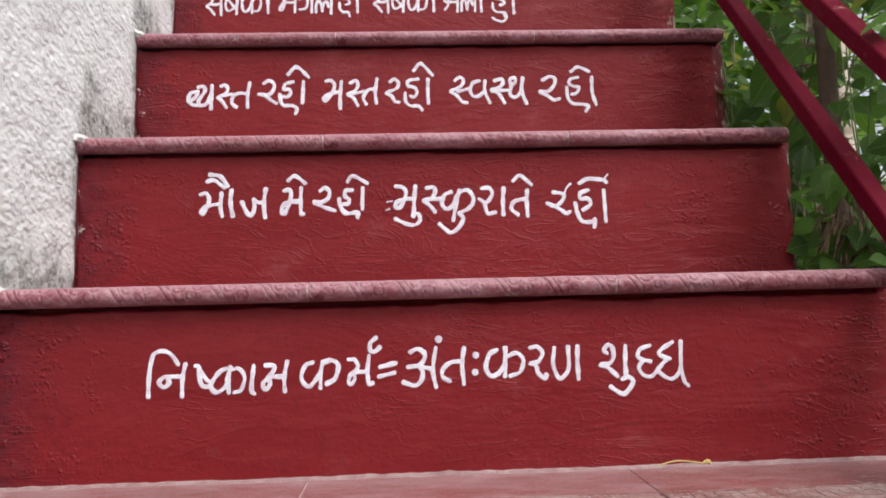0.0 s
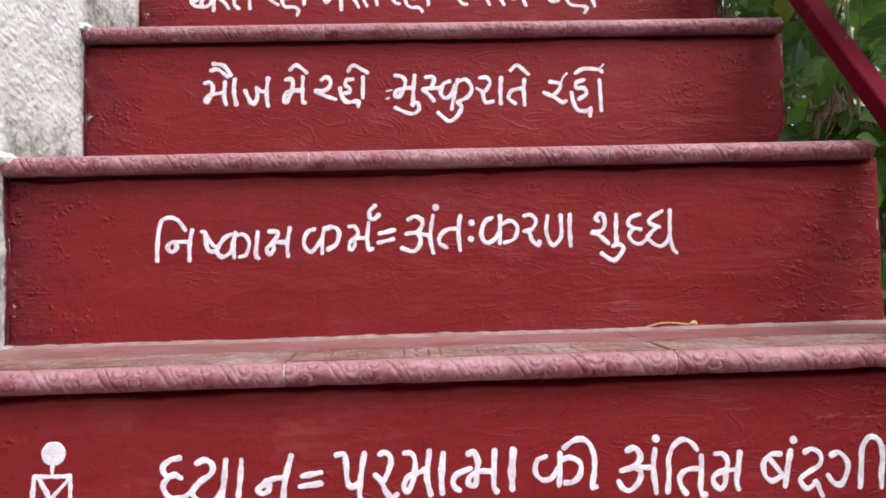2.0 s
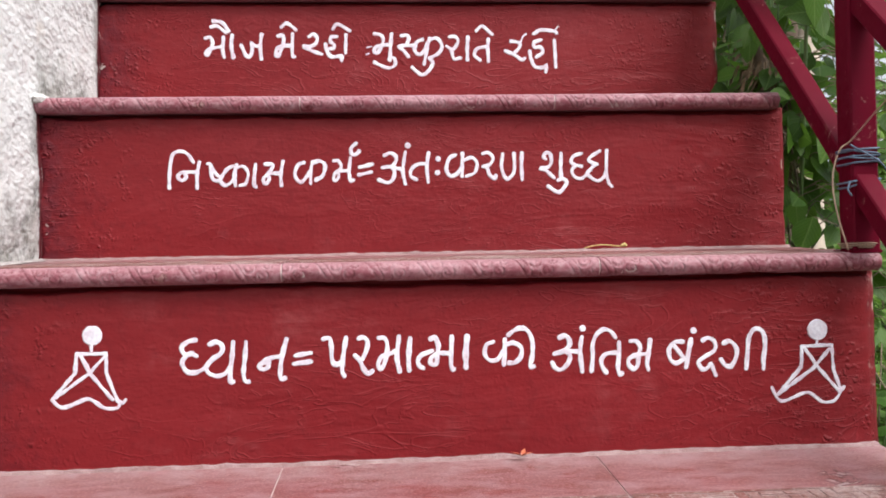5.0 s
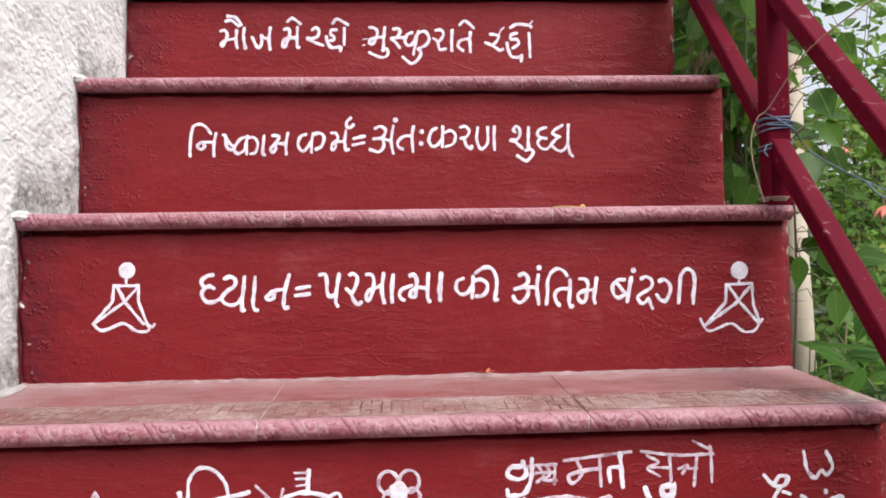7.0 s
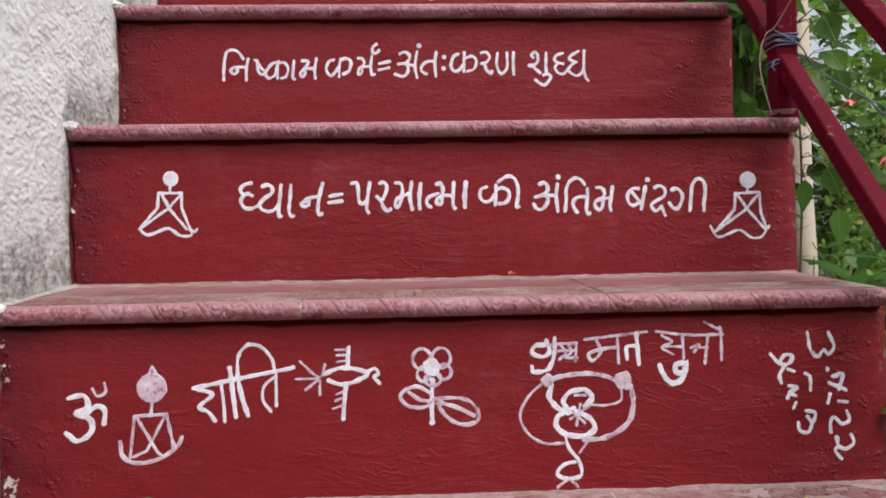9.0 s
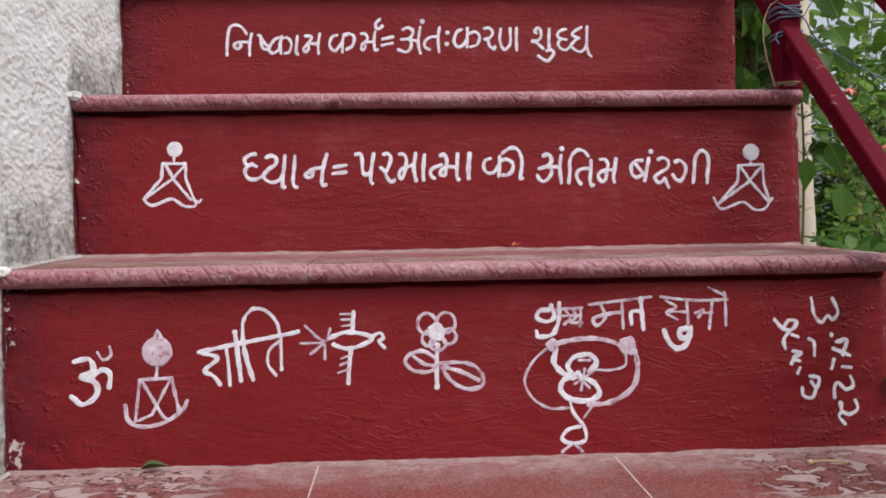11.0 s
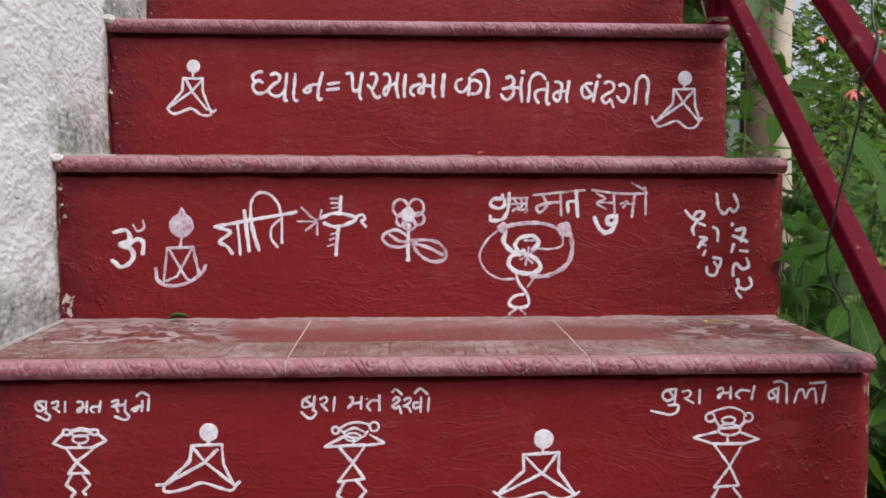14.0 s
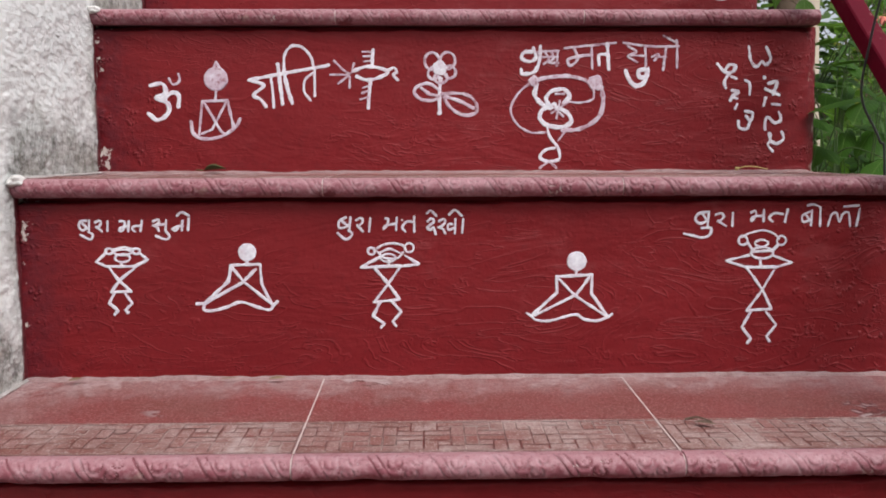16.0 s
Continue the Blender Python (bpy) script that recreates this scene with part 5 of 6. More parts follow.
letter_on("B", 0.2644, 1.4142, 6.8, [(3.5, 39.4), (10.7, 40.2), (15.3, 32.7), (10.4, 19.7), (2.3, 10.9), (0, 15), (8.8, 21.4), (21.5, 23.7)], [(24.9, 38.3), (23, 19.6), (22.7, 0)])
letter_on("B", 0.2978, 1.4179, 6.8, [(4.2, 32.8), (12.2, 36), (14.5, 28.6), (9.6, 20.5), (-0, 16.5), (7.8, 11.5), (14, 0)], [(7.9, 17.2), (22.3, 20.3)], [(25.9, 1.5), (22.1, 9.7), (24.6, 17), (30.3, 22.7), (38.2, 23.4)], [(41.7, 38.1), (39, 19.3), (40.2, 2.9)])
letter_on("B", 0.3519, 1.422, 6.8, [(5.9, 29.6), (12.4, 33.7), (17.8, 27.8), (14.4, 19.7), (-0, 13.3), (7.8, 9.1), (12.4, 0.9), (18, -0)])
letter_on("B", 0.379, 1.4101, 6.8, [(18.9, 45.1), (5.2, 42.8), (4.2, 35.5), (13, 32.9), (16.8, 26.3), (12.6, 18.9), (7.1, 20.6)], [(-0, 24.8), (0.5, 12.6), (7.5, 5.9), (17.9, 5.8), (23.3, -0)], [(32.5, 44.9), (32, 26.9), (32.4, 9.6)], [(12.8, 57.6), (21, 67.4), (27.4, 64), (39.1, 50.6)])
letter_on("B", 0.4431, 1.4193, 6.8, [(6.9, 32.8), (13.5, 37.6), (19, 33.4), (14.7, 24.4), (-0, 17.2), (7.9, 12.2), (16.4, 2.2), (23.6, 0.5)], [(10.4, 17.1), (28.2, 20.9)], [(41.5, 32.3), (32.5, 29.1), (28.2, 18.5), (31.9, 10.2), (40, 10.1), (48.2, 16.6)], [(49.6, 32.2), (49.1, 16.5), (55.8, -0)])
letter_on("B", 0.5019, 1.4177, 6.8, [(4.5, 33.6), (14.3, 36), (16.5, 30.2), (10.6, 23.6), (-0, 19.7), (9.5, 15.4), (17.9, 1.3)], [(8.1, 19.5), (26.6, 19.3)], [(27, 29.2), (27.2, 35.8), (33, 37.4), (34.4, 31.6), (28.5, 25.9), (26.4, 13.5), (34.4, 9.3), (42.8, 17.4)], [(45.1, 37.2), (42.8, 19.1), (49.4, 0)])
letter_on("B", 0.5706, 1.4221, 6.8, [(4.7, 29.1), (14.7, 34), (22.7, 30.6), (20.6, 20.6), (12.1, 12.5), (-0, 12.7), (11.9, 5.9), (19.8, -0), (27.9, 1.5)])
letter_on("B", 0.6098, 1.4049, 6.8, [(16.2, 49.8), (6.3, 47.5), (3.5, 40.9), (9.9, 36.6), (17.9, 34.9), (13.5, 26.6), (6.9, 25.1)], [(0, 35.1), (1, 21), (7.1, 11.9), (20.9, 10), (30.5, 7.4), (26.1, 0)], [(36.6, 49.6), (36.4, 28.8), (41.3, 9.7)], [(6.7, 58.3), (17.6, 64.8), (32.9, 57.9)])
# third riser
letter_on("C", 0.1417, 1.2332, 6.4, [(-0, 25.4), (6.3, 26.6), (9.5, 20.7), (8.2, 13.6), (3.2, 3.9), (-0, 5.9), (4.4, 11), (11.4, 12.8), (20.9, 14)], [(23.5, 26.9), (22.2, 10.7), (24.1, 0.3)], [(34.9, 29.3), (33.6, 15), (36.1, 0)], [(7.6, 40.3), (15.8, 41.4), (26.7, 32.7)], [(10.7, 48.1), (22.2, 45.9), (30.5, 34.6)])
letter_on("C", 0.1881, 1.2311, 6.4, [(-0, 18.1), (5.7, 5.7), (10.7, 3), (14, 11.3), (13.4, 21.1)], [(13.4, 21.1), (18.5, 17.1), (24.9, 17.6)], [(26.9, 32.6), (24.8, 16.3), (26, 0)])
letter_on("C", 0.2327, 1.2341, 6.4, [(3.4, 27.2), (9.2, 27.8), (11, 22.5), (9, 12.8), (3.2, 1.1), (-0, 3.2), (2.6, 10.9), (9.7, 14), (21.9, 14.5)], [(22.7, 30.1), (21.8, 12.5), (22.4, 0.7), (25.6, 0)], [(8, 38.9), (15.7, 44.1), (27.2, 35.3)])
letter_on("C", 0.2693, 1.2373, 6.4, [(7.9, 23.2), (13.1, 26.4), (18.2, 21.7), (16.1, 13.9), (9.6, 10.1), (0, 10.3), (11.5, 4.2), (23.7, 0)])
letter_on("C", 0.2983, 1.2289, 6.4, [(15, 31.6), (7.9, 31.1), (6.5, 24.5), (11, 21.8), (10.9, 16.6), (5.1, 15.4)], [(0, 21.4), (1.8, 12.2), (8.1, 4.9), (20.4, 5.3), (20.9, 0)], [(27.3, 34), (26.3, 9.7)], [(10, 41.6), (16.6, 48), (32.6, 39.1)])
letter_on("C", 0.3624, 1.219, 6.4, [(0.9, 45.1), (8.6, 43.7), (12.4, 38.3), (10.2, 28.5), (4.9, 20.1), (0.3, 20.8), (1.8, 26.7), (10.3, 29.8), (21.3, 30.2)], [(23.6, 44.7), (22, 29.6), (20.8, 9.9)], [(19.5, 10.6), (26.1, 13.1), (27.8, 5.2), (22.5, 0), (12.8, 0.9), (0, 7.1)])
letter_on("C", 0.3954, 1.209, 6.4, [(3.6, 52.5), (11.4, 53), (13.2, 47.7), (8.5, 39.8), (-0, 38), (6.3, 32.6), (12.6, 24.6)], [(5.2, 39.2), (19.6, 39.6)], [(31.5, 47.3), (24.2, 44.1), (20.7, 34.3), (25.7, 27.6), (32.3, 30.8), (39.3, 43.8)], [(41.4, 49.1), (36.9, 32), (33.2, 14.3)], [(41.3, 47.1), (51.2, 48.9), (57.4, 38.9), (53.2, 29.1), (40.6, 22.1)], [(40.6, 22.1), (44.9, 15.4), (38.1, 4.4), (30.2, 0), (23.1, 4.7), (17.4, 10.1)])
letter_on("C", 0.4593, 1.2304, 6.4, [(3.7, 29.2), (11.6, 29.7), (15.4, 23.6), (11.1, 15.1), (6.4, 11.9)], [(0, 16.7), (5.8, 11.9), (9.3, -0), (18.5, 1.1)])
letter_on("C", 0.4868, 1.2287, 6.4, [(1.2, 31), (-0, 15.2), (0.1, -0)])
letter_on("C", 0.4963, 1.2268, 6.4, [(7.6, 1.5), (0, 8.3), (3.6, 16.8), (16.9, 19.9)], [(19.2, 29.7), (18.1, 16.5), (18.7, -0)], [(3.2, 41.3), (11.3, 47.2), (24.1, 36.3)])
letter_on("C", 0.538, 1.2285, 6.4, [(7.8, 24.8), (15, 24), (20.2, 21.9), (18.6, 16), (10.4, 8.2), (2.6, 11), (-0, 12.4)], [(4.6, 10.9), (14.2, 5.4), (21.9, -0), (26, 1.9)])
letter_on("C", 0.571, 1.212, 6.4, [(15.3, 43.2), (6.5, 40), (6.2, 33.4), (14.8, 33.2), (17.8, 26.5), (8.9, 20.1)], [(0, 28.2), (2.1, 16.2), (7, 6.9), (18.8, 5.9), (22.3, 9.8), (21.2, -0)], [(33.8, 42.8), (34.3, 25.5), (34.8, 6.3)], [(5.7, 51.3), (15.9, 56.5), (33.8, 54.8), (37, 52.1)])
letter_on("C", 0.3523, 1.2367, 2.9, [(205.9, 13.7), (209.6, 22.3), (214.4, 26.8)], [(251.8, 30.1), (255.3, 33.4), (258.1, 36.7)], [(0.8, 9.2), (6.7, 10.4)], [(0, 0), (3.3, 1.3)])
# fourth riser
letter_on("D", 0.1412, 1.0438, 5.4, [(0, 0.5), (0.4, 15.3), (1.8, 28.2), (4.7, 37.6), (12.1, 40.4), (20, 37.1), (26, 28.5)], [(19.6, 17.2), (13.7, 17.4), (9.3, 12.6), (13.8, 8.4), (18.2, 12.3), (17.2, 17.3), (28.5, 17.4)], [(32.5, 28.3), (30, 15.9), (29.6, 0)])
letter_on("D", 0.1826, 1.0444, 5.4, [(0, 25.9), (3, 24.8), (3.5, 15.8), (6, 8.3), (12.9, 7.1)], [(4, 22.3), (9.5, 13.7), (13.4, 11.6)], [(26.9, 22.6), (20.4, 19.3), (13.4, 8.1), (18.4, 2), (25.4, 5.7), (29.4, 12.6)], [(30.9, 24), (28.4, 12.6), (29.3, 1.6)], [(31.9, 21.5), (38.4, 22.3), (43.3, 14.7), (40.3, 3.8), (34.3, 1.5)], [(51.3, 24.4), (49.3, 3.5), (51.7, -0)])
letter_on("D", 0.2419, 1.0455, 5.4, [(2.6, 23.5), (10.1, 22.8), (8.5, 16.8), (4, 12), (-0, 7.1), (2.4, 2), (6.4, 6.9), (6, 12.9), (19, 13)], [(21.6, 26.5), (19, 13), (19.4, 0)])
letter_on("D", 0.276, 1.0475, 5.4, [(10.1, 22.8), (3.6, 20), (-0, 10.6), (3.4, 3), (8.4, 2.3), (17.1, 13.6)], [(19.2, 23.5), (17.1, 12.1), (16.9, 0)], [(19.7, 22.5), (27.3, 24.3), (32.8, 19.6), (30.1, 8.2), (22.5, 3.4)])
letter_on("D", 0.3181, 1.0497, 5.4, [(0.4, 22.2), (5.4, 22), (8.4, 16.9), (6.8, 12.9), (1.6, 8.1), (0, 2.1), (2.5, 0.5), (5.6, 5.4), (5.2, 10.5), (16.9, 11.1)], [(18.6, 25.2), (16.9, 11.1), (18.2, 0), (21.7, 0.9)], [(25.1, 41.2), (19.9, 36.3), (19.8, 30.2), (23.8, 28.6), (28.4, 32.5)])
letter_on("D", 0.3455, 1.056, 5.4, [(1.2, 8.5), (15, 11.6)], [(0, -0), (13.8, 3.1)])
letter_on("D", 0.3672, 1.0454, 5.4, [(6.7, 31.5), (12.9, 34.3), (19.4, 30.6), (18.8, 24.5), (14.1, 19.6), (4.4, 18.4)], [(14.1, 19.6), (17.5, 13.4), (15.7, 5.4), (9.6, 1.6), (-0, 4.9)], [(14.1, 19.1), (26.2, 15.7)], [(29.8, 34.9), (26.7, 14.7), (29.3, -0)])
disc("D", 0.3997, 1.0878, 0.0034, INK, "white round dab of paint")
letter_on("D", 0.4029, 1.0472, 5.4, [(6, 2.9), (-0, 6.6), (0.2, 13.6), (7.5, 19.5), (18.3, 20.2)], [(19.7, 32.3), (17.7, 17.7), (18.7, -0)])
disc("D", 0.4331, 1.0726, 0.0031, INK, "white round dab of paint")
disc("D", 0.4321, 1.0574, 0.0031, INK, "white round dab of paint")
letter_on("D", 0.442, 1.053, 5.4, [(10.3, 23.7), (3.5, 19.8), (0, 8.2), (4.4, 0.5), (11.6, 2.8), (17.1, 10.7)], [(18.1, 25.5), (17.6, 12.3), (17.2, 0.1)], [(19.3, 17.3), (28.2, 20.6), (34.2, 14.3), (31.2, 3.7), (21.8, -0)])
letter_on("D", 0.4822, 1.0495, 5.4, [(0.6, 28.3), (6.8, 29.2), (11.8, 23.4), (7.8, 15.9), (0, 14.1), (5.1, 12.4), (7.4, 5.2), (13.4, -0), (14.6, 4)])
letter_on("D", 0.5034, 1.0486, 5.4, [(1.6, 28.6), (-0, 13.3), (5.1, 1), (12, 5.4), (14.4, 12.9), (14.1, 29.3)], [(22.9, 29.5), (22.3, 14.7), (22.7, -0)])
letter_on("D", 0.5464, 1.0342, 5.4, [(6.7, 37), (4.2, 39.7), (8.1, 44.2), (12.1, 41.5), (12.8, 33.3), (8.8, 27.3), (-0, 26.5), (7.1, 23.7), (15.6, 15.8)], [(24.2, 42.7), (23.5, 27.8), (23.8, 14.6)], [(20.1, 13.1), (26.4, 14.5), (29.8, 9.8), (23.7, 1.3), (18.4, -0), (8.9, 6.4)])
letter_on("D", 0.5817, 1.0394, 5.4, [(11.4, 37.4), (2.9, 34.5), (-0, 28.4), (4.5, 24.7), (11.7, 23)], [(4.4, 23.7), (0.4, 17.7), (4.8, 10.9), (12.5, 9.7), (22, 19.6)], [(32.6, 39.9), (22.8, 34), (19.9, 29.4), (25.5, 26.2), (29.6, 25)], [(26.4, 24.1), (18.1, 16.1), (21.5, 10.9), (29.6, 6.6), (36.1, 10), (39.1, 17.1)], [(40.5, 40.7), (39.7, 17.6), (42.1, 4.2), (45.5, -0)])
# fifth riser
letter_on("E", 0.1913, 0.8548, 5.6, [(12.1, 38.4), (5.4, 37), (-0, 32.6), (1.5, 26.7), (5.7, 25.7), (8.6, 26.5), (12.7, 24.2)], [(4.8, 25.3), (0.6, 20.5), (0.6, 15.9), (5, 10), (12.4, 9.7), (19.5, 13.2), (26.3, 20.5), (34.6, 26.5), (35.2, 33.1), (30.2, 36.2), (24.4, 34.3)], [(20.4, 14), (23.2, 8.9), (30.2, 5.8), (37.2, 7.6), (41.9, 13.7)], [(45.2, 35.7), (43.7, 20.7), (42.2, 9.6), (42.5, -0), (45.4, 0.7)], [(56.4, 35.3), (55.3, 20.4), (53.8, 7.9), (55.8, 0.4), (59.1, 0.3)])
letter_on("E", 0.2593, 0.8562, 5.6, [(8.8, 15.3), (2.6, 14.7), (0, 11.5), (3.7, 9.3), (7.9, 11.6), (7.2, 15.4)], [(0.9, 13.5), (6, 17.9), (13.1, 19.8), (19.4, 20.4)], [(24.3, 35.7), (20.2, 20.4), (18.3, 6.7), (19, 0), (22.7, 1.1)])
letter_on("E", 0.2902, 0.8696, 5.6, [(1.4, 7.4), (14.8, 9.5)], [(0, -0), (14.7, 1.6)])
letter_on("E", 0.3166, 0.8577, 5.6, [(0, 33.6), (5.5, 33.9), (7, 25.9), (7.2, 16.2), (10, 10.3), (15.1, 12.2), (17.2, 14.6)], [(20.2, 34.2), (17.3, 17.1), (16.2, 4.6), (18.2, -0)])
letter_on("E", 0.3444, 0.859, 5.6, [(3.7, 31.8), (8, 32.9), (11.7, 28.6), (10.6, 21.5), (6.7, 13.2)], [(0, 16.8), (4.5, 12), (7.7, 4.4), (12.2, 0), (15.7, 2.4)])
letter_on("E", 0.3653, 0.8606, 5.6, [(1, 30.4), (6, 29.8), (8.4, 24.3), (7.8, 15.1), (5.4, 6.8), (2, 2.3), (-0, 6.5), (2.6, 12.7), (8.6, 15), (15, 17.8)], [(19.1, 31.1), (17, 12.7), (19.2, 0)], [(29.3, 29.1), (27.6, 14), (27.7, 0.6)])
letter_on("E", 0.4012, 0.8607, 5.6, [(13, 17.4), (3.6, 14), (0, 9.4), (1.2, 4.4), (4.5, 2.1)], [(11.6, 28), (15.8, 29.2), (18.6, 22.7), (17.6, 14.3), (16.9, 6.8), (13.9, 4.8), (11, 7.4), (13.3, 12.4), (19.3, 15.1), (29, 14.8)], [(31.2, 29.9), (30.3, 15.2), (30, 4.3), (32, -0)])
letter_on("E", 0.4447, 0.8624, 6.8, [(1.7, 28.2), (0, 13.1), (0.1, 0)])
letter_on("E", 0.4621, 0.8609, 5.6, [(8, 23.9), (1.6, 21.2), (0, 12.8), (5, 7.1), (11.8, 8.1), (16.3, 15.2)], [(18.8, 26.1), (18, 13.4), (17.2, 2.9)], [(20.8, 21.4), (26.8, 22.5), (33.5, 18), (32.9, 9.6), (27.6, 4.7), (22, 4.4)], [(21.9, 29.8), (28.5, 34.3), (34.1, 35.8), (40.4, 32.6), (44, 22.8), (43.6, 11.3), (41.5, -0), (44.6, 0.7)])
letter_on("E", 0.5239, 0.8559, 5.6, [(7.2, 31.2), (12.9, 32.8), (16.6, 28), (15.6, 22.9), (11.1, 18.8), (2.4, 16.5)], [(12, 18.8), (16.6, 15.2), (15.1, 8.1), (8.4, 1.9), (2.9, 3.8), (0, 8.6)], [(12, 18.8), (25.3, 17.9)], [(27.9, 31), (26.2, 17.9), (27.7, 0)])
disc("E", 0.5529, 0.8950, 0.0030, INK, "white round dab of paint")
letter_on("E", 0.5601, 0.8518, 5.6, [(-0, 3.8), (1.7, 17.4), (1.6, 27.1), (5.4, 36.8), (12.8, 41.7), (19.1, 39.4), (23.2, 34.1)], [(14, 2.1), (9.9, 8.6), (10.2, 15.4), (15.4, 19.5), (26.1, 20)], [(26.4, 29.3), (26, 16.6), (24.8, 6.4), (26.2, -0), (28.9, 1.6)])
letter_on("E", 0.5952, 0.856, 5.6, [(2, 26.1), (7.6, 25.9), (11.2, 20.2), (9.3, 13), (8.5, 4.6), (4.5, 0.4), (-0, 4.8), (0.6, 9.9), (7.1, 13.1), (17.9, 14)], [(20.5, 26.8), (18.7, 14), (17.1, 5.5), (18.2, -0)])
letter_on("E", 0.6333, 0.8569, 5.6, [(13.2, 23.6), (5.4, 23), (0, 16.7), (1, 7.8), (6, 3.8), (13.9, 7.3)], [(5.3, 19.6), (14.7, 7.3)], [(21, 25.5), (18.4, 13.6), (15.7, 0)])
disc("E", 0.6568, 0.8904, 0.0030, INK, "white round dab of paint")
letter_on("E", 0.6608, 0.8487, 5.6, [(4.2, 32.1), (9.5, 34.5), (15.8, 30.8), (15.5, 23.1), (5.8, 17), (-0, 12.1), (4, 5.6), (9.3, 7.5), (11.6, 10.9), (13.9, 5.2), (15.9, 0)])
letter_on("E", 0.682, 0.8536, 5.6, [(3.2, 24.4), (8.9, 26.3), (14.7, 20.1), (14.8, 12.4), (9.7, 3.2), (3.7, 4.2), (-0, 9.5)], [(26.7, 27.9), (25.2, 13.4), (23.8, 0.6)], [(27.2, 30), (31.8, 36.3), (37.1, 36.6), (41.2, 32.2), (42.6, 23.1), (40.7, 10.3), (40.3, 0)])
# seventh riser
letter_on("G", 0.0604, 0.5193, 3.1, [(6.9, 17.2), (1.7, 16.7), (-0, 12.1), (3, 8.4), (7.7, 10.5)], [(3.2, 14.7), (7.7, 10.5)], [(9.4, 17.2), (9.1, 7.9)], [(8.6, 6.8), (12.7, 4.2), (9.9, 0), (1.3, 4.2)])
letter_on("G", 0.0755, 0.5266, 3.1, [(-0, 8.4), (4.2, 9.9), (5.1, 7.3), (2.4, 3.6), (0.4, 4.2)], [(1.4, 4.2), (5.9, -0)], [(11.4, 9.3), (11.1, 0.5)])
letter_on("G", 0.0975, 0.5265, 3.1, [(0.8, 9.4), (4.4, 9.4), (5.4, 6.8), (3.1, 1), (-0, 0.5), (1.1, 3.1), (5.8, 4.2), (8.4, 4.7)], [(9.1, 9.4), (8.3, -0)])
letter_on("G", 0.1095, 0.5264, 3.1, [(2.5, 0), (-0, 2.1), (1.6, 4.7), (6.8, 5.2)], [(9, 9.9), (7.7, 0.5)])
letter_on("G", 0.1282, 0.519, 3.1, [(0.6, 16.8), (5.4, 18.3), (5.8, 15.7), (2.6, 13.1), (0, 13.1), (4.1, 11.5), (5.6, 7.9)], [(3.1, 13.1), (11.5, 14.1)], [(12.6, 17.8), (11.8, 8.4)], [(11.8, 7.8), (15.3, 3.1), (11.6, -0), (2.9, 3.2)])
letter_on("G", 0.1463, 0.5268, 3.1, [(-0, 1.6), (4.7, 4.2), (9.9, 4.7)], [(1, 1.6), (2.6, 0), (5.2, 2.6)], [(9.5, 9.4), (8.8, 0.5)], [(15.3, 11.4), (14.5, 1)], [(4.5, 14.1), (9.2, 17.2), (15.4, 14.1)])
letter_on("G", 0.2985, 0.5182, 3.1, [(8, 20.5), (1.7, 16.9), (1.6, 11.1), (6.8, 11.1), (10.5, 13.7)], [(4.3, 16.8), (10.5, 11.6)], [(12.2, 20.5), (11, 7.4)], [(10.5, 8.4), (13.6, 4.7), (7.8, 0), (-0, 5.8)])
letter_on("G", 0.3159, 0.5255, 3.1, [(-0, 10.5), (4.2, 12.6), (6.2, 9.5), (2.5, 5.3), (1, 5.8), (6.1, 0)], [(13.1, 12.1), (11.9, -0)])
letter_on("G", 0.3409, 0.527, 3.1, [(2.2, 10.5), (4.8, 10), (3.7, 4.7), (0, 0), (2.2, 3.7), (11.6, 5.7)], [(12.7, 11), (12.1, -0)])
letter_on("G", 0.3588, 0.5253, 3.1, [(2.6, 0), (-0, 4.3), (4.2, 9), (11, 8.9)], [(11.1, 13.7), (11, 0)])
letter_on("G", 0.3819, 0.5226, 3.1, [(0.5, 12.1), (3.7, 14.7), (6.3, 12.1), (3.1, 8.9), (-0, 6.3), (3.1, 4.2), (5.8, 6.3), (7.8, -0)], [(0, 19.5), (3.2, 22.1), (8.4, 17.3)])
letter_on("G", 0.3919, 0.5236, 3.1, [(1, 11.1), (5.3, 13.1), (6.8, 10.5), (3.7, 6.8), (-0, 5.3), (4.2, 4.2), (6.8, -0)], [(13.1, 8.4), (9.4, 7.9), (10, 3.1), (15.7, 5.2)], [(16.3, 13.1), (15.7, -0)], [(23.6, 13.1), (22.6, 0.5)], [(10.5, 17.3), (15.8, 21.5), (22.1, 16.2)])
letter_on("G", 0.6224, 0.5183, 3.1, [(21.5, 24.3), (13, 22.2), (10.5, 16.9), (15.3, 13.2), (21.1, 15.8)], [(17.3, 21.7), (21.7, 15.8)], [(23.1, 24.3), (21.8, 9)], [(16.5, 9), (25, 9), (24, 2.6), (17.7, -0), (9.7, 1.6), (0, 3.8)])
letter_on("G", 0.6519, 0.5293, 3.1, [(0, 10.6), (5.3, 11.7), (7.5, 8.5), (3.9, 4.8), (1.7, 4.8), (9.8, 0)], [(16, 12.1), (15.7, -0)])
letter_on("G", 0.6849, 0.5334, 3.1, [(-0, 8), (3.7, 10.1), (4.8, 6.4), (1.2, 0.6), (0.1, 1.6), (2.2, 4.3), (11.8, 5.3)], [(12.2, 10.6), (11.9, -0)])
letter_on("G", 0.7021, 0.5328, 3.1, [(3.2, 0.6), (-0, 3.7), (4.7, 8), (12.7, 7.4)], [(17.4, 11.6), (15, -0)])
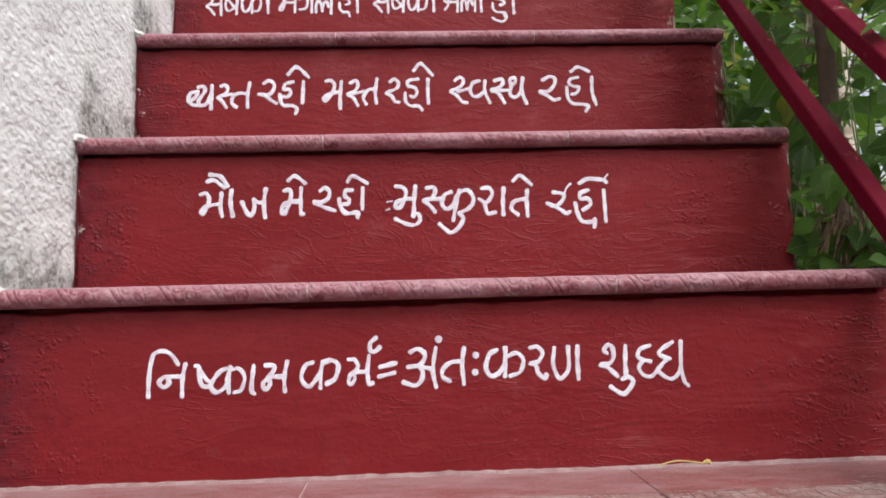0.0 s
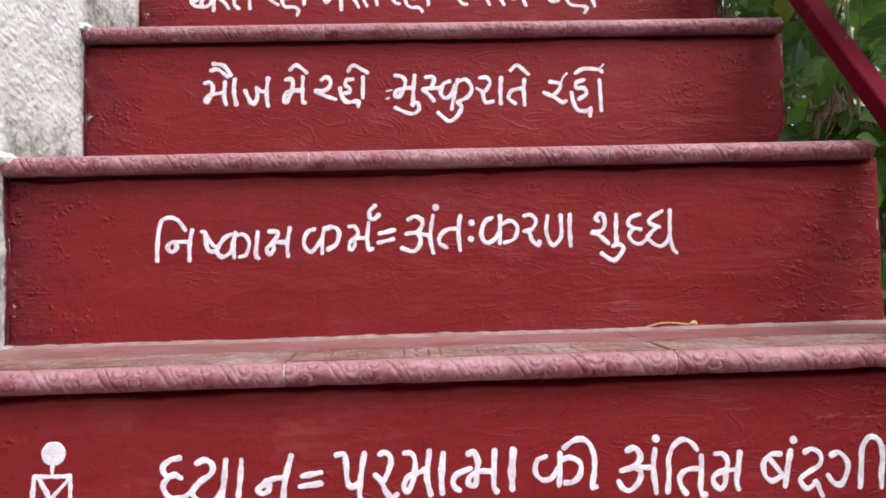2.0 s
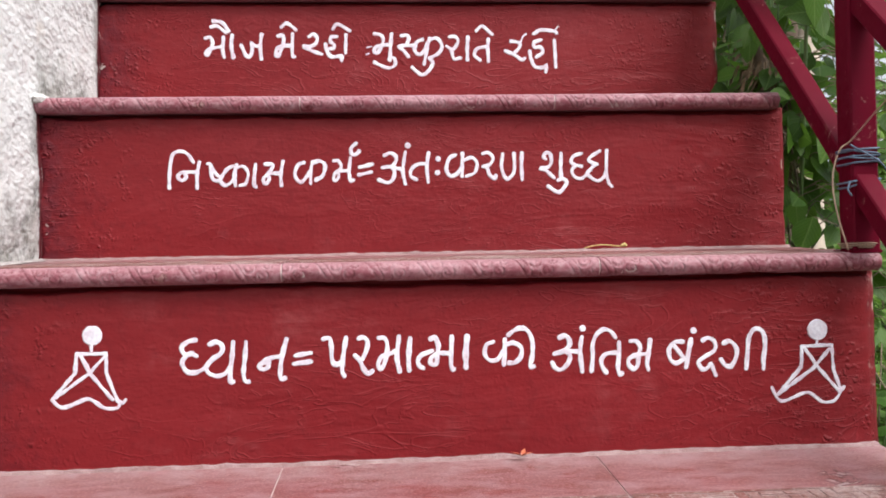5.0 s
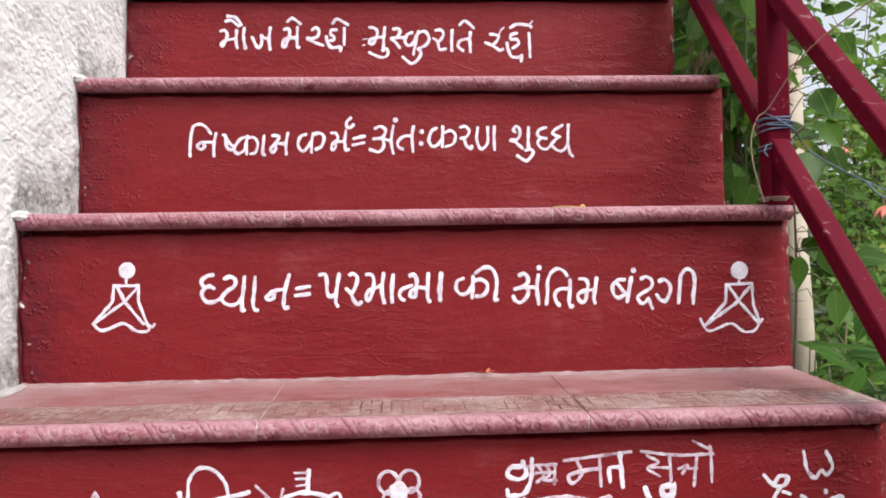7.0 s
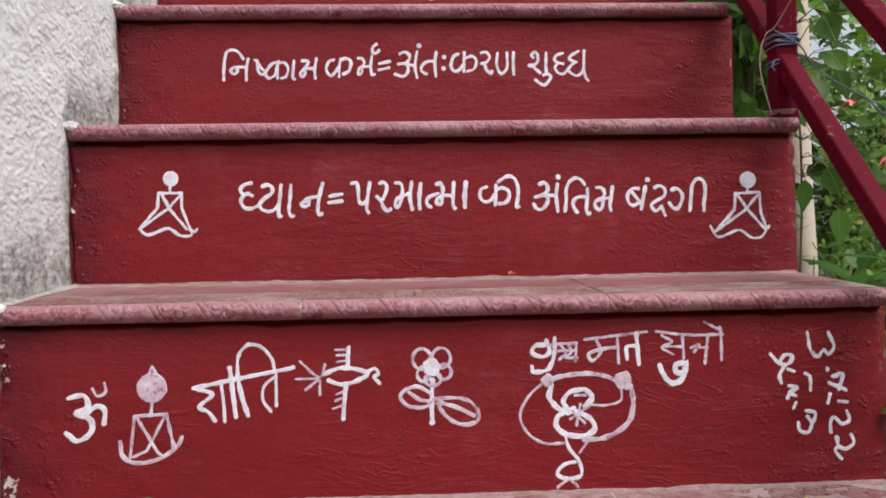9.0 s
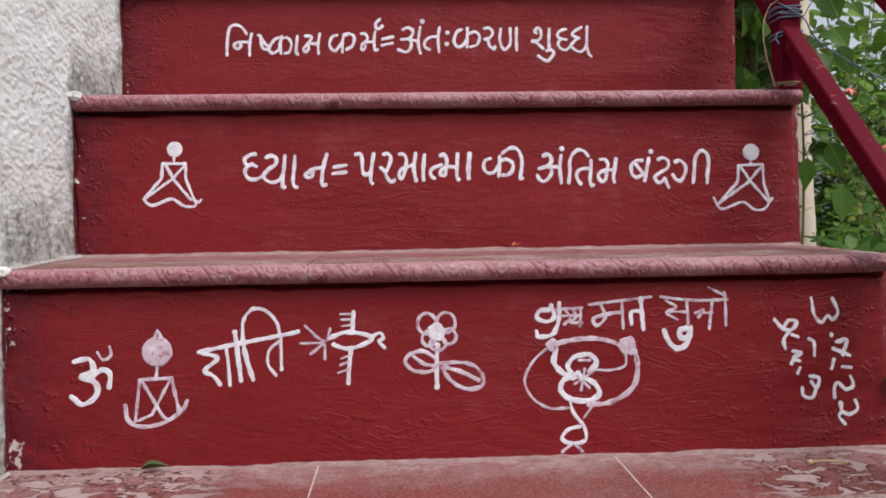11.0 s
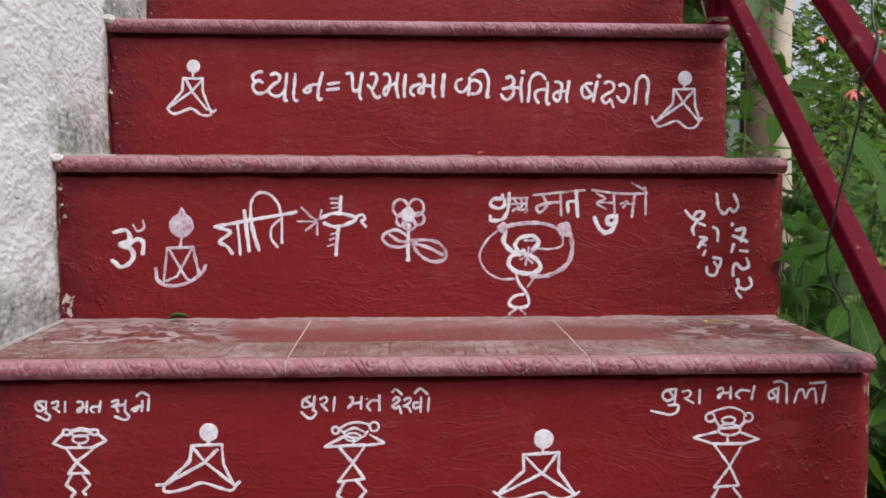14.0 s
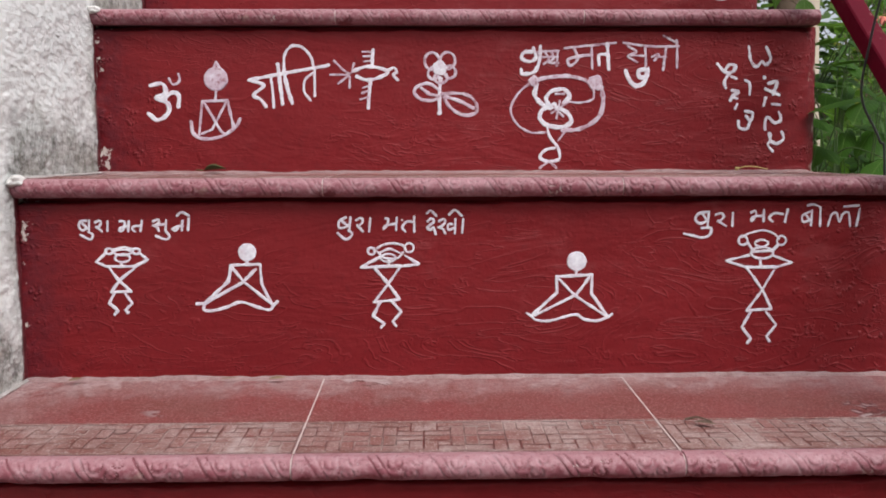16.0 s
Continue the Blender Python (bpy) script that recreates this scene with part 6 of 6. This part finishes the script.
letter_on("G", 0.7335, 0.5289, 3.1, [(6.8, 13.3), (-0, 9.6), (1.2, 3.8), (8.6, 5.9)], [(3.2, 10.7), (8.2, 3.8)], [(9, 14.4), (8.2, 0.6)], [(16.9, 17), (16.8, 0)], [(4.6, 19.1), (10.4, 20.2), (16.9, 17.5)])
letter_on("G", 0.7578, 0.5288, 3.1, [(0, 0.1), (3.5, 10.7), (8.2, 11.7), (10.6, 3.8), (14.1, 11.2), (19.5, 12.2), (20.9, 0)], [(30.1, 15.9), (26.8, -0)], [(15, 18), (28.9, 19.1)])
# emblems of straight and curved lines
disc("E", 0.1136, 0.8995, 0.0088, INK, "white round dab of paint")
drawing("E", SEATED, 0.0037, [(0.1129, 0.8907), (0.1129, 0.8861)], [(0.1000, 0.8832), (0.1257, 0.8832)], [(0.1000, 0.8832), (0.0987, 0.8668), (0.0792, 0.8444)], [(0.1257, 0.8828), (0.1255, 0.8663), (0.1334, 0.8453), (0.1353, 0.8407)], [(0.1039, 0.8815), (0.1119, 0.8655), (0.1307, 0.8426)], [(0.1237, 0.8800), (0.1111, 0.8664), (0.0819, 0.8456)], smooth=False)
drawing("E", SEATED, 0.0037, [(0.0788, 0.8436), (0.0834, 0.8385), (0.0907, 0.8370), (0.1070, 0.8434), (0.1132, 0.8424), (0.1236, 0.8354), (0.1345, 0.8350), (0.1369, 0.8407)], [(0.1369, 0.8403), (0.1396, 0.8393), (0.1419, 0.8421)])
disc("E", 0.7747, 0.8883, 0.0098, INK, "white round dab of paint")
drawing("E", SEATED, 0.0035, [(0.7744, 0.8784), (0.7737, 0.8734)], [(0.7597, 0.8731), (0.7882, 0.8738)], [(0.7597, 0.8731), (0.7585, 0.8539), (0.7339, 0.8278)], [(0.7882, 0.8738), (0.7894, 0.8502), (0.7959, 0.8315)], [(0.7628, 0.8705), (0.7756, 0.8517), (0.7946, 0.8303)], [(0.7856, 0.8701), (0.7699, 0.8525), (0.7358, 0.8296)], smooth=False)
drawing("E", SEATED, 0.0035, [(0.7297, 0.8359), (0.7357, 0.8247), (0.7432, 0.8233), (0.7636, 0.8303), (0.7772, 0.8214), (0.7892, 0.8218), (0.7958, 0.8303), (0.7991, 0.8345)])
disc("G", 0.2146, 0.5066, 0.0085, INK, "white round dab of paint")
drawing("G", SEATED, 0.0033, [(0.2144, 0.4982), (0.2143, 0.4950)], [(0.1997, 0.4945), (0.2264, 0.4955)], [(0.1997, 0.4945), (0.1968, 0.4798), (0.1749, 0.4593)], [(0.2264, 0.4949), (0.2276, 0.4770), (0.2367, 0.4579)], [(0.2007, 0.4924), (0.2109, 0.4792), (0.2367, 0.4579)], [(0.2221, 0.4907), (0.2093, 0.4781), (0.1749, 0.4593)], smooth=False)
drawing("G", SEATED, 0.0033, [(0.1670, 0.4588), (0.1738, 0.4583), (0.1732, 0.4540), (0.1794, 0.4519), (0.1937, 0.4550), (0.2079, 0.4602), (0.2230, 0.4553), (0.2345, 0.4526), (0.2383, 0.4573), (0.2420, 0.4605)])
disc("G", 0.5218, 0.4966, 0.0092, INK, "white round dab of paint")
drawing("G", SEATED, 0.0033, [(0.5213, 0.4886), (0.5214, 0.4838)], [(0.5028, 0.4823), (0.5363, 0.4838)], [(0.5028, 0.4813), (0.5034, 0.4674), (0.4807, 0.4468)], [(0.5363, 0.4832), (0.5359, 0.4662), (0.5499, 0.4463)], [(0.5055, 0.4797), (0.5199, 0.4647), (0.5483, 0.4458)], [(0.5336, 0.4811), (0.5215, 0.4652), (0.4828, 0.4462)], smooth=False)
drawing("G", SEATED, 0.0033, [(0.4753, 0.4479), (0.4807, 0.4441), (0.4844, 0.4414), (0.4967, 0.4408), (0.5200, 0.4465), (0.5286, 0.4422), (0.5414, 0.4405), (0.5520, 0.4447), (0.5552, 0.4468)])
drawing("G", STANDING, 0.0030, [(0.6949, 0.4989), (0.6950, 0.4920)], [(0.6812, 0.4904), (0.7101, 0.4903)], [(0.6812, 0.4904), (0.6623, 0.4964), (0.6841, 0.5016)], [(0.7101, 0.4903), (0.7250, 0.4945), (0.7071, 0.5010)], [(0.6817, 0.4904), (0.6971, 0.4695), (0.7061, 0.4512)], [(0.7075, 0.4871), (0.6972, 0.4684), (0.6831, 0.4492)], [(0.6831, 0.4492), (0.7062, 0.4507)], [(0.6869, 0.4481), (0.6786, 0.4337), (0.6874, 0.4223), (0.6843, 0.4186)], [(0.7014, 0.4480), (0.7113, 0.4356), (0.7024, 0.4244), (0.7052, 0.4200)], [(0.6828, 0.5133), (0.6867, 0.5074)], [(0.7112, 0.5110), (0.7075, 0.5073)], [(0.6873, 0.5048), (0.7065, 0.5058)], smooth=False)
drawing("G", STANDING, 0.0024, [(0.6768, 0.5186), (0.6842, 0.5223), (0.6970, 0.5249), (0.7072, 0.5217), (0.7121, 0.5169)], circle(0.6780, 0.5155, 0.0042, 0.0042), circle(0.7143, 0.5153, 0.0042, 0.0042), circle(0.6957, 0.5127, 0.0063, 0.0032), circle(0.6964, 0.5037, 0.0105, 0.0053))
drawing("G", STANDING, 0.0030, [(0.3459, 0.4980), (0.3459, 0.4948)], [(0.3312, 0.4923), (0.3575, 0.4932)], [(0.3312, 0.4923), (0.3196, 0.4918), (0.3381, 0.5017)], [(0.3575, 0.4927), (0.3743, 0.4947), (0.3612, 0.5027)], [(0.3327, 0.4912), (0.3453, 0.4763), (0.3557, 0.4619)], [(0.3564, 0.4921), (0.3453, 0.4763), (0.3319, 0.4594)], [(0.3319, 0.4594), (0.3557, 0.4614)], [(0.3377, 0.4594), (0.3308, 0.4461), (0.3413, 0.4391), (0.3386, 0.4354)], [(0.3483, 0.4604), (0.3572, 0.4502), (0.3492, 0.4407), (0.3523, 0.4369)], smooth=False)
drawing("G", STANDING, 0.0024, [(0.3350, 0.5097), (0.3419, 0.5133), (0.3508, 0.5143), (0.3592, 0.5122), (0.3618, 0.5085)], circle(0.3297, 0.5071, 0.0032, 0.0032), circle(0.3650, 0.5101, 0.0042, 0.0042), [(0.3350, 0.5070), (0.3418, 0.5007), (0.3539, 0.5006), (0.3592, 0.5059)], circle(0.3454, 0.5007, 0.0069, 0.0037), [(0.3381, 0.5060), (0.3471, 0.5091), (0.3560, 0.5053)])
drawing("G", STANDING, 0.0030, [(0.0987, 0.4982), (0.0986, 0.4951)], [(0.0846, 0.4941), (0.1111, 0.4940)], [(0.0846, 0.4941), (0.0754, 0.4983), (0.0839, 0.5062)], [(0.1111, 0.4940), (0.1227, 0.5002), (0.1161, 0.5060)], [(0.0872, 0.4930), (0.0941, 0.4830), (0.1068, 0.4703)], [(0.1100, 0.4919), (0.0967, 0.4814), (0.0886, 0.4704)], [(0.0886, 0.4704), (0.1068, 0.4708)], [(0.0911, 0.4688), (0.0862, 0.4599), (0.0943, 0.4529), (0.0911, 0.4492)], [(0.1015, 0.4682), (0.1075, 0.4597), (0.1011, 0.4534), (0.1036, 0.4508)], smooth=False)
drawing("G", STANDING, 0.0024, [(0.0913, 0.5093), (0.1002, 0.5118), (0.1089, 0.5097)], circle(0.0876, 0.5082, 0.0032, 0.0026), circle(0.1125, 0.5081, 0.0034, 0.0026), circle(0.0999, 0.5019, 0.0069, 0.0037), circle(0.1000, 0.5071, 0.0079, 0.0026))

# ---- the childlike drawings on the sixth riser ----
FX = "white wobbly childlike brush drawing"
drawing("F", "white painted sacred syllable", 0.0056, [(.067, .684), (.080, .686), (.084, .676), (.073, .670), (.086, .664), (.086, .652), (.074, .645), (.064, .652)], [(.080, .668), (.092, .676), (.099, .672), (.098, .660)])
drawing("F", "white painted sacred syllable", 0.0032, [(.088, .692), (.093, .685), (.100, .689), (.099, .697)], ink=INK_THIN)
disc("F", 0.1415, 0.6915, 0.0138, INK_THIN, "scrubbed white round dab of paint", 0.1)
drawing("F", FX, 0.0034, [(.139, .703), (.142, .711), (.146, .703)], [(.1415, .678), (.1405, .668)], [(.1255, .666), (.154, .667)], [(.1255, .666), (.121, .628)], [(.154, .667), (.161, .635)],
        [(.128, .664), (.146, .632), (.150, .629)], [(.152, .664), (.136, .634), (.124, .629)], ink=INK_THIN, smooth=False)
drawing("F", FX, 0.0046, [(.112, .643), (.115, .629), (.128, .623), (.148, .627), (.163, .637), (.168, .646)], ink=INK_THIN)
# peace, in slanting strokes under a head line
drawing("F", "white painted slanting word", 0.0042, [(.179, .690), (.215, .697), (.262, .705), (.270, .707)], [(.183, .689), (.196, .684), (.184, .673), (.192, .668), (.198, .660)], [(.204, .694), (.206, .676), (.207, .659)], ink=INK)
drawing("F", "white painted slanting word", 0.0050, [(.212, .708), (.214, .690), (.217, .663)], [(.219, .700), (.223, .680), (.228, .664)], ink=INK)
drawing("F", "white painted slanting word", 0.0036, [(.219, .700), (.220, .718), (.228, .728), (.240, .727), (.250, .716), (.253, .704)], [(.252, .698), (.243, .690), (.242, .677), (.249, .667)], [(.254, .702), (.254, .672)], ink=INK)
# winged shape
drawing("F", FX, 0.0042, [(.298, .700), (.312, .705), (.326, .704), (.338, .699), (.328, .693), (.314, .690), (.302, .694)], [(.338, .701), (.345, .704), (.348, .699), (.344, .696), (.349, .690)], ink=INK)
drawing("F", FX, 0.0026, [(.293, .696), (.276, .712)], [(.293, .696), (.272, .696)], [(.293, .695), (.281, .686)], [(.294, .694), (.294, .681)], [(.296, .698), (.299, .709)], [(.294, .697), (.284, .703)], ink=INK_THIN, smooth=False)
drawing("F", FX, 0.0050, [(.320, .706), (.320, .715), (.321, .724)], [(.318, .690), (.316, .672), (.315, .658)], ink=INK)
drawing("F", FX, 0.0024, [(.309, .722), (.320, .722)], [(.310, .717), (.320, .717)], [(.310, .711), (.320, .712)], [(.309, .681), (.317, .684)], [(.308, .675), (.316, .678)], [(.306, .668), (.316, .671)], ink=INK_THIN, smooth=False)
# flower with two large leaves
disc("F", 0.3975, 0.7035, 0.0085, INK, "white scrubbed flower heart", 0.3)
drawing("F", FX, 0.0036, circle(.3885, .7115, .0085, .0095), circle(.4065, .7120, .0085, .0095), circle(.4090, .699, .0065, .0070), circle(.3900, .6975, .0060, .0070), circle(.3985, .6925, .0075, .0060), ink=INK_THIN)
drawing("F", FX, 0.0056, [(.398, .692), (.397, .672), (.397, .652)], ink=INK)
drawing("F", FX, 0.0042, [(.397, .679), (.384, .686), (.372, .683), (.368, .676), (.376, .668), (.390, .667), (.397, .671)], [(.376, .681), (.386, .674), (.396, .672)],
        [(.399, .674), (.414, .675), (.431, .672), (.440, .661), (.438, .652), (.424, .650), (.410, .658), (.402, .670)], [(.404, .671), (.420, .666), (.436, .658)], ink=INK_THIN)
# three scrawled words
drawing("F", "white scrawled word with a head line", 0.0044, [(.503, .722), (.494, .721), (.492, .714), (.502, .711), (.508, .716), (.505, .726)], [(.513, .728), (.512, .712), (.506, .699), (.493, .697), (.491, .702)], ink=INK)
drawing("F", "white scrawled word with a head line", 0.0030, [(.508, .722), (.534, .723)], [(.518, .722), (.523, .714), (.517, .708)], [(.526, .722), (.528, .714), (.522, .710), (.534, .709)], [(.533, .722), (.532, .706)], [(.516, .716), (.533, .716)], ink=INK_THIN)
drawing("F", "white scrawled word with a head line", 0.0034, [(.541, .726), (.570, .729), (.600, .732)], [(.552, .726), (.556, .714), (.548, .706), (.545, .713), (.560, .717), (.571, .718)], [(.572, .729), (.573, .703)], ink=INK_THIN)
drawing("F", "white scrawled word with a head line", 0.0046, [(.590, .719), (.581, .718), (.581, .707)], [(.590, .731), (.591, .718), (.592, .702)], ink=INK)
drawing("F", "white scrawled word with a head line", 0.0032, [(.609, .732), (.640, .728), (.673, .728)], [(.614, .728), (.624, .722), (.614, .717), (.625, .710)], [(.618, .718), (.634, .717)], [(.634, .728), (.635, .706)], [(.642, .716), (.650, .719), (.645, .712)], [(.650, .716), (.658, .716)], [(.658, .726), (.655, .701)], [(.670, .735), (.671, .722), (.671, .704)], [(.655, .740), (.668, .733)], ink=INK_THIN)
drawing("F", "white curled brush mark", 0.0056, [(.634, .702), (.627, .700), (.628, .693), (.636, .694), (.637, .703), (.634, .688), (.624, .683), (.616, .690), (.612, .700)], ink=INK)
# coiled loop drawing
drawing("F", FX, 0.0056, [(.509, .685), (.507, .672), (.516, .662), (.526, .658), (.520, .668), (.526, .677), (.541, .679), (.547, .671), (.540, .664)], [(.530, .662), (.516, .656), (.513, .646), (.522, .638), (.538, .636), (.549, .642), (.545, .652), (.530, .660)], ink=INK)
drawing("F", FX, 0.0050, [(.539, .632), (.560, .634), (.580, .646), (.586, .664), (.584, .682)], [(.506, .689), (.524, .693), (.545, .694), (.564, .690), (.574, .684)], ink=INK_THIN)
drawing("F", FX, 0.0028, [(.502, .687), (.488, .675), (.479, .657), (.486, .640), (.502, .630), (.520, .630)], [(.575, .678), (.574, .668), (.560, .664), (.546, .665)], [(.531, .674), (.541, .674)], [(.526, .652), (.545, .664)], [(.528, .660), (.540, .648)], [(.536, .666), (.532, .646)], ink=INK_THIN)
disc("F", 0.5055, 0.6890, 0.0062, INK_THIN, "white scrubbed dot", 0.3)
disc("F", 0.5770, 0.6860, 0.0085, INK_THIN, "white scrubbed dot", 0.4)
drawing("F", FX, 0.0040, [(.521, .640), (.524, .626), (.534, .612), (.535, .599), (.520, .597), (.513, .602), (.520, .610), (.530, .612)], ink=INK)
drawing("F", FX, 0.0028, [(.524, .597), (.513, .589)], [(.524, .597), (.532, .589)], [(.543, .632), (.534, .620)], ink=INK_THIN, smooth=False)
# figures and a short word written on end near the open side
drawing("F", "white painted figures written on end", 0.0042, [(0.7546, 0.7278), (0.7569, 0.7118), (0.7636, 0.7045), (0.7698, 0.7109), (0.7743, 0.7068), (0.78, 0.7138), (0.7749, 0.7272)],
        [(0.7727, 0.6934), (0.7738, 0.6922), (0.7727, 0.6917)],
        [(0.7777, 0.6855), (0.7878, 0.6876), (0.7856, 0.6788), (0.7839, 0.673)],
        [(0.7743, 0.6794), (0.7845, 0.6753), (0.7907, 0.6724)],
        [(0.7749, 0.6689), (0.7727, 0.6608)],
        [(0.7828, 0.6619), (0.7912, 0.6608)],
        [(0.7907, 0.6526), (0.7935, 0.6439), (0.7862, 0.6404), (0.7788, 0.6468), (0.7755, 0.6433), (0.7749, 0.6328)],
        [(0.7946, 0.6299), (0.7969, 0.6217), (0.789, 0.6165), (0.7822, 0.62), (0.7805, 0.6281)],
        [(0.7817, 0.6194), (0.7788, 0.6147), (0.7845, 0.6077)], ink=INK)
drawing("F", "white painted short word written on end", 0.0040, [(0.7181, 0.708), (0.7265, 0.6992), (0.7355, 0.6987), (0.7389, 0.7057), (0.7316, 0.7068), (0.7265, 0.6992)],
        [(0.7316, 0.6963), (0.7265, 0.6882), (0.7282, 0.6806)],
        [(0.7344, 0.6934), (0.7406, 0.6911)],
        [(0.7507, 0.6893), (0.7558, 0.6853), (0.7563, 0.673)],
        [(0.7355, 0.6777), (0.7434, 0.6759), (0.7372, 0.6718), (0.7338, 0.666)],
        [(0.7355, 0.6707), (0.7417, 0.6683)],
        [(0.7417, 0.6619), (0.7394, 0.6567)],
        [(0.7513, 0.6538), (0.7603, 0.6514), (0.7575, 0.6427), (0.7524, 0.6485)],
        [(0.758, 0.6433), (0.7535, 0.6334), (0.7451, 0.6351), (0.7439, 0.6427)], ink=INK)

# ---- small litter on the treads ----


def litter(name, label, category, key, x, back, build, mat):
    """A scrap lying on a tread, so far in front of the riser above it."""
    i = "ihGFEDCBAz".index(key)
    bm = bmesh.new()
    build(bm)
    ob = part(name, bm, mat, None, "", True)
    ob.location = (x, STEPS[i + 1][0] - back, STEPS[i][1] + 0.0036 - DROP[i] * back / 0.2)
    return tagged(ob, label, category)


litter("fallen_leaf", "small green leaf lying against the riser", "leaf", "G", 0.128, 0.012, lambda bm: (leaf(bm, (0, 0, 0), (1, 0.1, 0.12), (0, 1, 0.2), 0.026, 0.008, 0.05, 1.5), tube(bm, [(0, 0, 0), (-0.008, -0.002, 0.001)], 0.0006, 4)), OLIVE_LEAF)
litter("fallen_leaf", "dry brown leaf scrap on the tread", "leaf", "h", 0.235, 0.014, lambda bm: leaf(bm, (0, 0, 0), (1, -0.1, 0.15), (0, 1, 0.3), 0.018, 0.005, 0.05, 0.25), DRY_LEAF)
litter("fallen_leaf", "dry yellowish leaf scrap on the tread", "leaf", "h", 0.190, 0.013, lambda bm: leaf(bm, (0, 0, 0), (1, 0.1, 0.05), (0, 1, 0.1), 0.018, 0.004, 0.02, 0.2), DRY_LEAF)
litter("fallen_leaf", "dry brown leaf scrap by the wall", "leaf", "h", 0.052, 0.016, lambda bm: leaf(bm, (0, 0, 0), (1, 0.2, 0.2), (0, 1, 0.3), 0.014, 0.006, 0.05, 0.25), DRY_LEAF)
litter("dry_twist", "dark dry scrap on the relief band", "debris", "h", 0.590, 0.140, lambda bm: (leaf(bm, (0, 0, 0), (1, -0.5, 0.03), (0.4, 1, 0.1), 0.018, 0.006, 0.02, 0.3), tube(bm, spline([(-0.006, 0.004, 0.001), (0.004, 0.002, 0.003), (0.013, -0.004, 0.001)], 5), 0.0011, 5, 0.0006)), DARK_BARK)
litter("dried_flower", "small dried red flower on the tread", "flower", "F", 0.492, 0.014, lambda bm: [leaf(bm, (0, 0, 0.001), (math.cos(a), math.sin(a) * 0.5, 0.35), (-math.sin(a), math.cos(a), 0.2), 0.011, 0.004, 0.1, 0.4) for a in (0.2, 1.3, 2.6, 3.7, 5.2)], FLOWER_RED)
litter("straw", "thin yellow straw with a seed head", "straw", "E", 0.592, 0.012, lambda bm: (tube(bm, spline([(0, 0, 0), (0.018, 0.002, 0.003), (0.040, -0.004, 0.001)], 5), 0.0007, 5), tube(bm, spline([(0.040, -0.004, 0.001), (0.043, -0.005, 0.003), (0.045, -0.005, 0.001)], 4), 0.0019, 6)), STRAW)
litter("straw", "thin bent straw on the tread", "straw", "G", 0.722, 0.060, lambda bm: (tube(bm, spline([(0, 0.005, 0.001), (0.012, 0.0, 0.004), (0.034, 0.002, 0.001)], 5), 0.0007, 5), tube(bm, [(0.0, 0.006, 0.0015), (0.003, 0.004, 0.002)], 0.002, 6)), STRAW)
litter("straw", "curled pale stalk on the tread", "straw", "D", 0.735, 0.014, lambda bm: tube(bm, spline([(0, 0, 0), (0.010, 0.002, 0.004), (0.024, -0.001, 0.002), (0.034, 0.001, 0.006)], 5), 0.0010, 5), STRAW)
litter("straw", "curled pale stalk on the tread", "straw", "D", 0.045, 0.014, lambda bm: tube(bm, spline([(0, 0, 0), (0.010, -0.002, 0.004), (0.026, 0.001, 0.001)], 5), 0.0008, 5), STRAW)
